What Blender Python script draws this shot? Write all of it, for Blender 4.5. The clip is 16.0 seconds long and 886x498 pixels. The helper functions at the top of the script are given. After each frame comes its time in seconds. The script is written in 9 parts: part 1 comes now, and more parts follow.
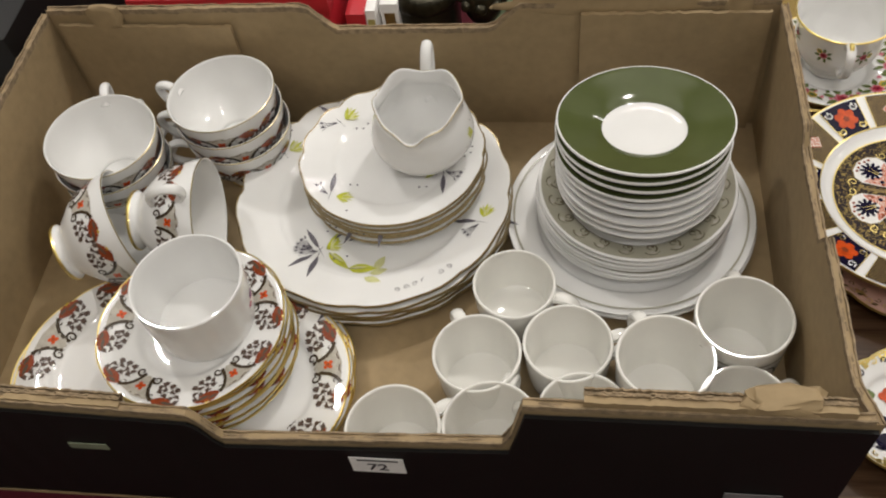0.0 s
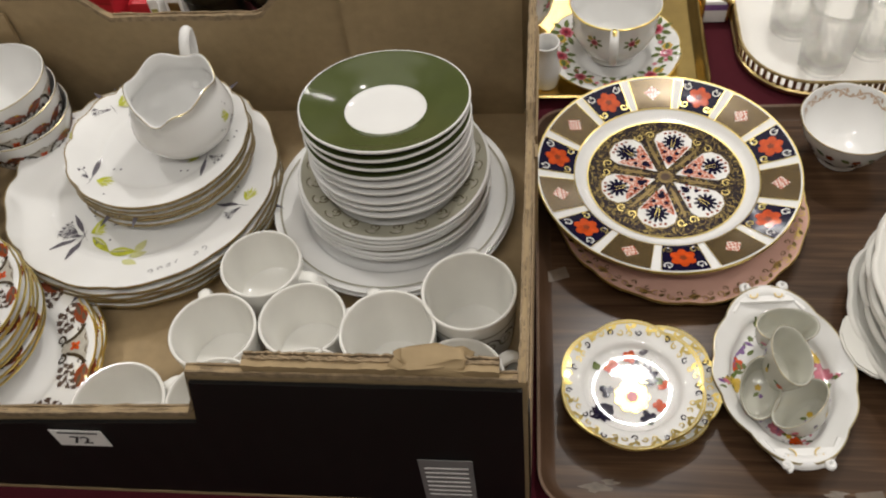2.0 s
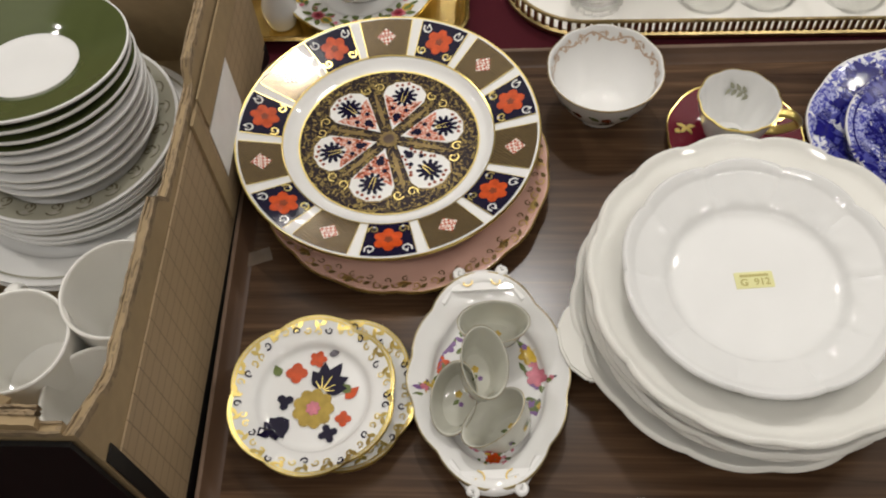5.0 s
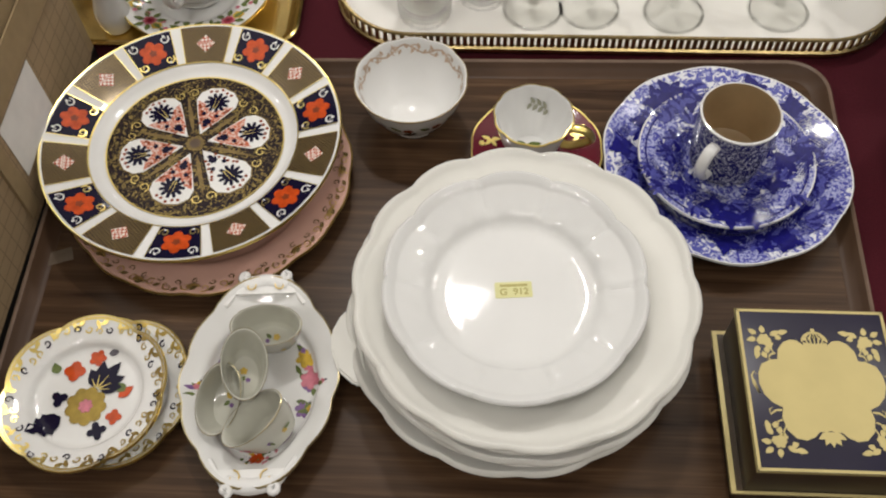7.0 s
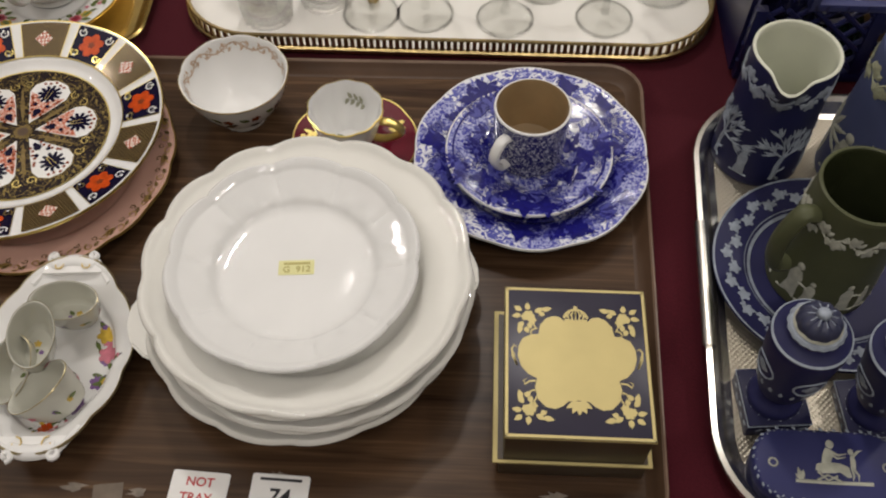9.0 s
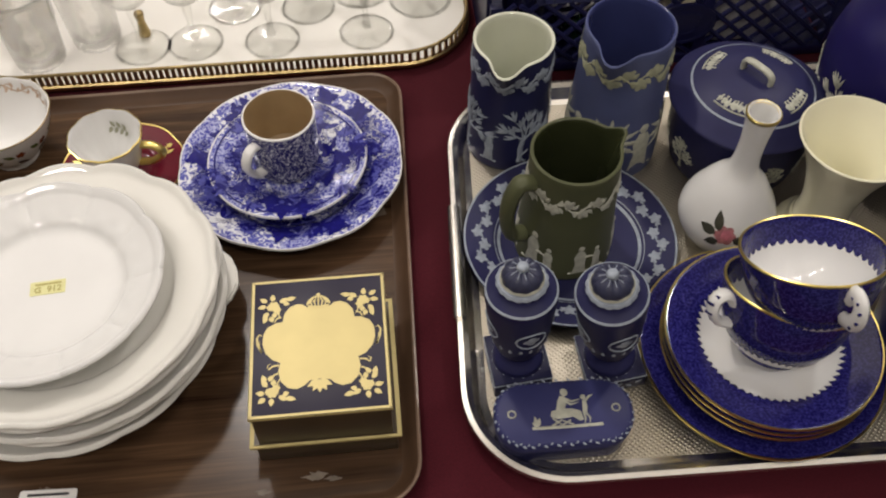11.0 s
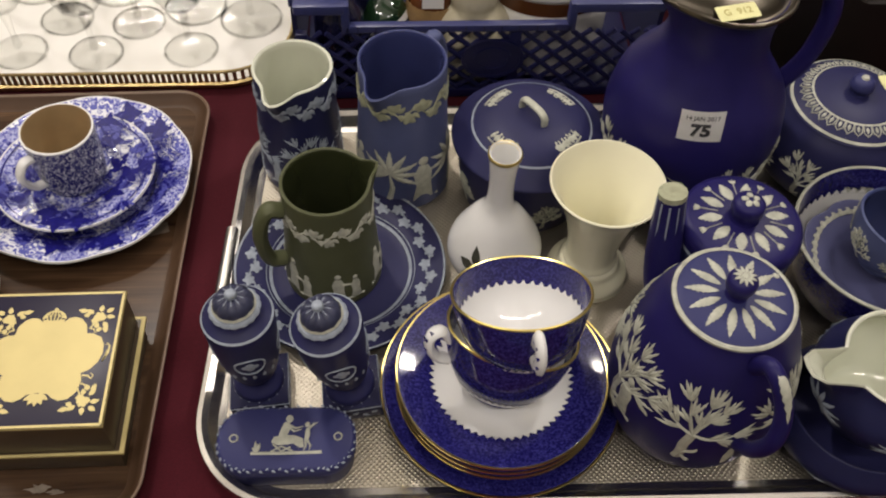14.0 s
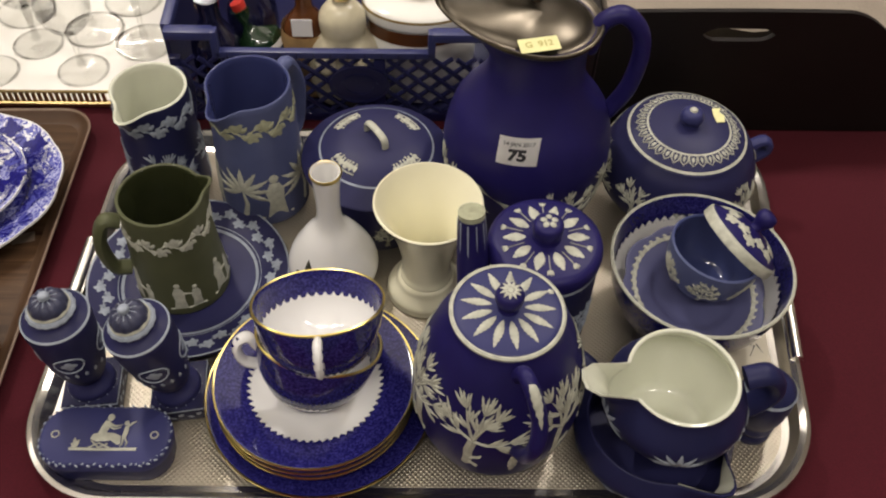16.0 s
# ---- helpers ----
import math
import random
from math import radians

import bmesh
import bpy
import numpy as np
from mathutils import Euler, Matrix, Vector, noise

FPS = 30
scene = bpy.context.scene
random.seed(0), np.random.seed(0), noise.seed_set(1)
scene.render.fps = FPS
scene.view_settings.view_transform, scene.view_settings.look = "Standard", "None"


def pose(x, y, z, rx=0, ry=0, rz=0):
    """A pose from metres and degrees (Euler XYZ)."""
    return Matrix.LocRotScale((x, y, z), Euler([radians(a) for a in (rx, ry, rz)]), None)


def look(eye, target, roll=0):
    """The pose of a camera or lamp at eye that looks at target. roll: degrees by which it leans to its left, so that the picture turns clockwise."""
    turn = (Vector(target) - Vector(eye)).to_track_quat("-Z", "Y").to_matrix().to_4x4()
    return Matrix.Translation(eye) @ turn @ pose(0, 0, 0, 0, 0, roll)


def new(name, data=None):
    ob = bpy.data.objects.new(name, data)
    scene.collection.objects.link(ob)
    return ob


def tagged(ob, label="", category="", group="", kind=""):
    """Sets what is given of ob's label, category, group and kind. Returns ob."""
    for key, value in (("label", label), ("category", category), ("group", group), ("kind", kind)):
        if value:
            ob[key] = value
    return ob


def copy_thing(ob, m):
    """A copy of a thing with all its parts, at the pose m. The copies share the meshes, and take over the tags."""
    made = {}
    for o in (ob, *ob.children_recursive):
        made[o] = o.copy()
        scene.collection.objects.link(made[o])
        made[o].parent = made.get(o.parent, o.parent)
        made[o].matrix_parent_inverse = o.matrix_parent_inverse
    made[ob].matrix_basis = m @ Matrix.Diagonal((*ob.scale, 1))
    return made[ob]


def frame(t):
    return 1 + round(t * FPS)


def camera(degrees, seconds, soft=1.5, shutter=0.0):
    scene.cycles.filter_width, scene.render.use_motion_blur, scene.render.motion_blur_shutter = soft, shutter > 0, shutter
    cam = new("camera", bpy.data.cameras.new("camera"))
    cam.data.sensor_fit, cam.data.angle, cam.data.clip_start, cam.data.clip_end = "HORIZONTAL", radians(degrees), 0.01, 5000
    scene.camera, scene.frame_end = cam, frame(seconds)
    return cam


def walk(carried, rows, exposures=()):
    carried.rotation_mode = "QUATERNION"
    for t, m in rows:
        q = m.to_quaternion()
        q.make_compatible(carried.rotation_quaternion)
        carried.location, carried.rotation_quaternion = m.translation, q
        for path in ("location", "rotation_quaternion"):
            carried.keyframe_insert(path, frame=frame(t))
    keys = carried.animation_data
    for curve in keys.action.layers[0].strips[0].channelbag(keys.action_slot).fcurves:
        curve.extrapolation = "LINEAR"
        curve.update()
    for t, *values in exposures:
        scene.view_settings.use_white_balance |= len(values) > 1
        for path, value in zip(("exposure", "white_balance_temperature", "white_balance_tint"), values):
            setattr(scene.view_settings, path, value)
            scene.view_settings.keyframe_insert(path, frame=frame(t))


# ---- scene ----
cam = camera(51.32, 16.0, 2.1)
PATH = [
    (0, (0.1026, 0.0494, 0.7714), (-0.0319, 0.6278, -0.0332), -9.39),
    (0.5, (0.1650, 0.0415, 0.7623), (0.0234, 0.6291, -0.0343), -9.33),
    (1, (0.2265, 0.0377, 0.7535), (0.0894, 0.6309, -0.0399), -8.90),
    (1.5, (0.2737, 0.0349, 0.7514), (0.1476, 0.6335, -0.0397), -8.41),
    (2, (0.3167, 0.0337, 0.7415), (0.2070, 0.6280, -0.0552), -7.80),
    (2.5, (0.3557, 0.0478, 0.7290), (0.2698, 0.6218, -0.0854), -7.37),
    (3, (0.3874, 0.0856, 0.7122), (0.3257, 0.6401, -0.1177), -6.37),
    (3.5, (0.4331, 0.1209, 0.6905), (0.3747, 0.6616, -0.1487), -5.81),
    (3.7, (0.4536, 0.1330, 0.6776), (0.3890, 0.6661, -0.1660), -6.01),
    (5.8, (0.5660, 0.1696, 0.6533), (0.5199, 0.6877, -0.2007), -4.12),
    (6, (0.5828, 0.1704, 0.6601), (0.5412, 0.6892, -0.1938), -3.79),
    (6.5, (0.6381, 0.1624, 0.6608), (0.6030, 0.6871, -0.1898), -2.70),
    (7, (0.6809, 0.1628, 0.6630), (0.6418, 0.6883, -0.1869), -2.23),
    (7.5, (0.7321, 0.1610, 0.6639), (0.6935, 0.6881, -0.1850), -1.76),
    (8, (0.7688, 0.1581, 0.6661), (0.7429, 0.6904, -0.1800), -0.29),
    (8.2, (0.7803, 0.1536, 0.6674), (0.7548, 0.6906, -0.1759), -0.14),
    (10.3, (0.9272, 0.0648, 0.6666), (0.9202, 0.6490, -0.1450), -1.68),
    (10.5, (0.9396, 0.0625, 0.6664), (0.9535, 0.6508, -0.1421), -0.94),
    (11, (0.9763, 0.0574, 0.6758), (1.0319, 0.6505, -0.1273), -0.16),
    (11.5, (1.0104, 0.0562, 0.6790), (1.0724, 0.6524, -0.1214), 0.74),
    (12, (1.0488, 0.0586, 0.6788), (1.0905, 0.6568, -0.1215), 1.77),
    (12.5, (1.0887, 0.0705, 0.6804), (1.1161, 0.6652, -0.1230), 1.96),
    (13, (1.1209, 0.0695, 0.6783), (1.1502, 0.6622, -0.1265), 2.28),
    (13.5, (1.1512, 0.0543, 0.6899), (1.2018, 0.6490, -0.1124), 2.84),
    (14, (1.1817, 0.0476, 0.6957), (1.2383, 0.6497, -0.1007), 2.84),
    (14.5, (1.2262, 0.0369, 0.7065), (1.2771, 0.6453, -0.0855), 3.15),
    (15, (1.2723, 0.0297, 0.7116), (1.3190, 0.6384, -0.0805), 3.17),
    (15.5, (1.3133, 0.0227, 0.7184), (1.3559, 0.6376, -0.0690), 2.82),
    (16, (1.3428, 0.0058, 0.7271), (1.3827, 0.6332, -0.0506), 2.92),
]
walk(cam, [(t, look(eye, target, roll)) for t, eye, target, roll in PATH], ((0.0, -0.32, 6400, 10), (2.0, -0.37, 6400, 10), (3.5, -0.38, 6400, 10), (6.0, -0.54, 6400, 10), (7.0, -0.54, 6400, 10), (8.0, -0.74, 6450, 11), (10.5, -0.42, 6600, 13), (12.0, -0.34, 6650, 13), (13.0, -0.40, 6700, 13), (14.0, -0.18, 6700, 13), (15.0, -0.04, 6800, 13), (16.0, -0.01, 6800, 13)))

# ---- world and light ----
world = bpy.data.worlds.new("room_air")
scene.world = world
world.use_nodes = True
world.node_tree.nodes["Background"].inputs[0].default_value = (1.0, 0.96, 0.9, 1)
world.node_tree.nodes["Background"].inputs[1].default_value = 0.15


def strip(x, y, z, length, width, power, up=False):
    """A ceiling fluorescent tube, shining down, or with up an added lamp for its glow on the ceiling."""
    data = bpy.data.lights.new("ceiling_tube", "AREA")
    data.shape, data.size, data.size_y, data.energy = "RECTANGLE", length, width, power
    data.color = (1.0, 0.955, 0.905)
    new("ceiling_tube", data).matrix_world = pose(x, y, z, 180 if up else 0)


for row_y, row_power, row_x, tube_length, tube_width in ((1.52, 56.0, (-1.20, 0.60, 2.40), 0.13, 0.15), (-0.5, 32.0, (-0.8, 0.25, 1.30, 2.35), 0.56, 0.08), (3.4, 15.0, (0.2, 1.8), 0.56, 0.08)):
    for sx in row_x:
        strip(sx, row_y, 1.98, tube_length, tube_width, row_power / len(row_x))
    # added upward lamp, no real fixture: stands in for the row's ceiling glow
    strip(0.7, row_y, 1.99, 3.6, 1.5, row_power * 0.55, True)

# ---- materials ----


def mat(name, color, rough=0.4, metal=0.0, coat=0.0, spec=0.5, grain=0.0, scale=200.0, bump=0.0, stain=0.0, stain_scale=12.0, sheen=0.0):
    """A plain procedural material: base colour with fine grain, broad staining and relief."""
    m = bpy.data.materials.new(name)
    m.use_nodes = True
    t = m.node_tree
    b = t.nodes["Principled BSDF"]
    b.inputs["Roughness"].default_value = rough
    b.inputs["Metallic"].default_value = metal
    b.inputs["Coat Weight"].default_value = coat
    b.inputs["Coat Roughness"].default_value = 0.06
    b.inputs["Specular IOR Level"].default_value = spec
    b.inputs["Sheen Weight"].default_value = sheen
    b.inputs["Base Color"].default_value = (*color, 1)
    co = t.nodes.new("ShaderNodeTexCoord")
    last = None
    for amount, sc, detail in ((stain, stain_scale, 4), (grain, scale, 3)):
        if amount <= 0:
            continue
        n = t.nodes.new("ShaderNodeTexNoise")
        n.inputs["Scale"].default_value = sc
        n.inputs["Detail"].default_value = detail
        t.links.new(co.outputs["Object"], n.inputs["Vector"])
        r = t.nodes.new("ShaderNodeMapRange")
        r.inputs["From Min"].default_value, r.inputs["From Max"].default_value = 0.25, 0.75
        r.inputs["To Min"].default_value, r.inputs["To Max"].default_value = 1 - amount, 1 + amount * 0.5
        t.links.new(n.outputs["Fac"], r.inputs["Value"])
        mix = t.nodes.new("ShaderNodeVectorMath")
        mix.operation = "SCALE"
        if last is None:
            mix.inputs[0].default_value = color
        else:
            t.links.new(last, mix.inputs[0])
        t.links.new(r.outputs[0], mix.inputs["Scale"])
        last = mix.outputs[0]
    if last is not None:
        t.links.new(last, b.inputs["Base Color"])
    if bump > 0:
        n = t.nodes.new("ShaderNodeTexNoise")
        n.inputs["Scale"].default_value = scale
        n.inputs["Detail"].default_value = 4
        t.links.new(co.outputs["Object"], n.inputs["Vector"])
        bp = t.nodes.new("ShaderNodeBump")
        bp.inputs["Strength"].default_value = bump
        bp.inputs["Distance"].default_value = 0.001
        t.links.new(n.outputs["Fac"], bp.inputs["Height"])
        t.links.new(bp.outputs[0], b.inputs["Normal"])
    return m


def noise_mask(m, scale, lo, hi, detail=3.0, distort=0.0, stretch=(1, 1, 1), vor=False):
    """A mask between 0 and 1 from noise in the object's own space."""
    t = m.node_tree
    co = t.nodes.new("ShaderNodeTexCoord")
    mp = t.nodes.new("ShaderNodeMapping")
    mp.inputs["Scale"].default_value = stretch
    t.links.new(co.outputs["Object"], mp.inputs["Vector"])
    if vor:
        n = t.nodes.new("ShaderNodeTexVoronoi")
        n.inputs["Scale"].default_value = scale
        out = n.outputs["Distance"]
    else:
        n = t.nodes.new("ShaderNodeTexNoise")
        n.inputs["Scale"].default_value = scale
        n.inputs["Detail"].default_value = detail
        n.inputs["Distortion"].default_value = distort
        out = n.outputs["Fac"]
    t.links.new(mp.outputs[0], n.inputs["Vector"])
    r = t.nodes.new("ShaderNodeMapRange")
    r.inputs["From Min"].default_value, r.inputs["From Max"].default_value = lo, hi
    t.links.new(out, r.inputs["Value"])
    return r.outputs[0]


def blend(m, fac, a, b):
    """Mix of two colours (or sockets) by a mask."""
    t = m.node_tree
    x = t.nodes.new("ShaderNodeMix")
    x.data_type = "RGBA"
    t.links.new(fac, x.inputs[0])
    for sock, v in ((x.inputs[6], a), (x.inputs[7], b)):
        if isinstance(v, tuple):
            sock.default_value = (*v, 1)
        else:
            t.links.new(v, sock)
    return x.outputs[2]


def set_color(m, socket):
    m.node_tree.links.new(socket, m.node_tree.nodes["Principled BSDF"].inputs["Base Color"])


WHITE = mat("white_glaze", (0.775, 0.772, 0.755), 0.03, stain=0.04, stain_scale=20)
CREAM = mat("cream_glaze", (0.765, 0.755, 0.705), 0.035, stain=0.05, stain_scale=15)
IVORY = mat("ivory_stoneware", (0.79, 0.78, 0.735), 0.09, stain=0.05, stain_scale=25)
GREEN = mat("green_glaze", (0.070, 0.086, 0.028), 0.08, stain=0.12, stain_scale=30)
GREYBROWN = mat("olive_band", (0.38, 0.365, 0.29), 0.2, stain=0.15, stain_scale=30)
PRINT_BROWN = mat("brown_print", (0.10, 0.07, 0.05), 0.08)
PRINT_GREY = mat("grey_print", (0.13, 0.12, 0.14), 0.08, stain=0.3, stain_scale=300)
PRINT_LIME = mat("lime_print", (0.50, 0.52, 0.05), 0.08, stain=0.3, stain_scale=200)
PRINT_PALELIME = mat("pale_lime_print", (0.60, 0.60, 0.30), 0.08, stain=0.2, stain_scale=200)
PRINT_RUST = mat("rust_print", (0.25, 0.052, 0.018), 0.08, stain=0.3, stain_scale=200)
PRINT_RED = mat("red_print", (0.58, 0.075, 0.012), 0.08, stain=0.35, stain_scale=150)
PRINT_NAVY = mat("navy_print", (0.008, 0.006, 0.024), 0.08, spec=0.25)
PRINT_PINK = mat("pink_print", (0.62, 0.20, 0.26), 0.08, stain=0.3, stain_scale=200)
PRINT_ROSE = mat("deep_rose_print", (0.36, 0.035, 0.06), 0.08, stain=0.35, stain_scale=220)
PRINT_GREENLEAF = mat("leaf_print", (0.13, 0.17, 0.05), 0.08, stain=0.3, stain_scale=200)
PRINT_PURPLE = mat("purple_print", (0.22, 0.12, 0.30), 0.08, stain=0.3, stain_scale=200)
PRINT_YELLOW = mat("yellow_print", (0.62, 0.42, 0.06), 0.08, stain=0.3, stain_scale=200)
GOLD = mat("gilding", (0.88, 0.70, 0.24), 0.28, metal=1.0, stain=0.15, stain_scale=60)
GILT_WORN = mat("worn_gilding", (0.46, 0.38, 0.20), 0.3, metal=0.85, stain=0.3, stain_scale=90)
PRINT_SCROLL = mat("dark_scroll_print", (0.048, 0.033, 0.019), 0.08)
PRINT_TAUPE = mat("taupe_print", (0.45, 0.42, 0.36), 0.08, stain=0.2, stain_scale=200)
PRINT_BUD = mat("bud_print", (0.105, 0.072, 0.058), 0.08, stain=0.3, stain_scale=300)
GOLD_DULL = mat("matt_gilding", (0.66, 0.49, 0.17), 0.38, metal=0.9, stain=0.12, stain_scale=50)
GILT_EDGE = mat("brownish_gilt_edge", (0.30, 0.22, 0.095), 0.3, metal=0.35, stain=0.35, stain_scale=120)
GILT_BROWN = mat("brown_gilding", (0.27, 0.19, 0.075), 0.25, metal=0.5, stain=0.3, stain_scale=200)
BRASS = mat("brass", (0.72, 0.53, 0.20), 0.2, metal=1.0, stain=0.2, stain_scale=30)
BRASS_OLD = mat("aged_brass", (0.50, 0.38, 0.18), 0.32, metal=1.0, stain=0.35, stain_scale=60)
PINK = mat("pink_glaze", (0.60, 0.37, 0.30), 0.15, stain=0.12, stain_scale=25)
MAROON_GLAZE = mat("maroon_glaze", (0.13, 0.008, 0.02), 0.12)
COBALT = mat("cobalt_glaze", (0.016, 0.013, 0.15), 0.09)
set_color(COBALT, blend(COBALT, noise_mask(COBALT, 520, 0.42, 0.66, 3, 0.4), (0.008, 0.007, 0.078), (0.038, 0.035, 0.20)))
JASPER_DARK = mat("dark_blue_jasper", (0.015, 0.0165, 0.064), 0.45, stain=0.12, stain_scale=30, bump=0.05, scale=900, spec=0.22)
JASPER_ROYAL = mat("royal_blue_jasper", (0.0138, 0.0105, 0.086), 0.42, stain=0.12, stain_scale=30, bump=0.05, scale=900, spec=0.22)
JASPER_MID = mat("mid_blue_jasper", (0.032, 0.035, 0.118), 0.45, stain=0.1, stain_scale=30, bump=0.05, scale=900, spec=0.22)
JASPER_DEEP = mat("deep_blue_glazed_inside", (0.046, 0.056, 0.165), 0.16, stain=0.1, stain_scale=30)
JASPER_PALE = mat("pale_blue_jasper", (0.078, 0.093, 0.195), 0.45, stain=0.1, stain_scale=30, bump=0.05, scale=900, spec=0.22)
JASPER_GREEN = mat("sage_green_jasper", (0.084, 0.090, 0.046), 0.45, stain=0.12, stain_scale=30, bump=0.05, scale=900, spec=0.22)
JASPER_NAVY = mat("navy_jasper", (0.0195, 0.0200, 0.072), 0.45, stain=0.12, stain_scale=30, bump=0.05, scale=900, spec=0.22)
JASPER_SKY = mat("sky_blue_jasper", (0.082, 0.086, 0.180), 0.42, stain=0.1, stain_scale=30, bump=0.05, scale=900, spec=0.22)
GLAZED_BLUE = mat("glazed_pale_blue", (0.060, 0.075, 0.190), 0.07, stain=0.08, stain_scale=20)
JASPER_INK = mat("ink_blue_jasper", (0.0085, 0.0090, 0.042), 0.42, stain=0.12, stain_scale=30, bump=0.05, scale=900, spec=0.22)
JASPER_GREEN_DARK = mat("dark_green_glazed_inside", (0.036, 0.042, 0.018), 0.25, stain=0.2, stain_scale=30)
RELIEF = mat("white_jasper_relief", (0.46, 0.465, 0.385), 0.5, stain=0.3, stain_scale=150)
RELIEF_OLIVE = mat("olive_tinged_relief", (0.36, 0.37, 0.25), 0.5, stain=0.3, stain_scale=150)
RELIEF_BLUE = mat("bluish_relief", (0.29, 0.33, 0.39), 0.5, stain=0.3, stain_scale=150)
PALE_INSIDE = mat("pale_glazed_inside", (0.67, 0.685, 0.57), 0.07, stain=0.06, stain_scale=20)
PEWTER = mat("pewter", (0.115, 0.100, 0.078), 0.34, metal=1.0, stain=0.3, stain_scale=25)
STEEL_RIM = mat("polished_steel", (0.78, 0.75, 0.69), 0.27, metal=1.0, stain=0.1, stain_scale=20)
CARD = mat("brown_cardboard", (0.345, 0.25, 0.132), 0.75, grain=0.12, scale=90, bump=0.1, stain=0.15, stain_scale=7)
CARD_EDGE = mat("torn_cardboard_edge", (0.30, 0.22, 0.13), 0.9, grain=0.45, scale=160, bump=0.5, stain=0.2, stain_scale=20)
BLACK_CARD = mat("black_printed_card", (0.0095, 0.0088, 0.0082), 0.5, spec=0.2, stain=0.2, stain_scale=9)
CLOTH = mat("maroon_tablecloth", (0.063, 0.0048, 0.0108), 0.9, spec=0.2, grain=0.25, scale=700, bump=0.25, stain=0.15, stain_scale=5, sheen=0.05)
NAVY_CARD = mat("navy_card", (0.016, 0.013, 0.035), 0.35, stain=0.2, stain_scale=20)
GOLD_CARD = mat("gold_foil_card", (0.56, 0.465, 0.20), 0.45, metal=0.25, stain=0.1, stain_scale=30)
BROWN_CARD = mat("dark_brown_card", (0.055, 0.036, 0.018), 0.4, stain=0.2, stain_scale=20)
LABEL = mat("paper_label", (0.84, 0.83, 0.81), 0.6, stain=0.06, stain_scale=60)
LABEL_YELLOW = mat("yellow_paper_label", (0.74, 0.72, 0.36), 0.6, stain=0.1, stain_scale=60)
INK = mat("black_ink", (0.015, 0.015, 0.02), 0.5)
INK_RED = mat("red_ink", (0.50, 0.05, 0.05), 0.5)
INK_FADED = mat("faded_ink", (0.45, 0.40, 0.14), 0.6)
BLUE_PLASTIC = mat("blue_crate_plastic", (0.009, 0.010, 0.055), 0.35, stain=0.2, stain_scale=20)
BLACK_WOOD = mat("black_stained_wood", (0.007, 0.0045, 0.004), 0.5, spec=0.25, stain=0.3, stain_scale=15)
WALL = mat("painted_wall", (0.62, 0.57, 0.48), 0.8, stain=0.06, stain_scale=2, grain=0.04, scale=60)
FLOOR_M = mat("grey_carpet", (0.12, 0.11, 0.10), 0.9, grain=0.3, scale=300, stain=0.15, stain_scale=3)
CEIL_M = mat("ceiling_paint", (0.75, 0.73, 0.68), 0.85, stain=0.05, stain_scale=2)
WHITE_CLOTH = mat("white_tray_paper", (0.82, 0.80, 0.75), 0.5, stain=0.05, stain_scale=12)
RED_CARD = mat("red_card", (0.48, 0.02, 0.03), 0.4, stain=0.1, stain_scale=15)
DARK_METAL = mat("dark_tin", (0.05, 0.045, 0.03), 0.3, metal=0.8, stain=0.4, stain_scale=60)
GREEN_GLASS = mat("dark_green_bottle_glass", (0.01, 0.03, 0.012), 0.06, coat=0.5)
BLUE_GLASS = mat("dark_blue_bottle_glass", (0.008, 0.008, 0.03), 0.08, coat=0.5)
BROWN_GLAZE = mat("brown_glaze", (0.10, 0.035, 0.012), 0.15, stain=0.2, stain_scale=30)
TAN = mat("tan_stoneware_inside", (0.42, 0.30, 0.16), 0.4, stain=0.2, stain_scale=30)
GLASS = bpy.data.materials.new("clear_glass")
GLASS.use_nodes = True
_t = GLASS.node_tree
_tr = _t.nodes.new("ShaderNodeBsdfTransparent")
_tr.inputs[0].default_value = (0.985, 0.987, 0.98, 1)
_gl = _t.nodes.new("ShaderNodeBsdfGlossy")
_gl.inputs["Roughness"].default_value = 0.03
_lw = _t.nodes.new("ShaderNodeLayerWeight")
_lw.inputs["Blend"].default_value = 0.5
_pw = _t.nodes.new("ShaderNodeMath")
_pw.operation = "POWER"
_pw.inputs[1].default_value = 4.5
_t.links.new(_lw.outputs["Facing"], _pw.inputs[0])
_fr = _t.nodes.new("ShaderNodeMath")
_fr.operation = "MULTIPLY_ADD"
_fr.inputs[1].default_value, _fr.inputs[2].default_value = 0.6, 0.02
_t.links.new(_pw.outputs[0], _fr.inputs[0])
_mx = _t.nodes.new("ShaderNodeMixShader")
_t.links.new(_fr.outputs[0], _mx.inputs[0])
_t.links.new(_tr.outputs[0], _mx.inputs[1])
_t.links.new(_gl.outputs[0], _mx.inputs[2])
_rf = _t.nodes.new("ShaderNodeBsdfGlass")
_rf.inputs["Roughness"].default_value, _rf.inputs["IOR"].default_value = 0.0, 1.45
_m2x = _t.nodes.new("ShaderNodeMixShader")
_m2x.inputs[0].default_value = 0.05
_t.links.new(_mx.outputs[0], _m2x.inputs[1])
_t.links.new(_rf.outputs[0], _m2x.inputs[2])
_t.links.new(_m2x.outputs[0], _t.nodes["Material Output"].inputs[0])

CUT_GLASS = GLASS.copy()
CUT_GLASS.name = "cut_glass"
for _n in CUT_GLASS.node_tree.nodes:
    if _n.type == "MIX_SHADER" and not _n.inputs[0].is_linked:
        _n.inputs[0].default_value = 0.45

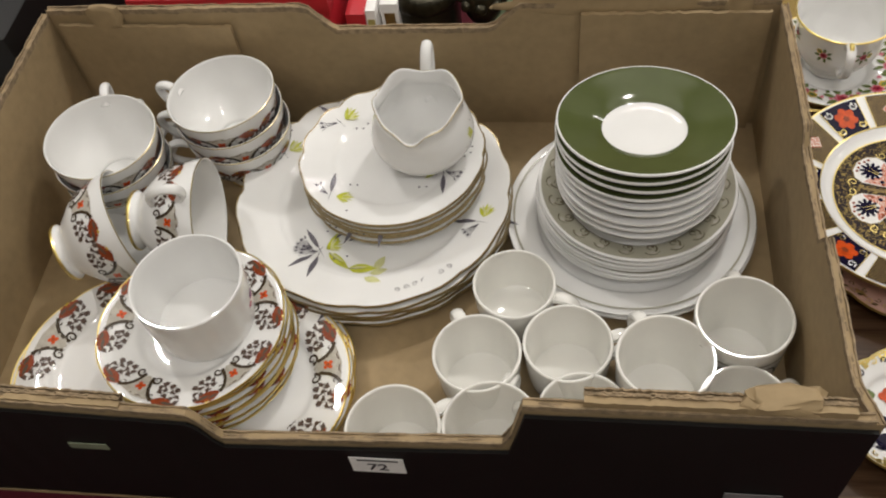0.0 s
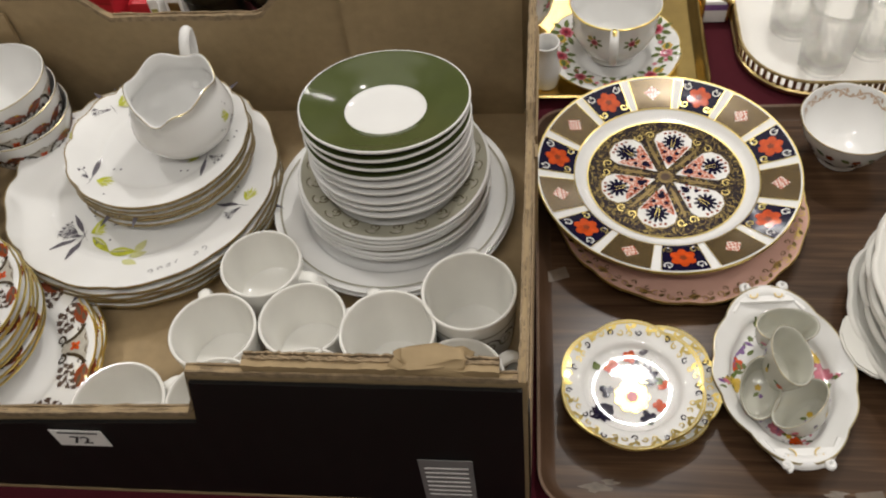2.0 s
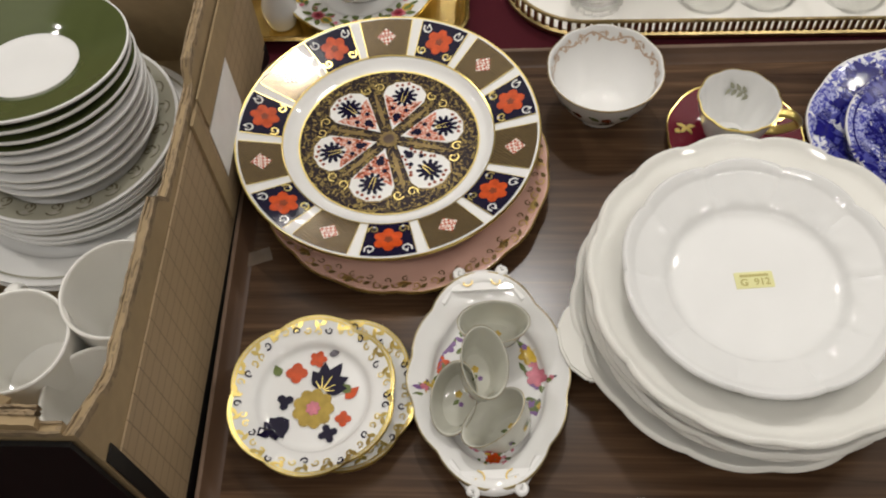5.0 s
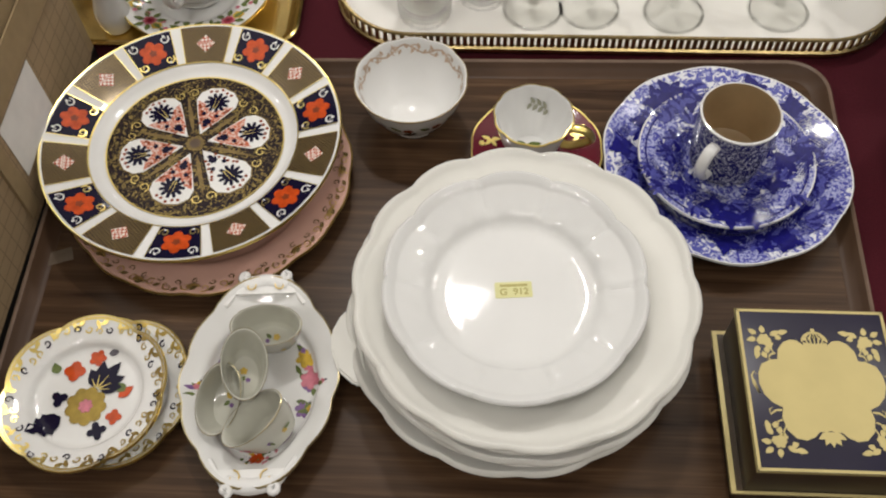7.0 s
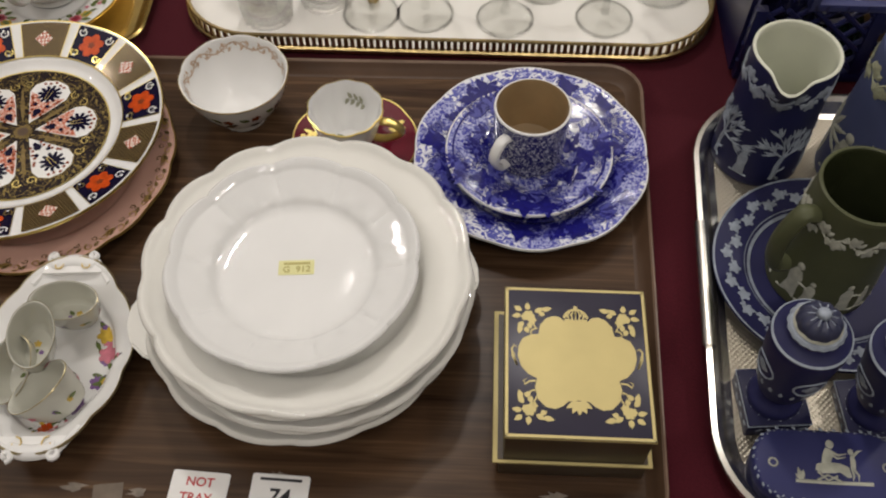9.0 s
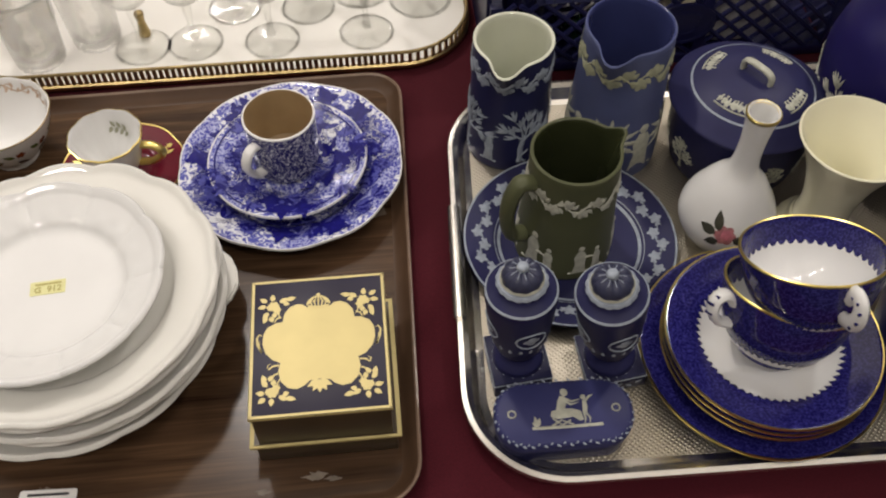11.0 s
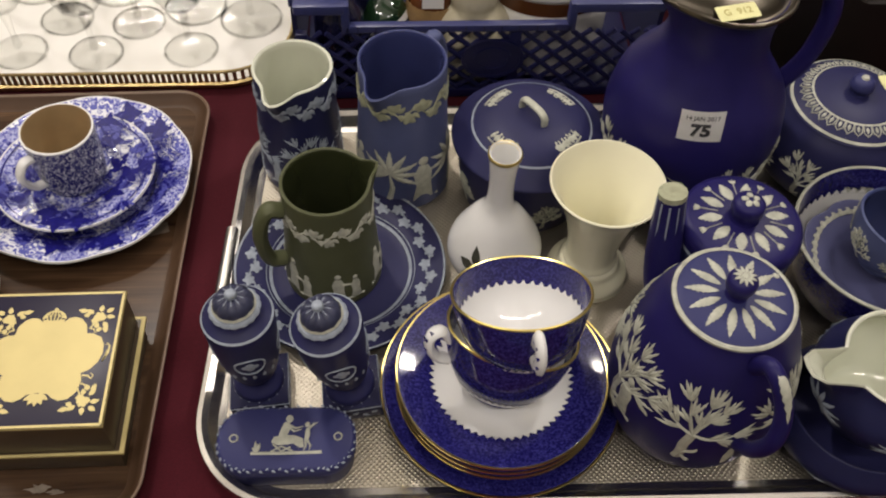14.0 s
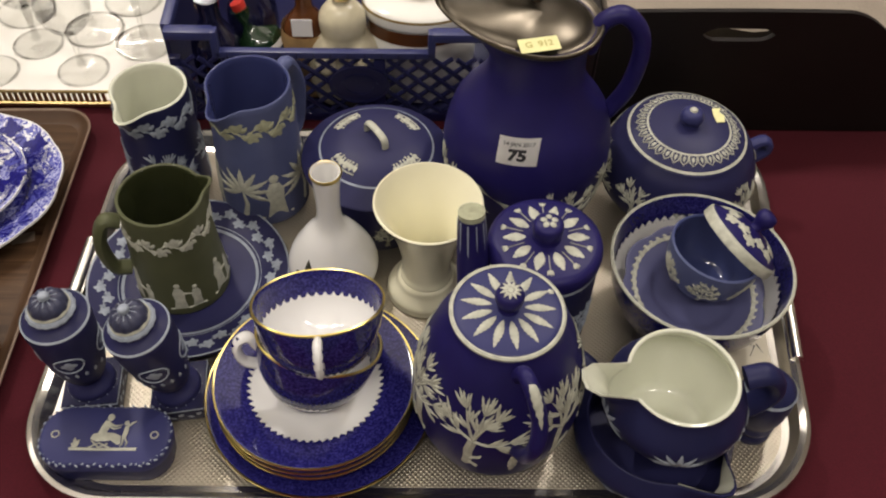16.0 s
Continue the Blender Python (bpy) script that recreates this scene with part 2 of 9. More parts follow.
GLASS_EDGE = bpy.data.materials.new("glass_edge")
GLASS_EDGE.use_nodes = True
_t = GLASS_EDGE.node_tree
_mx = _t.nodes.new("ShaderNodeMixShader")
_mx.inputs[0].default_value = 0.22
_gl = _t.nodes.new("ShaderNodeBsdfGlass")
_gl.inputs["Roughness"].default_value, _gl.inputs["IOR"].default_value = 0.02, 1.5
_t.links.new(_t.nodes.new("ShaderNodeBsdfTransparent").outputs[0], _mx.inputs[1])
_t.links.new(_gl.outputs[0], _mx.inputs[2])
_t.links.new(_mx.outputs[0], _t.nodes["Material Output"].inputs[0])

WOOD = mat("wood_grain_laminate", (0.16, 0.09, 0.05), 0.22, spec=0.24, bump=0.0)
_m1 = noise_mask(WOOD, 16, 0.3, 0.72, 6, 0.6, (0.35, 6.0, 1))
_m2 = noise_mask(WOOD, 70, 0.35, 0.75, 4, 0.2, (0.12, 7.0, 1))
_c = blend(WOOD, _m1, (0.021, 0.010, 0.0055), (0.135, 0.077, 0.040))
set_color(WOOD, blend(WOOD, _m2, _c, (0.055, 0.030, 0.017)))
WOOD_RIM = mat("tray_rim_laminate", (0.075, 0.042, 0.024), 0.42, spec=0.18, stain=0.3, stain_scale=15)

LIP = mat("worn_tray_lip", (0.20, 0.135, 0.095), 0.3, stain=0.3, stain_scale=40)

MIKADO = mat("blue_transfer_print", (0.8, 0.8, 0.8), 0.10)
_a = noise_mask(MIKADO, 150, 0.48, 0.51, 3, 1.6)
_b = noise_mask(MIKADO, 34, 0.50, 0.53, 2, 1.0)
_c2 = noise_mask(MIKADO, 420, 0.46, 0.52, 2, 0.8)
_d = blend(MIKADO, _c2, (0.055, 0.058, 0.33), (0.40, 0.42, 0.66))
_e = blend(MIKADO, _a, (0.74, 0.75, 0.79), (0.10, 0.11, 0.40))
set_color(MIKADO, blend(MIKADO, _b, _e, _d))
PRINT_COBALT = mat("cobalt_print", (0.014, 0.013, 0.165), 0.10, stain=0.35, stain_scale=260)
PRINT_MIDBLUE = mat("mid_blue_print", (0.085, 0.090, 0.36), 0.10, stain=0.4, stain_scale=320)
PRINT_WHITE = mat("white_reserve_print", (0.74, 0.75, 0.79), 0.10)
MIKADO_DENSE = mat("dense_blue_print", (0.8, 0.8, 0.8), 0.12)
_a = noise_mask(MIKADO_DENSE, 300, 0.43, 0.47, 3, 1.8)
set_color(MIKADO_DENSE, blend(MIKADO_DENSE, _a, (0.55, 0.56, 0.62), (0.022, 0.022, 0.13)))

# ---- mesh helpers ----


def part(name, bm, material, parent, label="", smooth=True):
    me = bpy.data.meshes.new(name)
    bm.to_mesh(me)
    bm.free()
    if smooth:
        me.polygons.foreach_set("use_smooth", [True] * len(me.polygons))
        me.set_sharp_from_angle(angle=radians(38))
    me.materials.append(material)
    ob = new(name, me)
    ob.parent = parent
    if label:
        ob["label"] = label
    return ob


def thing(name, x, y, z, label, category, group="", rx=0, ry=0, rz=0):
    ob = new(name)
    ob.empty_display_size = 0.02
    ob.matrix_basis = pose(x, y, z, rx, ry, rz)
    return tagged(ob, label, category, group)


def solid(name, bm, material, label, kind="structure", category=""):
    ob = part(name, bm, material, None, label)
    return tagged(ob, label, category, "", kind)


def curve_pts(pts, n=5):
    """Catmull-Rom through the points, n steps a span."""
    p = [np.array(q, float) for q in pts]
    p = [2 * p[0] - p[1]] + p + [2 * p[-1] - p[-2]]
    out = []
    for i in range(1, len(p) - 2):
        a, b, c, d = p[i - 1], p[i], p[i + 1], p[i + 2]
        for k in range(n):
            t = k / n
            out.append(0.5 * (2 * b + (c - a) * t + (2 * a - 5 * b + 4 * c - d) * t * t + (3 * b - a - 3 * c + d) * t ** 3))
    out.append(p[-2])
    return [tuple(float(v) for v in q) for q in out]


def lathe(profile, seg=64, warp=None, bm=None):
    """Turns (radius, height) points round z. warp(angle, r, z) moves a ring's points."""
    bm = bm or bmesh.new()
    rings = []
    for r, z in profile:
        if r < 1e-6:
            rings.append([bm.verts.new((0, 0, z))])
            continue
        ring = []
        for k in range(seg):
            a = 2 * math.pi * k / seg
            rr, zz = warp(a, r, z) if warp else (r, z)
            ring.append(bm.verts.new((rr * math.cos(a), rr * math.sin(a), zz)))
        rings.append(ring)
    for lo, hi in zip(rings, rings[1:]):
        for k in range(seg):
            j = (k + 1) % seg
            if len(lo) == 1 and len(hi) == 1:
                continue
            if len(lo) == 1:
                bm.faces.new((lo[0], hi[j], hi[k]))
            elif len(hi) == 1:
                bm.faces.new((lo[k], lo[j], hi[0]))
            else:
                bm.faces.new((lo[k], lo[j], hi[j], hi[k]))
    return bm


def tube(points, radius, seg=10, flat=1.0, bm=None, taper=None):
    """A swept round or flattened bar along the points, with closed ends."""
    bm = bm or bmesh.new()
    p = [Vector(q) for q in points]
    rings = []
    side = None
    for i, q in enumerate(p):
        d = (p[min(i + 1, len(p) - 1)] - p[max(i - 1, 0)]).normalized()
        if side is None:
            side = d.orthogonal().normalized() if abs(d.y) > 0.9 else (Vector((0, 1, 0)) - d * d.y).normalized()
        side = (side - d * side.dot(d)).normalized()
        up = d.cross(side)
        r = radius * (taper(i / (len(p) - 1)) if taper else 1)
        rings.append([bm.verts.new(q + side * (r * flat * math.cos(2 * math.pi * k / seg)) + up * (r * math.sin(2 * math.pi * k / seg))) for k in range(seg)])
    for lo, hi in zip(rings, rings[1:]):
        for k in range(seg):
            j = (k + 1) % seg
            bm.faces.new((lo[k], lo[j], hi[j], hi[k]))
    bm.faces.new(rings[0][::-1])
    bm.faces.new(rings[-1])
    return bm


def box_bm(x0, x1, y0, y1, z0, z1, bevel=0.0, bm=None):
    own = bmesh.new()
    bmesh.ops.create_cube(own, size=1.0)
    for v in own.verts:
        v.co = Vector(((x0 + x1) / 2 + v.co.x * (x1 - x0), (y0 + y1) / 2 + v.co.y * (y1 - y0), (z0 + z1) / 2 + v.co.z * (z1 - z0)))
    if bevel > 0:
        bmesh.ops.bevel(own, geom=own.edges[:], offset=bevel, segments=2, affect="EDGES", profile=0.5)
    if bm is None:
        return own
    me = bpy.data.meshes.new("join")
    own.to_mesh(me)
    own.free()
    bm.from_mesh(me)
    bpy.data.meshes.remove(me)
    return bm


def rounded_rect(x0, x1, y0, y1, r, n=8):
    out = []
    for cx, cy, a0 in ((x1 - r, y1 - r, 0), (x0 + r, y1 - r, 90), (x0 + r, y0 + r, 180), (x1 - r, y0 + r, 270)):
        for k in range(n + 1):
            a = radians(a0 + 90 * k / n)
            out.append((cx + r * math.cos(a), cy + r * math.sin(a)))
    return out


def lean(outline, box, corners):
    """Moves an outline drawn round box = (x0, x1, y0, y1) on to the four corners (near left, near right, far right, far left)."""
    x0, x1, y0, y1 = box
    a, b, c, d = corners
    out = []
    for x, y in outline:
        u, v = (x - x0) / (x1 - x0), (y - y0) / (y1 - y0)
        out.append(tuple((a[k] * (1 - u) + b[k] * u) * (1 - v) + (d[k] * (1 - u) + c[k] * u) * v for k in (0, 1)))
    return out


def slab(outline, z0, z1, bm=None, inset=0.0):
    """A flat plate with the given outline; inset rounds its upper edge in."""
    bm = bm or bmesh.new()
    lo = [bm.verts.new((x, y, z0)) for x, y in outline]
    hi = [bm.verts.new((x, y, z1)) for x, y in outline]
    n = len(outline)
    for k in range(n):
        bm.faces.new((lo[k], lo[(k + 1) % n], hi[(k + 1) % n], hi[k]))
    bm.faces.new(hi)
    bm.faces.new(lo[::-1])
    return bm


def band(outline_fn, levels, bm=None):
    """A wall swept round closed outlines: levels is a list of (grow, z)."""
    bm = bm or bmesh.new()
    rings = [[bm.verts.new((x, y, z)) for x, y in outline_fn(g)] for g, z in levels]
    for lo, hi in zip(rings, rings[1:]):
        n = len(lo)
        for k in range(n):
            bm.faces.new((lo[k], lo[(k + 1) % n], hi[(k + 1) % n], hi[k]))
    return bm


# ---- plates and cups ----


def plate_curve(R, H, well, floor=0.006, lift=0.5):
    """Upper surface of a plate, from the middle to the rim."""
    return curve_pts([(0.0, floor + 0.0005), (well * 0.6, floor + 0.0002), (well, floor + 0.0007), (well + (R - well) * 0.25, floor + (H - floor) * lift), (well + (R - well) * 0.65, floor + (H - floor) * (0.5 + lift * 0.55)), (R - 0.0012, H)], 5)


def plate_bm(R, H, well, floor=0.006, lift=0.5, thick=0.0042, seg=72, warp=None, bead=0.0):
    top = plate_curve(R, H, well, floor, lift)
    foot = well * 0.92
    under = [(0.0, 0.003), (foot - 0.004, 0.003), (foot - 0.003, 0.0), (foot, 0.0), (foot + 0.001, 0.0025)]
    low = [(r, z - thick * 0.8) for r, z in top if r > foot + 0.004]
    rim = [(R - 0.0002, H - 0.0022), (R, H - 0.0010), (R - 0.0004, H - 0.0002)]
    if bead:
        top = [q for q in top if q[0] < R - 4.2 * bead] + [(R - 4.0 * bead, H - 0.9 * bead), (R - 3.2 * bead, H - 0.55 * bead), (R - 2.4 * bead, H + 0.35 * bead), (R - 1.5 * bead, H + 0.75 * bead), (R - 0.7 * bead, H + 0.45 * bead)]
    return lathe(under + low + rim + top[::-1], seg, warp)


def rim_bm(R, H, width, lift=0.0004, seg=72, warp=None, slope=0.35):
    """A gilt or coloured line on a plate's rim."""
    prof = [(R + 0.0003, H - 0.0022), (R + 0.0005, H - 0.0008), (R, H + lift), (R - width, H + lift - width * slope)]
    return lathe(prof, seg, warp)


def scallop(n, amp, R, zamp=0.0, sharp=1.0):
    def warp(a, r, z):
        k = max(0.0, (r / R - 0.55) / 0.45)
        w = abs(math.sin(a * n / 2)) ** sharp
        return r * (1 + amp * k * k * (w - 0.5)), z + zamp * k * k * (w - 0.5)
    return warp


def cup_bm(outer, thick=0.0028, warp=None, seg=56, floor=0.005):
    """A vessel from its outer profile (bottom to rim); the inside follows at the wall's thickness."""
    o = curve_pts(outer, 5)
    inner = [(max(r - thick, 0.001), z) for r, z in o if z > floor + 0.001]
    top = o[-1]
    lip = [(top[0] - thick * 0.3, top[1] + thick * 0.35), (top[0] - thick * 0.7, top[1] + thick * 0.35)]
    prof = [(0.0, o[0][1] + 0.002), (o[0][0] - 0.004, o[0][1] + 0.002), (o[0][0] - 0.003, o[0][1])] + o + lip + inner[::-1] + [(inner[0][0] * 0.8, floor), (0.0, floor)]
    return lathe(prof, seg, warp)


def spout(a0, width, out, up, z0, z1, flat=2):
    """Warp that draws a pouring lip out of a vessel's rim."""
    def warp(a, r, z):
        d = (a - a0 + math.pi) % (2 * math.pi) - math.pi
        k = math.exp(-abs(d / width) ** flat) * min(1.0, max(0.0, (z - z0) / (z1 - z0))) ** 1.6
        return r + out * k, z + up * k
    return warp


def loop_handle(r_top, z_top, r_low, z_low, reach, radius, flat=1.5, ang=0.0, curl=0.0, ear=0.6):
    """A cup handle in the plane of the given angle."""
    pts = curve_pts([(r_top, z_top), (r_top + reach * ear, z_top + curl), (r_top + reach, z_top * 0.62 + z_low * 0.38), (r_low + reach * 0.62, z_low + (z_top - z_low) * 0.12), (r_low, z_low)], 6)
    c, s = math.cos(ang), math.sin(ang)
    return tube([(r * c, r * s, z) for r, z in pts], radius, 10, flat)


def profile_fn(pts, n=5):
    o = curve_pts(pts, n)
    zs, rs = [z for _, z in o], [r for r, _ in o]
    return lambda z: float(np.interp(z, zs, rs))


def height_fn(top):
    rs, zs = [r for r, _ in top], [z for _, z in top]
    return lambda r: float(np.interp(r, rs, zs))

# ---- setting ----
solid("floor", box_bm(-3.0, 4.5, -2.5, 5.0, -0.80, -0.75), FLOOR_M, "grey carpeted floor of the sale room")
solid("ceiling", box_bm(-3.0, 4.5, -2.5, 5.0, 2.15, 2.25), CEIL_M, "plain white painted ceiling")
solid("wall_north", box_bm(-3.1, 4.6, 5.0, 5.1, -0.75, 2.15), WALL, "plain beige painted wall")
solid("wall_south", box_bm(-3.1, 4.6, -2.6, -2.5, -0.75, 2.15), WALL, "plain beige painted wall")
solid("wall_west", box_bm(-3.1, -3.0, -2.5, 5.0, -0.75, 2.15), WALL, "plain beige painted wall")
solid("wall_east", box_bm(4.5, 4.6, -2.5, 5.0, -0.75, 2.15), WALL, "plain beige painted wall")

# ---- painted, gilt and applied decoration ----


class Print:
    """Gathers flat or slightly raised shapes by material and lays them on a surface: place(u, v, h) gives the point h above it."""

    def __init__(self, place, lift=0.0003, puff=0.0):
        self.place, self.lift, self.puff, self.made, self.count = place, lift, puff, {}, 0

    def bm(self, material):
        return self.made.setdefault(material, bmesh.new())

    def poly(self, material, pts, lift=0.0, rings=(1.0, 0.62, 0.3)):
        b = self.bm(material)
        self.count += 1
        lift = lift + 0.000025 * (self.count % 8)
        cx, cy = sum(p[0] for p in pts) / len(pts), sum(p[1] for p in pts) / len(pts)
        loops = [[b.verts.new(self.place(cx + (x - cx) * s, cy + (y - cy) * s, self.lift + lift + self.puff * (1 - s * s))) for x, y in pts] for s in rings]
        mid = b.verts.new(self.place(cx, cy, self.lift + lift + self.puff))
        n = len(pts)
        for lo, hi in zip(loops, loops[1:]):
            for k in range(n):
                b.faces.new((lo[k], lo[(k + 1) % n], hi[(k + 1) % n], hi[k]))
        for k in range(n):
            b.faces.new((loops[-1][k], loops[-1][(k + 1) % n], mid))

    def line(self, material, pts, w, lift=0.0, taper=True):
        b = self.bm(material)
        n = len(pts)
        rows = []
        for i, (x, y) in enumerate(pts):
            x0, y0 = pts[max(i - 1, 0)]
            x1, y1 = pts[min(i + 1, n - 1)]
            d = math.hypot(x1 - x0, y1 - y0) or 1
            nx, ny = -(y1 - y0) / d, (x1 - x0) / d
            k = w * (0.5 if not taper else 0.5 * (1 - 0.75 * (i / (n - 1)) ** 2))
            rows.append([b.verts.new(self.place(x + nx * k * s, y + ny * k * s, self.lift + lift + self.puff * (1 - s * s))) for s in (-1, 0, 1)])
        for a, c in zip(rows, rows[1:]):
            for k in range(2):
                b.faces.new((a[k], c[k], c[k + 1], a[k + 1]))

    def sector(self, material, r0, r1, a0, a1, lift=0.0, nr=4, na=6):
        b = self.bm(material)
        g = [[b.verts.new(self.place((r0 + (r1 - r0) * i / nr) * math.cos(a0 + (a1 - a0) * j / na), (r0 + (r1 - r0) * i / nr) * math.sin(a0 + (a1 - a0) * j / na), self.lift + lift)) for j in range(na + 1)] for i in range(nr + 1)]
        for i in range(nr):
            for j in range(na):
                b.faces.new((g[i][j], g[i + 1][j], g[i + 1][j + 1], g[i][j + 1]))

    def ring(self, material, r0, r1, lift=0.0, n=72, nr=1):
        self.sector(material, r0, r1, 0, 2 * math.pi, lift, nr, n)

    def done(self, parent, names, apart=()):
        """Links the prints; those whose materials are named in apart become one part for each shape."""
        for material, b in self.made.items():
            bmesh.ops.recalc_face_normals(b, faces=b.faces[:])
            name = names.get(material.name, "print")
            left = set(b.faces)
            if material.name in apart:
                while left:
                    group, todo = set(), [left.pop()]
                    while todo:
                        f = todo.pop()
                        group.add(f)
                        for e in f.edges:
                            for g in e.link_faces:
                                if g in left:
                                    left.discard(g)
                                    todo.append(g)
                    one, vs = bmesh.new(), {}
                    for f in sorted(group, key=lambda q: q.index):
                        for v in f.verts:
                            if v not in vs:
                                vs[v] = one.verts.new(v.co)
                        one.faces.new([vs[v] for v in f.verts])
                    part(name, one, material, parent)
                b.free()
            else:
                part(name, b, material, parent)["kind"] = "stuff"


def on_plate(top):
    hf = height_fn(top)
    return lambda x, y, h: (x, y, hf(math.hypot(x, y)) + h)


def on_wall(rf, r0, side=1.0):
    """x runs round the vessel, in metres at the radius r0."""
    def place(x, z, h):
        a = x / r0
        r = rf(z) + h * side
        return (r * math.cos(a), r * math.sin(a), z)
    return place


def on_flat(z):
    return lambda x, y, h: (x, y, z + h)


def put(shape, x, y, ang=0.0, s=1.0):
    c, n = math.cos(ang) * s, math.sin(ang) * s
    return [(x + c * u - n * v, y + n * u + c * v) for u, v in shape]


def leaf(l, w, n=5):
    up = [(l * k / n, w * math.sin(math.pi * (k / n) ** 0.8)) for k in range(n + 1)]
    return up + [(x, -y) for x, y in up[-2:0:-1]]


def jag_leaf(l, w, n=7):
    """A leaf with toothed edges."""
    up = [(0.0, 0.0)]
    for k in range(1, n):
        h = w * math.sin(math.pi * (k / n) ** 0.9)
        up += [(l * (k - 0.35) / n, h * 0.78), (l * (k + 0.1) / n, h)]
    up.append((l, 0.0))
    return up + [(x, -y) for x, y in up[-2:0:-1]]


def oval(a, b, n=12):
    return [(a * math.cos(2 * math.pi * k / n), b * math.sin(2 * math.pi * k / n)) for k in range(n)]


def bloom(r, n, depth=0.25, steps=4, sharp=1.0):
    m = n * steps
    return [((r * (1 - depth + depth * abs(math.cos(n * math.pi * k / m)) ** sharp)) * math.cos(2 * math.pi * k / m), (r * (1 - depth + depth * abs(math.cos(n * math.pi * k / m)) ** sharp)) * math.sin(2 * math.pi * k / m)) for k in range(m)]


def arc(x, y, r, a0, a1, n=8):
    return [(x + r * math.cos(a0 + (a1 - a0) * k / n), y + r * math.sin(a0 + (a1 - a0) * k / n)) for k in range(n + 1)]


def curl(x, y, r, a0, turns=1.25, n=12, sign=1):
    """A spiral scroll."""
    return [(x + r * (1 - 0.75 * k / n) * math.cos(a0 + sign * turns * 2 * math.pi * k / n), y + r * (1 - 0.75 * k / n) * math.sin(a0 + sign * turns * 2 * math.pi * k / n)) for k in range(n + 1)]


def lime_spray(p, x, y, ang, s, big=False):
    """Grey feather leaf, fan of lime petals, fine grasses and dots."""
    q = lambda shp, u, v, a, k=1.0: put(put(shp, u, v, a, k), x, y, ang, s)
    ln = lambda pts: put(pts, x, y, ang, s)

    def feather(u, v, a, l):
        p.poly(PRINT_GREY, q(jag_leaf(l, l * 0.10, 9), u, v, a))
        p.line(PRINT_GREY, q([(0, 0), (-l * 0.4, 0.0006)], u, v, a), 0.0006 * s)

    def grass(u, v, a, n=6):
        for k in range(n):
            b = a + (k - n / 2) * 0.16
            p.line(PRINT_GREY, ln([(u, v), (u + 0.009 * math.cos(b), v + 0.009 * math.sin(b)), (u + 0.015 * math.cos(b + 0.15), v + 0.015 * math.sin(b + 0.15))]), 0.0006 * s)
            p.poly(PRINT_GREY, q(leaf(0.0034, 0.0008, 3), u + 0.011 * math.cos(b), v + 0.011 * math.sin(b), b + (0.5 if k % 2 else -0.4)), 0, (1.0,))

    feather(-0.003, 0.001, 2.0, 0.022)
    grass(-0.004, -0.002, 3.0, 5)
    for k, a in enumerate((-0.70, -0.44, -0.16, 0.14, 0.42, 0.68)):
        p.poly(PRINT_LIME if k % 2 else PRINT_PALELIME, q(leaf(0.0135 - 0.004 * abs(a), 0.0015), 0.003, 0.0, 0.3 + a), 0.0001)
    p.poly(PRINT_LIME, q(leaf(0.006, 0.0022), 0.0025, -0.0005, 0.3), 0.0002)
    for u, v in ((0.008, -0.011), (0.013, -0.013), (0.018, -0.010), (0.004, 0.016), (0.009, 0.018)):
        p.poly(PRINT_GREY, q(oval(0.0009, 0.0009, 6), u, v, 0), 0, (1.0,))
    if big:
        for u, v, a, l, w in ((0.004, -0.004, -0.9, 0.024, 0.0050), (0.006, -0.002, 1.2, 0.016, 0.0052), (0.018, -0.022, -0.15, 0.022, 0.0062)):
            p.poly(PRINT_LIME, q(leaf(l, w * 0.72), u, v, a))
            p.poly(PRINT_PALELIME, q(leaf(l * 0.7, w * 0.22), u, v, a + 0.12), 0.0002)
            p.line(PRINT_GREY, q([(0.001, 0), (l * 0.85, 0)], u, v, a), 0.0005 * s, 0.0003)
        PALE = [(0.034, -0.030, 0.2), (0.030, -0.034, -0.5), (0.038, -0.026, 0.9)]
        for u, v, a in PALE:
            p.poly(PRINT_PALELIME, q(leaf(0.014, 0.0035), u, v, a))
        for u, v, a, l in ((-0.004, -0.006, -1.9, 0.024), (-0.008, -0.004, -2.5, 0.022), (0.010, 0.008, 0.7, 0.018)):
            feather(u, v, a, l)
        grass(-0.008, 0.002, 2.8, 9)
        grass(0.020, 0.004, 0.5, 5)


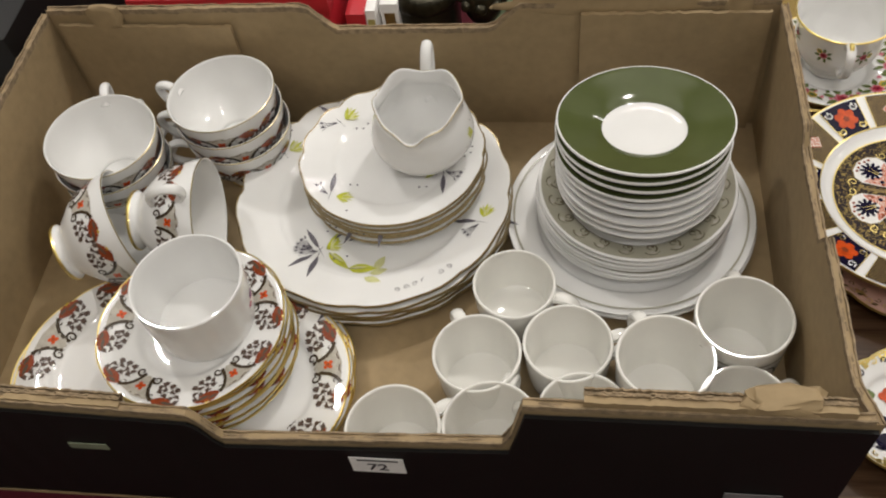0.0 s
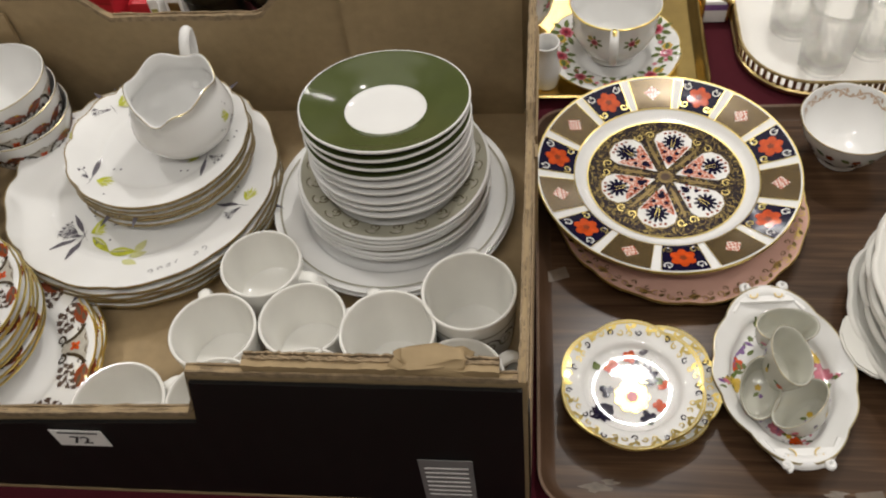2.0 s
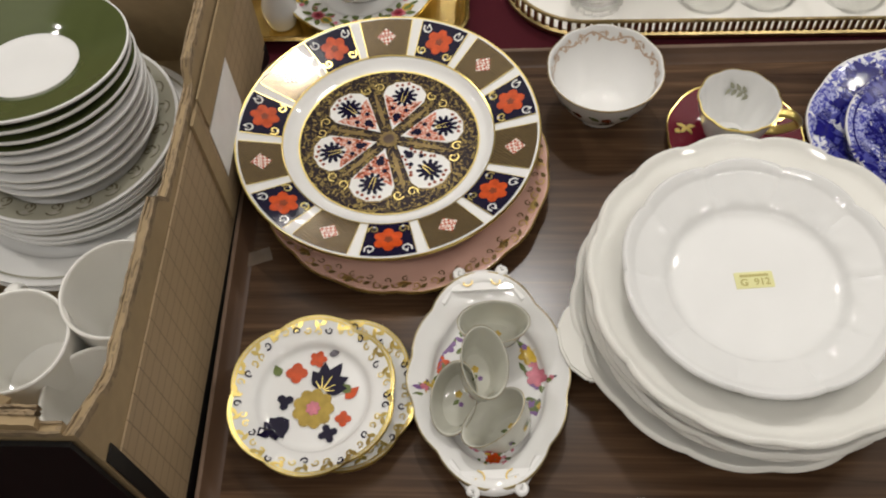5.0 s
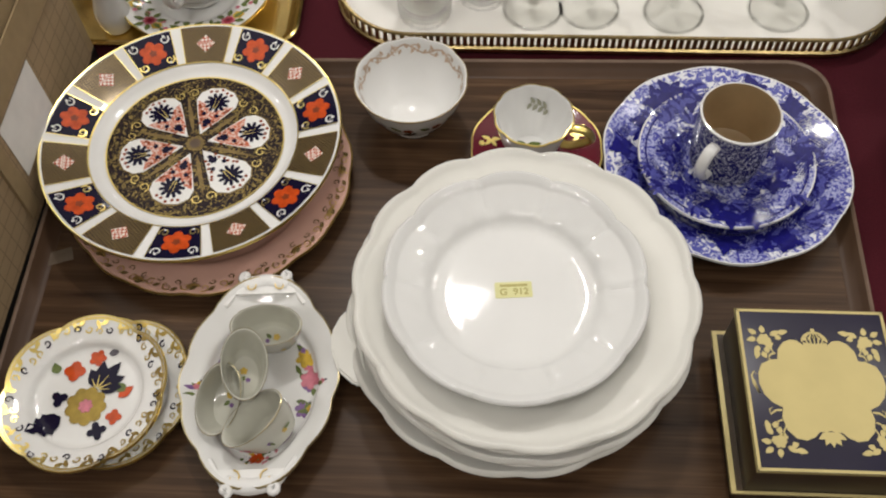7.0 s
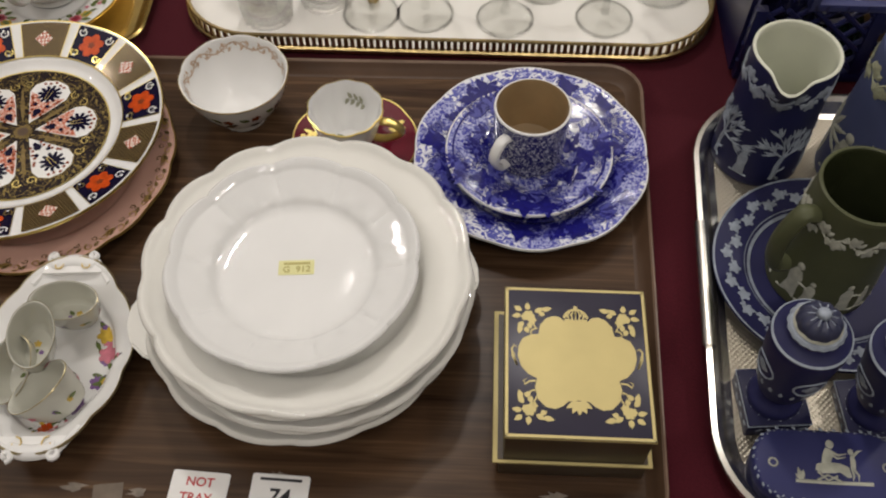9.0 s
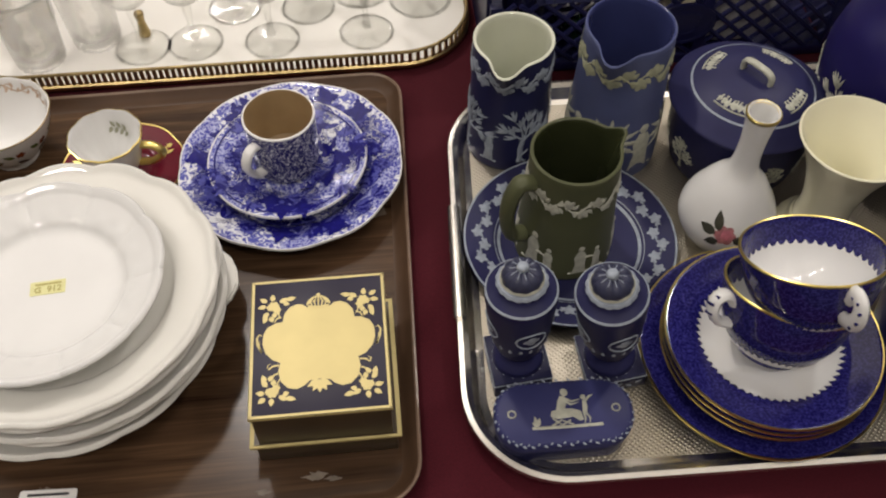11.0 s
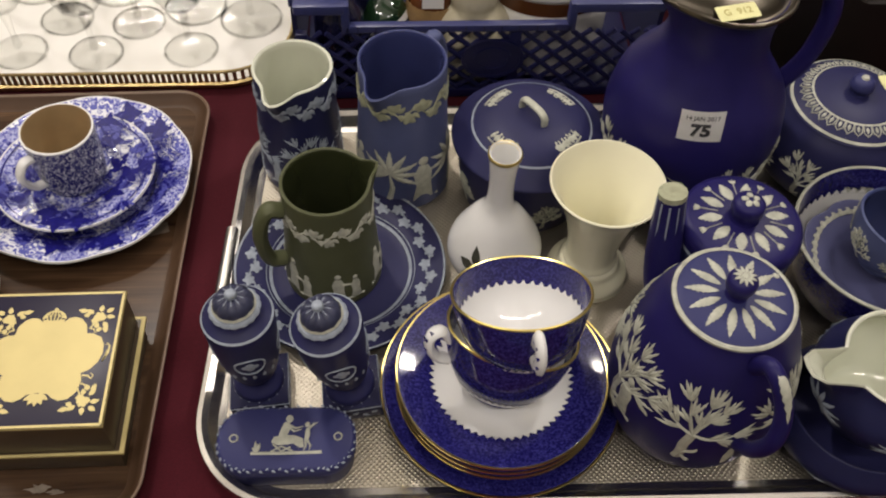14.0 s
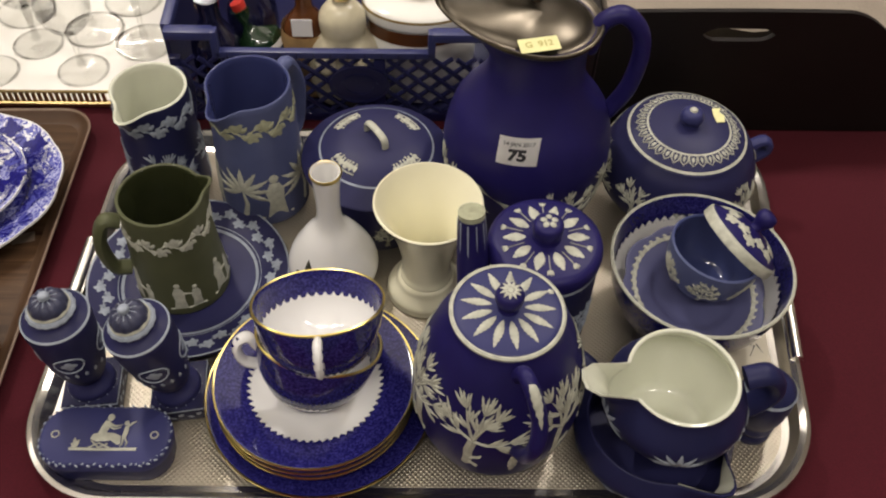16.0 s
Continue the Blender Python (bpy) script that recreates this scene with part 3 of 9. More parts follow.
def rust_scroll(p, x, y, ang, s):
    """A lyre of dark scrolls round a small red flower, rust leaves on the outer side and sprays of buds on the inner."""
    q = lambda shp, u, v, a=0.0: put(put(shp, u, v, a), x, y, ang, s)
    ln = lambda pts: put(pts, x, y, ang, s)
    p.poly(PRINT_TAUPE, q([(-0.006, -0.0045), (0.0, -0.0062), (0.005, -0.0092), (0.0100, -0.0135), (0.0125, 0.0), (0.0100, 0.0135), (0.005, 0.0092), (0.0, 0.0062), (-0.006, 0.0045), (-0.0085, 0.0)], 0, 0))
    for sg in (1, -1):
        p.line(PRINT_SCROLL, ln(curl(-0.0080, sg * 0.0080, 0.0040, -sg * 1.4, 1.2, 12, sg)), 0.0019 * s, 0.0002)
        p.line(PRINT_SCROLL, ln([(-0.0085, sg * 0.0040), (-0.0035, sg * 0.0050), (0.0020, sg * 0.0072), (0.0065, sg * 0.0108), (0.0098, sg * 0.0165)]), 0.0027 * s, 0.0002, False)
        p.line(PRINT_SCROLL, ln(curl(0.0058, sg * 0.0140, 0.0030, sg * 1.2, 0.9, 9, -sg)), 0.0015 * s, 0.0002)
        p.line(PRINT_BROWN, ln([(0.0108, sg * 0.002), (0.0095, sg * 0.006), (0.0112, sg * 0.0095)]), 0.0010 * s, 0.0002)
        p.poly(PRINT_RUST, q(jag_leaf(0.0200, 0.0056, 7), 0.0090, sg * 0.0165, sg * 1.80), 0.0001)
        p.poly(PRINT_BROWN, q(jag_leaf(0.0080, 0.0016, 5), 0.0096, sg * 0.0190, sg * 1.70), 0.0002)
        p.poly(PRINT_RUST, q(jag_leaf(0.0100, 0.0034, 5), 0.0050, sg * 0.0205, sg * 1.45), 0.0001)
        p.poly(PRINT_BROWN, q(leaf(0.0120, 0.0014), 0.0068, sg * 0.0240, sg * 1.85), 0.0003, (1.0,))
        p.poly(PRINT_YELLOW, q(leaf(0.0042, 0.0009), 0.0105, sg * 0.0270, sg * 1.6), 0.0003, (1.0,))
        p.line(PRINT_BUD, ln([(-0.004, sg * 0.0125), (-0.0025, sg * 0.020), (-0.004, sg * 0.027), (-0.001, sg * 0.034)]), 0.0006 * s)
        for k, (u, v) in enumerate(((-0.0045, 0.0145), (-0.0005, 0.0165), (-0.0085, 0.0165), (-0.0040, 0.0200), (0.0005, 0.0225), (-0.0090, 0.0225), (-0.0045, 0.0260), (0.0010, 0.0285), (-0.0080, 0.0285), (-0.0030, 0.0320), (0.0020, 0.0345))):
            p.poly(PRINT_BUD, q(bloom(0.0019 + 0.0004 * (k % 3), 4, 0.45, 3), u, sg * v, k), 0.0, (1.0,))
            for j in (0, 1):
                p.poly(PRINT_BUD, q(leaf(0.0036, 0.0008, 3), u, sg * v, k * 1.3 + 2.2 * j), 0.0, (1.0,))
    p.poly(PRINT_RED, q(bloom(0.0042, 4, 0.5), 0.0025, 0.0, 0.6), 0.0003)
    p.poly(PRINT_RUST, q(oval(0.0011, 0.0011, 6), 0.0025, 0.0), 0.0005, (1.0,))


def vine_ring(p, material, r, n, s, wav=0.0030):
    """A running border of vine leaves and fruit round a circle."""
    pts = []
    for k in range(n * 4 + 1):
        a = 2 * math.pi * k / (n * 4)
        rr = r + wav * 0.7 * math.sin(a * n / 2)
        pts.append((rr * math.cos(a), rr * math.sin(a)))
    p.line(material, pts, 0.0012 * s, 0, False)
    for k in range(n):
        a = 2 * math.pi * k / n
        sg = 1 if k % 2 else -1
        rr = r + wav * sg
        x, y = rr * math.cos(a), rr * math.sin(a)
        p.poly(material, put(bloom(0.0064 * s, 5, 0.52, 5, 0.8), x, y, a + (0 if sg > 0 else math.pi)))
        a2 = a + math.pi / n
        for j in range(3):
            rj = r - sg * (0.0016 + 0.0014 * j)
            p.poly(material, put(oval(0.0016 * s, 0.0016 * s, 6), rj * math.cos(a2 + 0.02 * (j % 2)), rj * math.sin(a2 + 0.02 * (j % 2))))


def vine_band(p, material, z, r0, n, s, depth=0.006):
    """A running border of vine leaves on a wavy stem round a vessel's wall."""
    L = 2 * math.pi * r0
    p.line(material, [(L * k / 160, z + depth * 0.35 * math.sin(math.pi * n * k / 160)) for k in range(161)], 0.0016 * s, 0, False)
    for k in range(n):
        x, sg = L * k / n, (1 if k % 2 else -1)
        zz = z + sg * depth * 0.42
        p.poly(material, put(bloom(0.0072 * s, 5, 0.5, 5, 0.8), x, zz, 1.57 * sg + 0.5 * math.sin(k * 2.1)))
        p.poly(material, put(leaf(0.009 * s, 0.0024 * s), x + L / n * 0.3, z, 0.9 * sg))
        for j in range(5):
            p.poly(material, put(oval(0.0017 * s, 0.0017 * s, 6), x + L / n * (0.40 + 0.10 * (j % 3)), z - sg * (depth * 0.25 + 0.0022 * (j // 2))))


def relief_tree(p, material, x, z, h, seed=0, wide=0.8):
    """A low-relief tree: forked trunk, spreading boughs and leafy sprays."""
    rnd = random.Random(seed)
    p.line(material, [(x - h * 0.06, z), (x - h * 0.01, z + h * 0.03), (x + h * 0.01, z + h * 0.18), (x - h * 0.015, z + h * 0.34), (x, z + h * 0.46)], h * 0.13, 0, True)
    p.line(material, [(x + h * 0.07, z), (x + h * 0.02, z + h * 0.04), (x + h * 0.01, z + h * 0.2)], h * 0.05)
    for k, (a, l, b) in enumerate(((2.75, 0.36, 0.30), (2.25, 0.40, 0.36), (1.75, 0.44, 0.42), (1.30, 0.44, 0.44), (0.85, 0.40, 0.36), (0.35, 0.38, 0.28))):
        a, l = a + rnd.uniform(-0.1, 0.1), l * h * rnd.uniform(0.85, 1.08)
        x0, z0 = x, z + h * b
        bend = rnd.uniform(-0.12, 0.12)
        end = (x0 + l * math.cos(a) * wide * 1.15, z0 + l * math.sin(a) * 0.95 + h * 0.06)
        mid = ((x0 + end[0]) / 2 - bend * l * math.sin(a), (z0 + end[1]) / 2 + bend * l * math.cos(a))
        p.line(material, [(x0, z0), mid, end], h * 0.034)
        for t, side in ((0.45, 1), (0.62, -1), (0.80, 1), (1.0, -1), (1.0, 0.2)):
            sx, sz = (mid if t < 0.6 else end)
            sx, sz = x0 + (sx - x0) * min(1, t / 0.55 if t < 0.6 else t), z0 + (sz - z0) * min(1, t / 0.55 if t < 0.6 else t)
            ta = a + side * 0.7
            tl = h * 0.14
            p.line(material, [(sx, sz), (sx + tl * math.cos(ta), sz + tl * math.sin(ta))], h * 0.014)
            for j in range(4):
                u = 0.30 + 0.23 * j
                p.poly(material, put(leaf(h * 0.072, h * 0.021, 3), sx + tl * u * math.cos(ta), sz + tl * u * math.sin(ta), ta + (0.8 if j % 2 else -0.8) * (1 if j < 4 else 0) + rnd.uniform(-0.2, 0.2)), 0, (1.0, 0.5))


def relief_spray_tree(p, material, x, z, h, seed=0, wide=1.0):
    """A low-relief tree with a bent trunk, a fork and full fans of toothed leaves at the ends of its boughs."""
    rnd = random.Random(seed)
    fork = (x + 0.02 * h, z + 0.44 * h)
    p.line(material, [(x - 0.03 * h, z), (x - 0.01 * h, z + 0.12 * h), (x - 0.015 * h, z + 0.27 * h), fork], h * 0.085, 0, False)
    p.line(material, [(x + 0.07 * h, z - 0.01 * h), (x, z + 0.07 * h)], h * 0.06)
    p.line(material, [(x - 0.01 * h, z + 0.14 * h), (x + 0.09 * h, z + 0.19 * h), (x + 0.11 * h, z + 0.24 * h)], h * 0.05)
    for a, l in ((2.55, 0.34), (1.98, 0.44), (1.40, 0.36), (0.80, 0.40), (0.20, 0.46)):
        a, l = a + rnd.uniform(-0.12, 0.12), l * h * rnd.uniform(0.9, 1.08)
        bend = rnd.uniform(-0.16, 0.16)
        pts = []
        for k in range(6):
            t = k / 5
            pts.append((fork[0] + wide * (l * t * math.cos(a) - bend * l * math.sin(a) * math.sin(math.pi * t)), fork[1] + l * t * math.sin(a) + bend * l * math.cos(a) * math.sin(math.pi * t) * 0.8))
        p.line(material, pts, h * 0.036)
        for k, side, m in ((2, 1, 2), (3, -1, 3), (5, 0, 5)):
            u, v = pts[k]
            for j in range(m):
                c = a + side * 0.55 + (j - (m - 1) / 2) * 0.27 + rnd.uniform(-0.08, 0.08)
                p.poly(material, put(jag_leaf(h * rnd.uniform(0.17, 0.25), h * 0.021, 4), u, v, c), 0.0002 * (j % 2), (1.0, 0.5))


def relief_palm(p, material, x, z, h):
    p.line(material, [(x, z), (x + h * 0.05, z + h * 0.3), (x, z + h * 0.6)], h * 0.09)
    for k in range(9):
        a = math.pi * (-0.15 + 1.3 * k / 8)
        p.poly(material, put(jag_leaf(h * 0.48, h * 0.055, 6), x, z + h * 0.58, a))


def relief_mound(p, material, x, z, h):
    """An upright plain rounded shape on a little ground line."""
    p.poly(material, put([(-0.16, 0), (0.18, 0), (0.15, 0.35), (0.17, 0.62), (0.10, 0.80), (-0.06, 0.82), (-0.14, 0.6), (-0.10, 0.35)], x, z, 0, h))
    p.poly(material, put(oval(0.085 * h, 0.10 * h, 9), x + 0.02 * h, z + 0.91 * h))
    p.line(material, [(x - 0.25 * h, z), (x + 0.28 * h, z - 0.01 * h)], h * 0.07, 0, False)


def daisy(p, material, n, r0, r1, w, jag=True):
    for k in range(n):
        a = 2 * math.pi * k / n
        p.poly(material, put((jag_leaf if jag else leaf)(r1 - r0, w), r0 * math.cos(a), r0 * math.sin(a), a))


def teeth(p, material, r, n, h, inward=False):
    """A ring of small triangles."""
    for k in range(n):
        a, b, c = 2 * math.pi * k / n, 2 * math.pi * (k + 1) / n, 2 * math.pi * (k + 0.5) / n
        q = r - h if inward else r + h
        p.poly(material, [(r * math.cos(a), r * math.sin(a)), (q * math.cos(c), q * math.sin(c)), (r * math.cos(b), r * math.sin(b))], 0, (1.0, 0.5))


def write_text(name, text, size, material, parent, m, label="", bold=0.018):
    """Letters in the built-in face, as a thin mesh."""
    cu = bpy.data.curves.new(name, "FONT")
    cu.body, cu.size, cu.align_x, cu.align_y, cu.extrude, cu.offset = text, size, "CENTER", "CENTER", 0.00005, size * bold
    tmp = bpy.data.objects.new(name, cu)
    scene.collection.objects.link(tmp)
    dg = bpy.context.evaluated_depsgraph_get()
    me = bpy.data.meshes.new_from_object(tmp.evaluated_get(dg))
    bpy.data.objects.remove(tmp)
    me.materials.clear()
    me.materials.append(material)
    ob = new(name, me)
    ob.parent = parent
    ob.matrix_basis = m
    if label:
        ob["label"] = label
    return ob
# table with its cloth
table = thing("table", 0.9, 0.72, -0.75, "long trestle table covered by a maroon cloth", "table")
bm = box_bm(-1.9, 1.9, -0.55, 1.1, 0.72, 0.746, 0.004)
part("tabletop", bm, BLACK_WOOD, table)
for lx, ly in ((-1.8, -0.47), (1.8, -0.47), (-1.8, 1.02), (1.8, 1.02)):
    part("leg", box_bm(lx - 0.025, lx + 0.025, ly - 0.025, ly + 0.025, 0.0, 0.72, 0.003), BLACK_WOOD, table)
bm = bmesh.new()
nx, ny = 96, 48
grid = [[bm.verts.new((-1.03 + 3.86 * i / nx, 0.15 + 1.71 * j / ny, 0.0)) for j in range(ny + 1)] for i in range(nx + 1)]
for i in range(nx):
    for j in range(ny):
        bm.faces.new((grid[i][j], grid[i + 1][j], grid[i + 1][j + 1], grid[i][j + 1]))
for v in bm.verts:
    v.co.z = -0.0012 + 0.0012 * noise.noise(v.co * 7)
edge = [e for e in bm.edges if e.is_boundary]
ext = bmesh.ops.extrude_edge_only(bm, edges=edge)
for v in [g for g in ext["geom"] if isinstance(g, bmesh.types.BMVert)]:
    v.co.z = -0.30 + 0.02 * noise.noise(v.co * 3)
    v.co.x += 0.012 * (1 if v.co.x > 0.9 else -1)
    v.co.y += 0.012 * (1 if v.co.y > 0.9 else -1)
cloth = part("tablecloth", bm, CLOTH, None)
tagged(cloth, "plain dark maroon cloth spread over the table", "tablecloth")

# ---- cardboard fruit box with tableware ----
BX0, BX1, BY0, BY1 = -0.452, 0.300, 0.326, 0.780
carton = thing("cardboard_box", 0, 0, 0, "brown cardboard box, black outside, with torn hand holes", "box")


def torn_wall(p0, p1, heights, thick, steps=60, rag=0.0018):
    """An upright corrugated panel from p0 to p1 whose top follows heights(s), 0 to 1 along it."""
    bm = bmesh.new()
    d = Vector((p1[0] - p0[0], p1[1] - p0[1], 0))
    n = Vector((-d.y, d.x, 0)).normalized() * thick
    cols = []
    for i in range(steps + 1):
        s = i / steps
        q = Vector((p0[0], p0[1], 0)) + d * s
        h = heights(s) + rag * noise.noise(Vector((s * 37, thick * 900, p0[0] * 5)))
        w = n * (1 + 0.10 * noise.noise(Vector((s * 55, 3, p0[1] * 7))))
        cols.append([bm.verts.new(q + o + Vector((0, 0, z))) for o, z in ((Vector(), 0.001), (Vector(), h), (w, h), (w, 0.001))])
    for a, b in zip(cols, cols[1:]):
        for k in range(4):
            j = (k + 1) % 4
            bm.faces.new((a[k], b[k], b[j], a[j]))
    bm.faces.new(cols[0])
    bm.faces.new(cols[-1][::-1])
    bmesh.ops.recalc_face_normals(bm, faces=bm.faces[:])
    return bm


def step(s, a, b, w=0.012):
    return min(1, max(0, (s - a) / w)) * min(1, max(0, (b - s) / w))


def front_h(s):
    wall = min(0.180, 0.187 - 0.049 * s) if s < 0.5 else 0.2075
    cut = 0.128 + 0.052 * (s - 0.33)
    k = step(s, 0.372, 0.700, 0.016)
    return wall + (cut - wall) * k


back_h = lambda s: 0.172 - 0.030 * step(s, 0.375, 0.665, 0.035)
side_h = lambda s: 0.168 + 0.008 * s - 0.016 * step(s, 0.36, 0.62, 0.02) + 0.028 * max(0.0, (s - 0.90) / 0.10)
part("front_panel", torn_wall((BX1, BY0), (BX0, BY0), lambda s: front_h(1 - s), -0.006, 120), CARD, carton)
part("front_outer_face", torn_wall((BX0 - 0.003, BY0 - 0.0015), (BX1 + 0.003, BY0 - 0.0015), lambda s: front_h(s) - 0.008, -0.003, 120, 0.0008), BLACK_CARD, carton, "black printed outside of the box")
part("back_panel", torn_wall((BX0, BY1), (BX1, BY1), back_h, 0.006), CARD, carton)
part("left_panel", torn_wall((BX0, BY0), (BX0, BY1), lambda s: min(0.178, side_h(1 - s)), 0.006), CARD, carton)
part("right_panel", torn_wall((BX1, BY0), (BX1, BY1), lambda s: side_h(1 - s), -0.006), CARD, carton)
part("box_floor", box_bm(BX0, BX1, BY0 - 0.005, BY1 + 0.005, 0.0005, 0.0045), CARD, carton)
part("inner_flap", torn_wall((BX0 + 0.01, BY1 - 0.003), (BX0 + 0.20, BY1 - 0.003), lambda s: 0.158 - 0.005 * s, -0.004), CARD, carton)
part("inner_flap", torn_wall((BX1 - 0.185, BY0 + 0.0065), (BX1 - 0.012, BY0 + 0.0065), lambda s: 0.2145, -0.005), CARD, carton)
part("inner_flap", torn_wall((BX0 + 0.012, BY0 + 0.0065), (BX0 + 0.225, BY0 + 0.0065), lambda s: 0.187 - 0.012 * s, -0.005), CARD, carton)
part("inner_flap", torn_wall((BX1 - 0.19, BY1 - 0.003), (BX1 - 0.008, BY1 - 0.003), lambda s: 0.164, -0.004), CARD, carton)




def plies(p0, p1, heights, thick, steps=90):
    """The torn layers of board along a panel's upper edge."""
    for k, (f, dz) in enumerate(((0.02, 0.0012), (0.48, 0.0002), (0.94, 0.0016))):
        bm = bmesh.new()
        d = Vector((p1[0] - p0[0], p1[1] - p0[1], 0))
        n = Vector((-d.y, d.x, 0)).normalized()
        cols = []
        for i in range(steps + 1):
            s = i / steps
            w = n * (thick * f + 0.0009 * noise.noise(Vector((s * 60, k * 5, p0[0] * 9))))
            q = Vector((p0[0], p0[1], 0)) + d * s + w
            h = heights(s) + dz + 0.0016 * noise.noise(Vector((s * 45, k * 11, p0[1] * 13))) + 0.001 * noise.noise(Vector((s * 140, k * 7, 1)))
            o = n * 0.0007
            cols.append([bm.verts.new(q + v + Vector((0, 0, z))) for v, z in ((-o, h - 0.006), (-o, h), (o, h), (o, h - 0.006))])
        for a, b in zip(cols, cols[1:]):
            for j in range(4):
                bm.faces.new((a[j], b[j], b[(j + 1) % 4], a[(j + 1) % 4]))
        bmesh.ops.recalc_face_normals(bm, faces=bm.faces[:])
        part("torn_edge", bm, CARD_EDGE, carton, "ragged layered board edge", False)


plies((BX0, BY0), (BX1, BY0), front_h, 0.006)
plies((BX0, BY1), (BX1, BY1), back_h, 0.006)
plies((BX1, BY0), (BX1, BY1), lambda s: side_h(1 - s), -0.006)
plies((BX0, BY0), (BX0, BY1), lambda s: min(0.178, side_h(1 - s)), 0.006)
plies((BX1 - 0.185, BY0 + 0.012), (BX1 - 0.012, BY0 + 0.012), lambda s: 0.2145, -0.005)
plies((BX0 + 0.012, BY0 + 0.012), (BX0 + 0.225, BY0 + 0.012), lambda s: 0.187 - 0.012 * s, -0.005)
# crumpled flap of board bent over the front edge, and one at the back
for fx, fy, fz, fw, fd, fh, rz in ((0.243, 0.336, 0.2130, 0.026, 0.010, 0.008, 4), (-0.385, 0.776, 0.166, 0.017, 0.004, 0.016, 0), (0.135, 0.784, 0.170, 0.11, 0.006, 0.012, 0), (0.262, 0.782, 0.168, 0.012, 0.005, 0.018, 0)):
    bm = bmesh.new()
    bmesh.ops.create_icosphere(bm, subdivisions=3, radius=1.0)
    for v in bm.verts:
        c = v.co
        k = 1 + 0.35 * noise.noise(c * 1.7 + Vector((fx * 20, 0, 0))) + 0.12 * noise.noise(c * 6)
        v.co = Vector((math.copysign(abs(c.x) ** 0.6, c.x) * fw, math.copysign(abs(c.y) ** 0.7, c.y) * fd, math.copysign(abs(c.z) ** 0.7, c.z) * fh)) * k
    fl = part("torn_flap", bm, CARD, carton, "crumpled torn piece of board")
    fl.matrix_basis = pose(fx, fy, fz, 0, 0, rz)
# printed outside of the right panel
GRID_CARD = mat("printed_brown_card", (0.36, 0.26, 0.15), 0.7, stain=0.15, stain_scale=8)
_t = GRID_CARD.node_tree
_co = _t.nodes.new("ShaderNodeTexCoord")
_sp = _t.nodes.new("ShaderNodeSeparateXYZ")
_cb = _t.nodes.new("ShaderNodeCombineXYZ")
_bk = _t.nodes.new("ShaderNodeTexBrick")
_bk.offset = 0.0
_bk.inputs["Scale"].default_value = 1.0
_bk.inputs["Brick Width"].default_value, _bk.inputs["Row Height"].default_value = 0.017, 0.0125
_bk.inputs["Mortar Size"].default_value = 0.0006
_bk.inputs["Color1"].default_value = _bk.inputs["Color2"].default_value = (0.36, 0.26, 0.15, 1)
_bk.inputs["Mortar"].default_value = (0.24, 0.17, 0.095, 1)
_t.links.new(_co.outputs["Object"], _sp.inputs[0])
_t.links.new(_sp.outputs["Y"], _cb.inputs["X"])
_t.links.new(_sp.outputs["Z"], _cb.inputs["Y"])
_t.links.new(_cb.outputs[0], _bk.inputs["Vector"])
set_color(GRID_CARD, _bk.outputs["Color"])
part("right_outer_face", box_bm(BX1 + 0.0064, BX1 + 0.0076, BY0 + 0.012, BY1 - 0.012, 0.02, 0.145), GRID_CARD, carton, "brown printed outside with fine grid lines", False)
part("black_print_border", box_bm(BX1 + 0.0064, BX1 + 0.0074, BY0 + 0.001, BY0 + 0.0118, 0.002, 0.16), BLACK_CARD, carton, "black printed border", False)
part("black_print_border", box_bm(BX1 + 0.0064, BX1 + 0.0074, BY0 + 0.012, BY1 - 0.001, 0.002, 0.0198), BLACK_CARD, carton, "black printed border", False)
part("fold_strip", box_bm(BX1 + 0.0077, BX1 + 0.0093, 0.60, 0.745, 0.118, 0.150), CARD, carton, "", False)
part("fold_strip", box_bm(BX1 + 0.0077, BX1 + 0.0101, 0.575, 0.59, 0.03, 0.150), CARD, carton, "", False)
part("paper_label", box_bm(BX1 + 0.0078, BX1 + 0.0083, 0.60, 0.675, 0.055, 0.112), LABEL, carton, "blank white paper label", False)
# number slip, bar label and scrap on the black front
tag = part("lot_slip", box_bm(-0.060, -0.018, BY0 - 0.0062, BY0 - 0.0055, 0.095, 0.121), LABEL, carton, "small white lot number slip", False)
write_text("lot_number", "72", 0.0165, INK, carton, pose(-0.039, BY0 - 0.0066, 0.1055, 90, 0, 0))
part("stamp_bar", box_bm(-0.054, -0.022, BY0 - 0.0066, BY0 - 0.0063, 0.1165, 0.1185), INK, carton, "unreadable stamped line", False)
BARLAB = mat("grey_film_label", (0.20, 0.20, 0.20), 0.4, stain=0.2, stain_scale=40)
part("bar_label", box_bm(0.222, 0.264, BY0 - 0.0062, BY0 - 0.0056, 0.010, 0.090), BARLAB, carton, "grey film label with unreadable lines", False)
for k in range(7):
    part("label_line", box_bm(0.226, 0.260, BY0 - 0.0066, BY0 - 0.0063, 0.024 + 0.0085 * k, 0.0256 + 0.0085 * k), LABEL, carton, "", False)
part("tape_scrap", box_bm(-0.288, -0.256, BY0 - 0.0066, BY0 - 0.0056, 0.112, 0.121), mat("green_tape", (0.22, 0.25, 0.17), 0.5, stain=0.1, stain_scale=40), carton, "scrap of pale green tape", False)


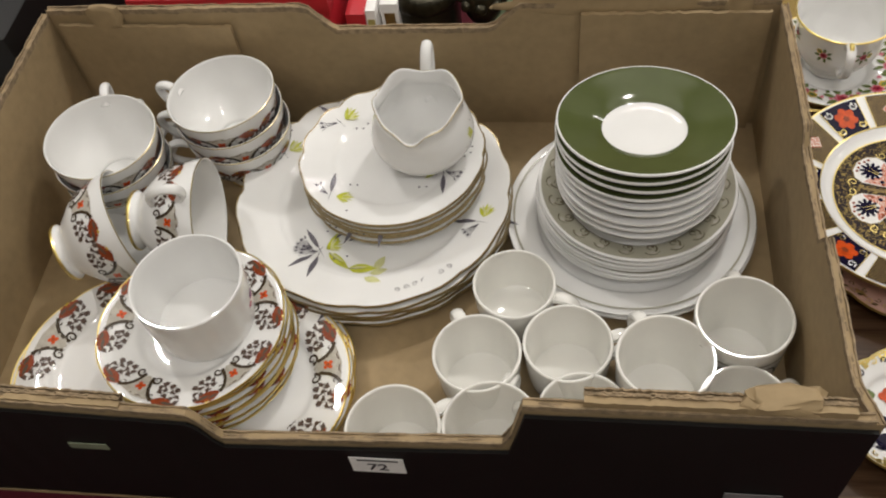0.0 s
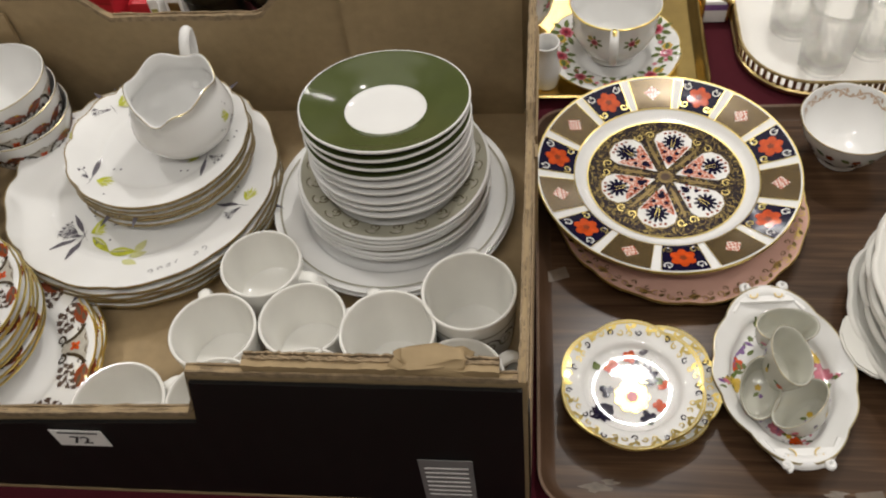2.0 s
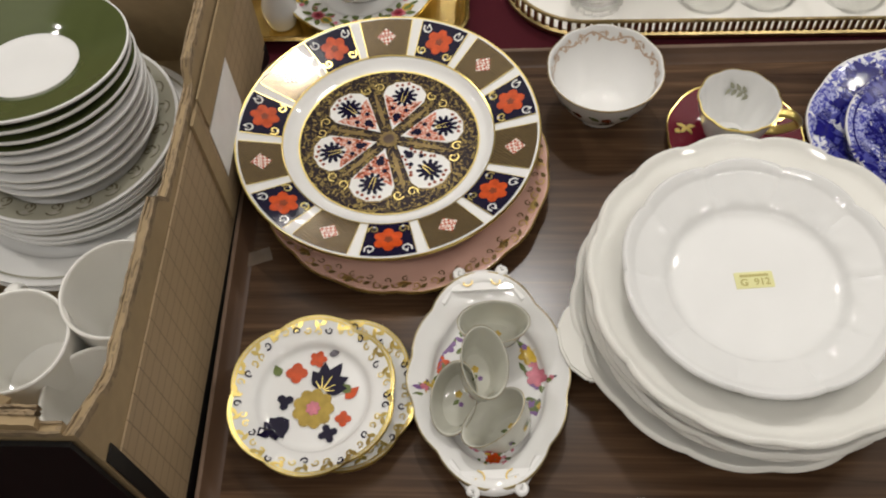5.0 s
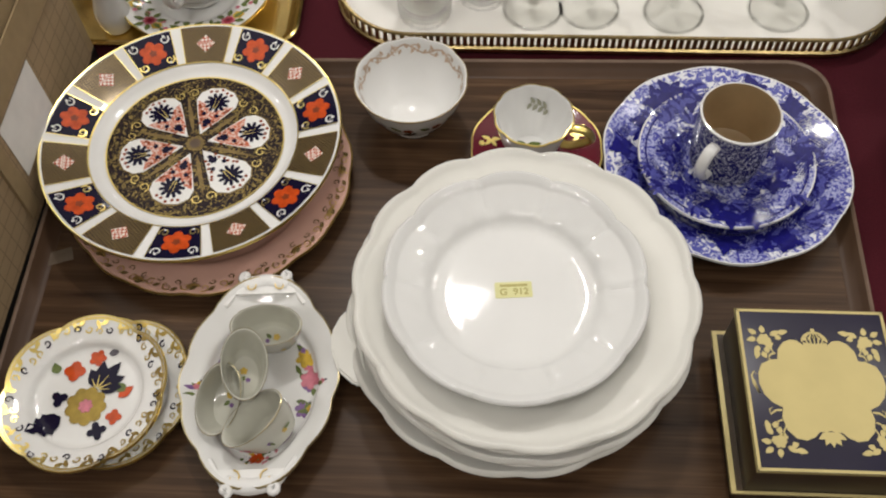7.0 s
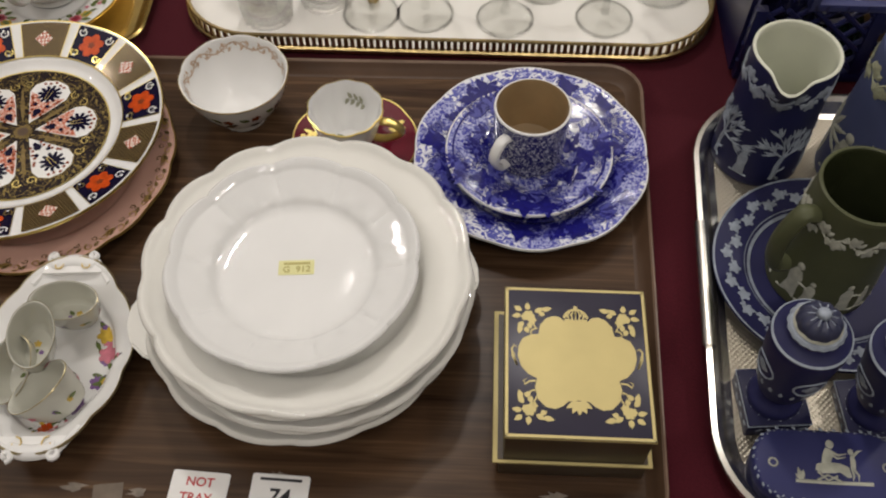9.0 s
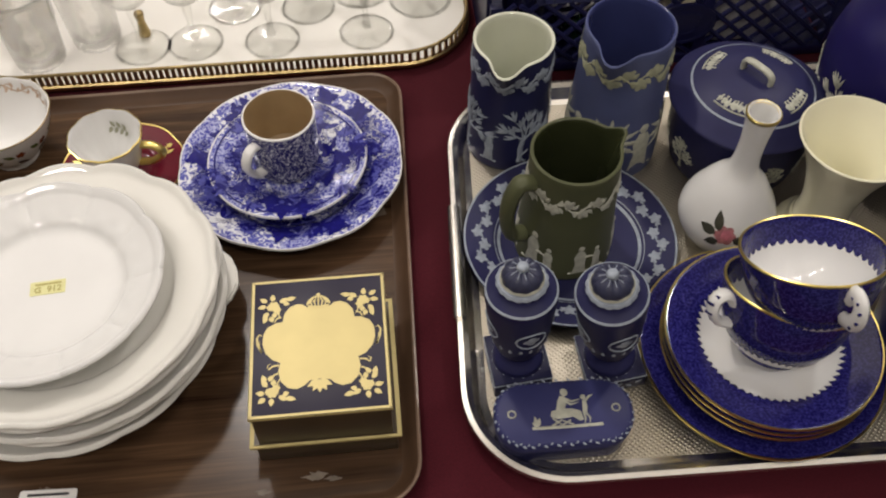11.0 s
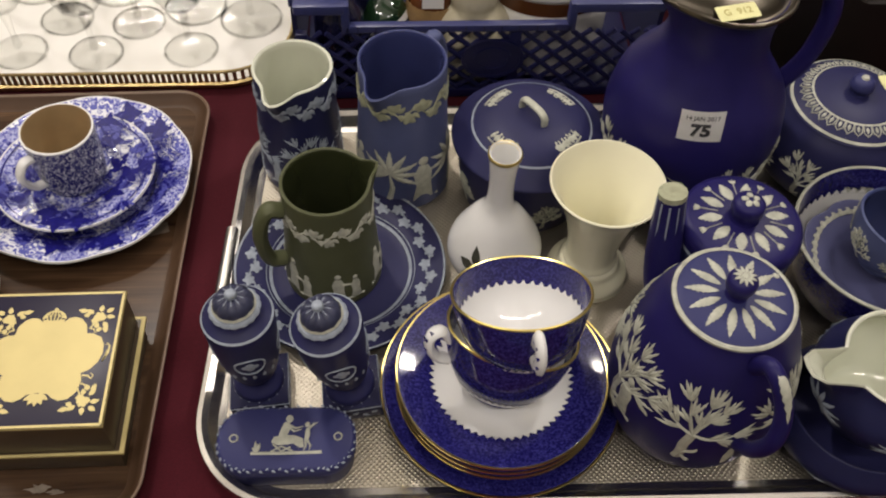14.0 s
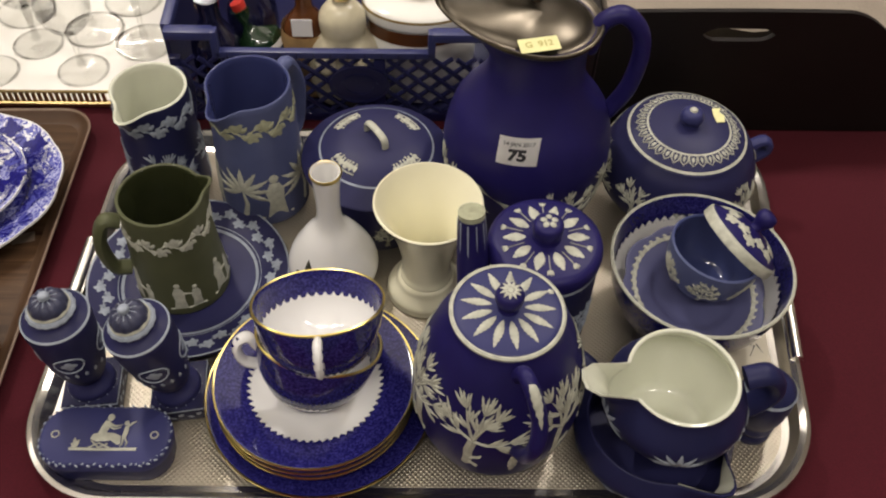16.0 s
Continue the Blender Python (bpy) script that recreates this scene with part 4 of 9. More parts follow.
def stack(n, x, y, z, dz, make, label, category, group, jitter=0.0015, tilt=0.0, ta=0.0, top_turn=0.0):
    """n alike dishes on top of one another; the uppermost is turned by top_turn."""
    rnd = random.Random(int(abs(x * 1e4)) + n)
    first = None
    for k in range(n):
        f = k / max(1, n - 1) * tilt
        turn = top_turn if k == n - 1 else rnd.uniform(0, 360)
        m = pose(x + rnd.uniform(-jitter, jitter), y + rnd.uniform(-jitter, jitter), z + dz * k, f * math.sin(ta), -f * math.cos(ta), 0) @ pose(0, 0, 0, 0, 0, turn)
        if first is None:
            first = make()
            first.matrix_basis = m
            tagged(first, label, category, group)
        else:
            copy_thing(first, m)


def dish(name, bm, material, trims=()):
    ob = new(name)
    ob.empty_display_size = 0.02
    part("body", bm, material, ob)
    for nm, b, m_ in trims:
        part(nm, b, m_, ob)
    return ob


def mk_grey_big():
    return dish("dinner_plate", plate_bm(0.123, 0.020, 0.085), WHITE, (("rim_line", lathe([(0.1145, 0.0195), (0.1165, 0.0200)], 72), GREYBROWN),))


OLIVE_DARK = mat("dark_olive_print", (0.15, 0.13, 0.085), 0.2, stain=0.2, stain_scale=100)


def mk_grey_mid():
    top = plate_curve(0.0955, 0.021, 0.066)
    ob = dish("side_plate", plate_bm(0.0955, 0.021, 0.066), WHITE, (("olive_band", lathe([(r, z + 0.0003) for r, z in top if r > 0.0685][:-1], 72), GREYBROWN),))
    p = Print(on_plate(top), 0.0004)
    for k in range(22):
        a = 2 * math.pi * k / 22
        x, y = 0.0775 * math.cos(a), 0.0775 * math.sin(a)
        p.poly(PRINT_TAUPE, put(oval(0.0034, 0.0022), x * 1.09, y * 1.09, a + 1.7), 0.0002)
        p.line(OLIVE_DARK, curl(x, y, 0.0066, a, 1.1, 10), 0.0018, 0.0002)
        p.line(OLIVE_DARK, arc(x * 1.03, y * 1.03, 0.0078, a - 1.1, a + 1.1, 5), 0.0014, 0.0002)
        p.poly(OLIVE_DARK, put(leaf(0.007, 0.0014), x * 0.93, y * 0.93, a + 0.4), 0.0002)
    p.done(ob, {"dark_olive_print": "scroll_print", "taupe_print": "pale_reserve"})
    return ob


def mk_green(full=True):
    top = plate_curve(0.080, 0.020, 0.036, lift=0.34)
    edge = [(0.0783, 0.0199)] if full else []
    return dish("saucer", plate_bm(0.080, 0.020, 0.036, lift=0.34), WHITE, (("green_band", lathe([(r, z + 0.0003) for r, z in top if 0.0375 < r < (0.0775 if full else 0.064)] + edge, 72), GREEN),))


G_GREY = "grey patterned dinner service"
stack(2, 0.164, 0.634, 0.0045, 0.0055, mk_grey_big, "large white dinner plate with a fine olive rim line", "plate", G_GREY)
stack(7, 0.166, 0.640, 0.0155, 0.0058, mk_grey_mid, "white plate with an olive band and scroll border", "plate", G_GREY)
G_GREEN = "stack of green saucers"
stack(5, 0.168, 0.640, 0.0625, 0.0092, lambda: mk_green(False), "white rimmed green saucer in a stack", "saucer", G_GREEN, 0.002, 4.8, -1.4)
for k in range(4):
    top = mk_green()
    tagged(top, "green glazed saucer with a white middle and rim", "saucer", G_GREEN)
    top.matrix_basis = pose(0.168 + 0.001 * (k % 2), 0.640, 0.1080 + 0.0094 * k, -5.5 - 1.0 * k, -1.0 + 0.6 * (k % 2), 0)


def mk_flow(R, H, well, sprays, big):
    w = scallop(16, 0.028, R, 0.0032, 0.7)
    def make():
        ob = dish("plate", plate_bm(R, H, well, warp=w, lift=0.35), WHITE, (("gilt_edge", rim_bm(R, H, 0.0014, warp=w), GILT_EDGE),))
        p = Print(on_plate(plate_curve(R, H, well, lift=0.35)), 0.0005)
        for x, y, a, b in sprays:
            lime_spray(p, x, y, a, 1.32, b)
        if big:
            for k in range(7):
                a = -1.25 + 0.075 * k
                p.line(PRINT_GREY, curl(0.123 * math.cos(a), 0.123 * math.sin(a), 0.0032, a + k, 1.1, 9), 0.0009)
        p.done(ob, {"grey_print": "grey_leaf_print", "lime_print": "lime_flower_print"})
        return ob
    return make


stack(5, -0.097, 0.634, 0.0045, 0.0076, mk_flow(0.140, 0.021, 0.090, ((-0.044, -0.064, 0.2, True), (-0.104, 0.058, 0.4, False), (0.112, -0.030, 0.9, False), (0.02, 0.11, 2.0, False)), True), "white scalloped dinner plate with gilt edge and lime flowers", "plate", "floral dinner plates")
stack(5, -0.075, 0.659, 0.0455, 0.0066, mk_flow(0.0930, 0.017, 0.055, ((-0.060, 0.048, 0.5, False), (-0.052, -0.052, -0.4, False), (0.055, 0.000, 0.9, False), (0.05, -0.018, 2.8, False)), False), "white scalloped tea plate with gilt edge and lime flowers", "plate", "floral tea plates")

# gravy jug
gj = thing("gravy_jug", -0.041, 0.664, 0.0790, "white china gravy jug with wavy gilt rim", "jug", rz=-92)


def gravy_warp(a, r, z):
    d = (a + math.pi) % (2 * math.pi) - math.pi
    k = max(0.0, (z - 0.045) / 0.032)
    lip = math.exp(-(d / 0.42) ** 2)
    return r * (1 + 0.10 * k * lip) + 0.006 * k * lip, z + k * (0.0045 * math.cos(5 * d) - 0.014 * math.exp(-((abs(d) - 0.02) / 0.22) ** 2) + 0.004)


gprof = [(0.026, 0.0), (0.029, 0.004), (0.043, 0.018), (0.0505, 0.034), (0.047, 0.052), (0.042, 0.064), (0.043, 0.074)]
part("body", cup_bm(gprof, 0.0025, gravy_warp, 72), WHITE, gj)
part("gilt_rim", lathe([(0.0431, 0.0739), (0.0432, 0.0747), (0.0424, 0.0750)], 72, gravy_warp), GILT_WORN, gj)
part("handle", tube(curve_pts([(-0.043, 0, 0.062), (-0.056, 0, 0.082), (-0.068, 0, 0.086), (-0.070, 0, 0.072), (-0.060, 0, 0.045), (-0.047, 0, 0.028)], 5), 0.0042, 10, 1.3), WHITE, gj)
p = Print(on_wall(profile_fn(gprof), 0.05), 0.0004)
lime_spray(p, 0.075, 0.040, 2.2, 0.9)
p.done(gj, {"grey_print": "grey_leaf_print", "lime_print": "lime_flower_print"})


def mug(x, y, R, H, ang, label, patterned=False):
    ob = thing("mug", x, y, 0.0045, label, "mug", "mugs in the box", rz=ang)
    prof = [(R * 0.70, 0), (R * 0.86, H * 0.10), (R * 0.94, H * 0.45), (R * 0.985, H * 0.85), (R, H)]
    part("body", cup_bm(prof, 0.003), IVORY, ob)
    part("handle", loop_handle(R * 0.96, H * 0.80, R * 0.93, H * 0.28, 0.021, 0.0042, 1.5), IVORY, ob)
    if patterned:
        p = Print(on_wall(profile_fn(prof), R), 0.0004)
        for k in range(14):
            xx = 2 * math.pi * R * k / 14
            p.line(GREYBROWN, curl(xx, H * 0.55, 0.009, k, 1.2, 10), 0.003)
            p.line(PRINT_BROWN, arc(xx, H * 0.55, 0.010, 0.3, 2.6, 6), 0.0018)
        p.line(GREYBROWN, [(2 * math.pi * R * k / 40, H * 0.78) for k in range(41)], 0.0025, 0, False)
        p.done(ob, {"brown_print": "scroll_print", "olive_band": "scroll_ground"})
    return ob


for x, y, z, R, ang, pat in ((0.054, 0.521, 0.064, 0.0385, -10, False), (0.025, 0.446, 0.066, 0.0395, 115, False), (0.104, 0.459, 0.066, 0.0395, 20, False), (0.185, 0.438, 0.084, 0.0415, 112, False), (0.252, 0.479, 0.086, 0.0415, 92, True), (-0.040, 0.370, 0.068, 0.041, 35, False), (0.042, 0.377, 0.068, 0.041, 75, False), (0.118, 0.392, 0.066, 0.039, 165, False), (0.248, 0.402, 0.072, 0.038, 35, True)):
    mug(x, y, R, z - 0.005, ang, "ivory stoneware mug with olive scroll pattern in the box" if pat else "plain ivory stoneware mug standing empty in the box", pat)

# rust and black patterned tea set
TEA_PROF = [(0.026, 0), (0.029, 0.003), (0.026, 0.009), (0.034, 0.018), (0.047, 0.034), (0.0535, 0.056), (0.0565, 0.072)]


def tea_cup(m, label):
    ob = new("tea_cup")
    ob.empty_display_size = 0.02
    ob.matrix_basis = m
    tagged(ob, label, "cup", "rust patterned tea set")
    part("body", cup_bm(TEA_PROF, 0.002, None, 60), WHITE, ob)
    part("gilt_rim", lathe([(0.0566, 0.0717), (0.0567, 0.0724), (0.0560, 0.0728)], 60), GILT_WORN, ob)
    part("gilt_foot", lathe([(0.0292, 0.0010), (0.0296, 0.0026), (0.0286, 0.0040)], 40), GOLD, ob)
    part("handle", tube(curve_pts([(0.052, 0, 0.060), (0.066, 0, 0.068), (0.079, 0, 0.064), (0.076, 0, 0.048), (0.062, 0, 0.036), (0.046, 0, 0.033)], 5), 0.0035, 10, 1.4), WHITE, ob)
    p = Print(on_wall(profile_fn(TEA_PROF), 0.05), 0.0004)
    for k in range(4):
        rust_scroll(p, 0.02 + 0.0785 * k, 0.046, 1.57, 1.08)
    p.done(ob, {"dark_scroll_print": "scroll_print", "taupe_print": "scroll_ground", "red_print": "red_flower_print", "rust_print": "rust_leaf_print", "bud_print": "bud_print", "yellow_print": "leaf_highlight"})
    return ob


cup0 = tea_cup(pose(-0.366, 0.646, 0.005, 0, 0, 60), "white tea cup with rust and black scroll band, stacked")
copy_thing(cup0, pose(-0.368, 0.645, 0.0555, 2, -2, 105))
copy_thing(cup0, pose(-0.367, 0.645, 0.0300, 1, -1, 85))
copy_thing(cup0, pose(-0.250, 0.706, 0.005, 0, 0, 200))
copy_thing(cup0, pose(-0.251, 0.705, 0.0300, 0, 1, 182))
copy_thing(cup0, pose(-0.252, 0.704, 0.0545, 0, 2, 165))


def lying(x, y, z, direction, spin):
    q = Vector(direction).to_track_quat("Z", "Y").to_matrix().to_4x4()
    return Matrix.Translation((x, y, z)) @ q @ pose(0, 0, 0, 0, 0, spin)


l1 = copy_thing(cup0, lying(-0.384, 0.532, 0.080, (0.90, 0.40, 0.16), 250))
l2 = copy_thing(cup0, lying(-0.312, 0.560, 0.098, (0.95, 0.10, -0.02), 110))
for o in (l1, l2):
    o["label"] = "white tea cup with rust scroll band, lying on its side"


def rust_plate(name, R, H, well, n, faceted):
    w = scallop(n, 0.026, R, 0.0006, 0.6) if faceted else scallop(12, 0.012, R, 0.0006, 0.8)
    ob = dish(name, plate_bm(R, H, well, warp=w), WHITE, (("gilt_edge", rim_bm(R, H, 0.0012, warp=w), GOLD),))
    p = Print(on_plate(plate_curve(R, H, well)), 0.0006)
    for k in range(5):
        a = 2 * math.pi * k / 5 + 0.3
        rr = R * 0.775
        rust_scroll(p, rr * math.cos(a), rr * math.sin(a), a, R / 0.0835 * 1.10)
    p.done(ob, {"dark_scroll_print": "scroll_print", "taupe_print": "scroll_ground", "red_print": "red_flower_print", "rust_print": "rust_leaf_print", "bud_print": "bud_print", "yellow_print": "leaf_highlight"})
    return ob


stack(5, -0.188, 0.424, 0.0048, 0.0058, lambda: rust_plate("tea_plate", 0.098, 0.017, 0.06, 8, True), "white tea plate with rust scrolls and gilt edge", "plate", "rust patterned tea set", 0.007, 5, 3.0)
stack(4, -0.318, 0.436, 0.0048, 0.0058, lambda: rust_plate("tea_plate", 0.098, 0.017, 0.06, 8, True), "white tea plate with rust scrolls and gilt edge", "plate", "rust patterned tea set", 0.006, 3, 0.0)
stack(7, -0.222, 0.444, 0.0375, 0.0082, lambda: rust_plate("saucer", 0.0835, 0.019, 0.042, 12, False), "white saucer with rust and black scrolls and gilt edge", "saucer", "rust patterned tea set", 0.0018, 0, 0, 12)
wm = thing("coffee_cup", -0.213, 0.452, 0.0945, "plain white straight cup standing on a saucer", "cup", rz=15)
WM = [(0.040, 0), (0.0435, 0.004), (0.0465, 0.025), (0.0485, 0.064)]
part("body", cup_bm(WM, 0.0028), WHITE, wm)
part("inner_line", lathe([(0.0458, 0.060), (0.0456, 0.057)], 56), GREYBROWN, wm)
p = Print(on_wall(profile_fn(WM), 0.046), 0.0004)
p.poly(PRINT_PURPLE, put(bloom(0.005, 5, 0.3), -0.005, 0.036))
p.poly(PRINT_GREENLEAF, put(leaf(0.009, 0.002), -0.001, 0.036, -0.6))
p.poly(PRINT_PINK, put(bloom(0.0035, 5, 0.3), -0.012, 0.030))
p.done(wm, {})

# ---- wooden tray and what stands on it ----
TX0, TX1, TY0, TY1 = 0.310, 0.992, 0.316, 0.776
tray = thing("wooden_tray", 0, 0, 0, "brown wood-grain laminate tray with worn rounded rim", "tray")
of = lambda g: lean(rounded_rect(TX0 - g, TX1 + g, TY0 - g, TY1 + g, 0.035 + g), (TX0, TX1, TY0, TY1), ((0.314, 0.314), (0.985, 0.314), (0.999, 0.779), (0.305, 0.768)))
part("base", slab(of(-0.014), 0.001, 0.0062), WOOD, tray, "", False)
part("rim", band(of, [(-0.0145, 0.0063), (-0.011, 0.0067), (-0.005, 0.0120), (-0.0022, 0.0150), (-0.0020, 0.0152)]), WOOD_RIM, tray)
part("lip", band(of, [(-0.0020, 0.0152), (-0.0006, 0.0166), (0.0008, 0.0162), (0.0010, 0.0150)]), LIP, tray, "pale worn lip")
part("outer_side", band(of, [(0.0010, 0.0150), (-0.0030, 0.0080), (-0.008, 0.001)]), WOOD_RIM, tray)
WT = 0.0062
WORN = mat("bare_worn_fibre", (0.20, 0.165, 0.13), 0.6, stain=0.5, stain_scale=140)
rnd = random.Random(4)
for cx, cy, r in ((0.360, 0.338, 0.010), (0.372, 0.343, 0.006), (0.552, 0.339, 0.008), (0.600, 0.337, 0.007), (0.700, 0.353, 0.007), (0.905, 0.346, 0.008), (0.918, 0.343, 0.005), (0.865, 0.337, 0.005)):
    pts = [(cx + r * (1 + 0.6 * math.sin(k * 2.3 + cx * 90)) * math.cos(k * 0.5236), cy + 0.45 * r * (1 + 0.6 * math.cos(k * 3.1 + cy * 70)) * math.sin(k * 0.5236)) for k in range(12)]
    pr = Print(on_flat(WT), 0.0003)
    pr.poly(WORN, pts, 0, (1.0,))
    pr.done(tray, {"bare_worn_fibre": "worn_patch"})
TAPE = mat("clear_sticky_tape", (0.15, 0.115, 0.085), 0.1, stain=0.3, stain_scale=60)
for cx, cy, rz in ((0.3285, 0.552, 20), (0.962, 0.600, 15), (0.578, 0.336, 8)):
    bm = bmesh.new()
    n = 8
    g = [[bm.verts.new((0.022 * (i / n - 0.5), 0.013 * (j / 4 - 0.5), 0.0004 + 0.0012 * abs(noise.noise(Vector((i * 0.7, j * 0.9, cx * 9)))))) for j in range(5)] for i in range(n + 1)]
    for i in range(n):
        for j in range(4):
            bm.faces.new((g[i][j], g[i + 1][j], g[i + 1][j + 1], g[i][j + 1]))
    tp_ = part("tape_scrap", bm, TAPE, tray, "wrinkled scrap of clear tape")
    tp_.matrix_basis = pose(cx, cy, WT, 0, 0, rz)


def slip(x, y, z, w, h, rz, label, lines):
    ob = thing("paper_slip", x, y, z, label, "label", rz=rz)
    part("paper", slab(rounded_rect(-w / 2, w / 2, -h / 2, h / 2, 0.002, 3), 0.0002, 0.0006), LABEL, ob, "", False)
    for text, size, material, u, v in lines:
        if text:
            write_text("writing", text, size, material, ob, pose(u, v, 0.0009))
        else:
            part("stamp_bar", box_bm(u - w * 0.36, u + w * 0.36, v - 0.001, v + 0.001, 0.0007, 0.0009), material, ob, "unreadable stamped line", False)
    return ob


slip(0.6440, 0.340, WT, 0.043, 0.029, -3, "white slip reading not tray in red handwriting", [("NOT", 0.0095, INK_RED, 0, 0.0062), ("TRAY", 0.0095, INK_RED, -0.001, -0.0058)])
slip(0.7035, 0.339, WT, 0.043, 0.031, -2, "white lot slip with a black printed number", [("74", 0.0165, INK, 0.001, -0.002), ("", 0, INK, 0.0, 0.0115)])


def plain_plate(name, x, y, z, R, H, well, material, label, group="", warp=None, gilt=None, cat="plate", rz=0, lift=0.5, gw=0.0016):
    ob = thing(name, x, y, z, label, cat, group, rz=rz)
    part("body", plate_bm(R, H, well, warp=warp, lift=lift), material, ob)
    if gilt:
        part("gilt_edge", rim_bm(R, H, gw, warp=warp), gilt, ob)
    return ob


# pink plate and the panelled plate on it
pink = plain_plate("pink_plate", 0.4475, 0.630, WT, 0.122, 0.020, 0.08, PINK, "pink bordered plate with gilt scalloped edge under another", "", scallop(16, 0.018, 0.122), GOLD_DULL, gw=0.0035)
p = Print(on_plate(plate_curve(0.122, 0.020, 0.08)), 0.0006)
for k in range(48):
    a = 2 * math.pi * k / 48
    r = 0.114 + 0.002 * (k % 2)
    p.line(GOLD_DULL, curl(r * math.cos(a), r * math.sin(a), 0.0042, a + k, 1.1, 8), 0.0014)
    if k % 3 == 0:
        p.poly(GOLD_DULL, put(jag_leaf(0.012, 0.0035, 5), r * math.cos(a), r * math.sin(a), a + 1.7))
    p.line(GILT_BROWN, curl((r - 0.006) * math.cos(a + 0.06), (r - 0.006) * math.sin(a + 0.06), 0.0030, a + 2 * k, 1.0, 8), 0.0012)
    p.poly(GILT_BROWN, put(leaf(0.007, 0.0018), (r + 0.003) * math.cos(a + 0.03), (r + 0.003) * math.sin(a + 0.03), a + 2.2))
p.done(pink, {"matt_gilding": "gilt_scrollwork", "brown_gilding": "brown_scrollwork"})

LATTICE = mat("gilt_lattice", (0.3, 0.2, 0.05), 0.20, metal=0.35)
_t = LATTICE.node_tree
_outs = []
for rot in (0.785, -0.785):
    co = _t.nodes.new("ShaderNodeTexCoord")
    mp = _t.nodes.new("ShaderNodeMapping")
    mp.inputs["Rotation"].default_value = (0, 0, rot)
    wv = _t.nodes.new("ShaderNodeTexWave")
    wv.inputs["Scale"].default_value = 130.0
    _t.links.new(co.outputs["Object"], mp.inputs[0])
    _t.links.new(mp.outputs[0], wv.inputs["Vector"])
    _outs.append(wv.outputs["Fac"])
mx = _t.nodes.new("ShaderNodeMath")
mx.operation = "MAXIMUM"
_t.links.new(_outs[0], mx.inputs[0])
_t.links.new(_outs[1], mx.inputs[1])
rg = _t.nodes.new("ShaderNodeMapRange")
rg.inputs["From Min"].default_value, rg.inputs["From Max"].default_value = 0.80, 0.93
_t.links.new(mx.outputs[0], rg.inputs[0])
set_color(LATTICE, blend(LATTICE, rg.outputs[0], (0.020, 0.010, 0.009), (0.27, 0.19, 0.075)))
CHINTZ = mat("dark_gilt_ground", (0.05, 0.03, 0.02), 0.22, metal=0.45)
_k = noise_mask(CHINTZ, 260, 0.53, 0.60, 2, 1.5)
set_color(CHINTZ, blend(CHINTZ, _k, (0.018, 0.010, 0.014), (0.30, 0.22, 0.07)))
CHECK = mat("pink_check", (0.6, 0.3, 0.25), 0.2)
_t = CHECK.node_tree
co = _t.nodes.new("ShaderNodeTexCoord")
mp = _t.nodes.new("ShaderNodeMapping")
mp.inputs["Rotation"].default_value = (0, 0, 0.6)
ck = _t.nodes.new("ShaderNodeTexChecker")
ck.inputs["Scale"].default_value = 430.0
ck.inputs["Color1"].default_value, ck.inputs["Color2"].default_value = (0.74, 0.68, 0.60, 1), (0.45, 0.10, 0.06, 1)
_t.links.new(co.outputs["Object"], mp.inputs[0])
_t.links.new(mp.outputs[0], ck.inputs["Vector"])
set_color(CHECK, ck.outputs["Color"])

RED_CHECK = mat("red_check", (0.6, 0.3, 0.25), 0.2)
_k = noise_mask(RED_CHECK, 620, 0.40, 0.52, 2, 0.6)
set_color(RED_CHECK, blend(RED_CHECK, _k, (0.72, 0.60, 0.52), (0.52, 0.14, 0.08)))
IR = 0.1275
imari = plain_plate("imari_plate", 0.4345, 0.6485, WT + 0.0265, IR, 0.0225, 0.078, WHITE, "round plate with red, navy, white and gold panels", "", None, GOLD, lift=0.42, gw=0.0022)
itop = plate_curve(IR, 0.0225, 0.078, lift=0.42)
p = Print(on_plate(itop), 0.0006)
RI, RO = IR * 0.705, IR * 0.978
for k in range(7):
    a = radians(68.2 - 360 / 7 * k)
    h = radians(10.2)
    p.sector(PRINT_NAVY, RI, RO, a - h, a + h)
    cx, cy = 0.5 * (RI + RO) * math.cos(a), 0.5 * (RI + RO) * math.sin(a)
    p.poly(PRINT_RED, put(bloom(0.0124, 6, 0.28), cx, cy, a), 0.0003)
    p.poly(PRINT_RUST, put(bloom(0.0036, 5, 0.3), cx, cy, a), 0.0005, (1.0,))
    for su in (-1, 1):
        for sv in (-1, 1):
            rr, aa = (0.5 * (RI + RO) + sv * 0.0105), a + su * h * 0.68
            p.line(WHITE if sv > 0 else GOLD, curl(rr * math.cos(aa), rr * math.sin(aa), 0.0046, aa + su, 1.2, 9, su), 0.0014, 0.0003)
            p.poly(WHITE, put(oval(0.0012, 0.0012, 6), (rr + 0.003 * sv) * math.cos(aa), (rr + 0.003 * sv) * math.sin(aa)), 0.0004, (1.0,))
    b = a + radians(180 / 7)
    h2 = radians(11.0)
    p.sector(LATTICE, RI, RO, b - h2, b + h2)
    q = put([(0.0085, 0), (0, 0.0085), (-0.0085, 0), (0, -0.0085)], 0.5 * (RI + RO) * math.cos(b), 0.5 * (RI + RO) * math.sin(b), b)
    p.poly(CHECK, q, 0.0003)
    for s2 in (-1, 1):
        e = b + s2 * h2
        p.line(GOLD, [(RI * math.cos(e), RI * math.sin(e)), (RO * math.cos(e), RO * math.sin(e))], 0.0006, 0.0002, False)
        e = a + s2 * h
        p.line(GOLD, [(RI * math.cos(e), RI * math.sin(e)), (RO * math.cos(e), RO * math.sin(e))], 0.0006, 0.0002, False)
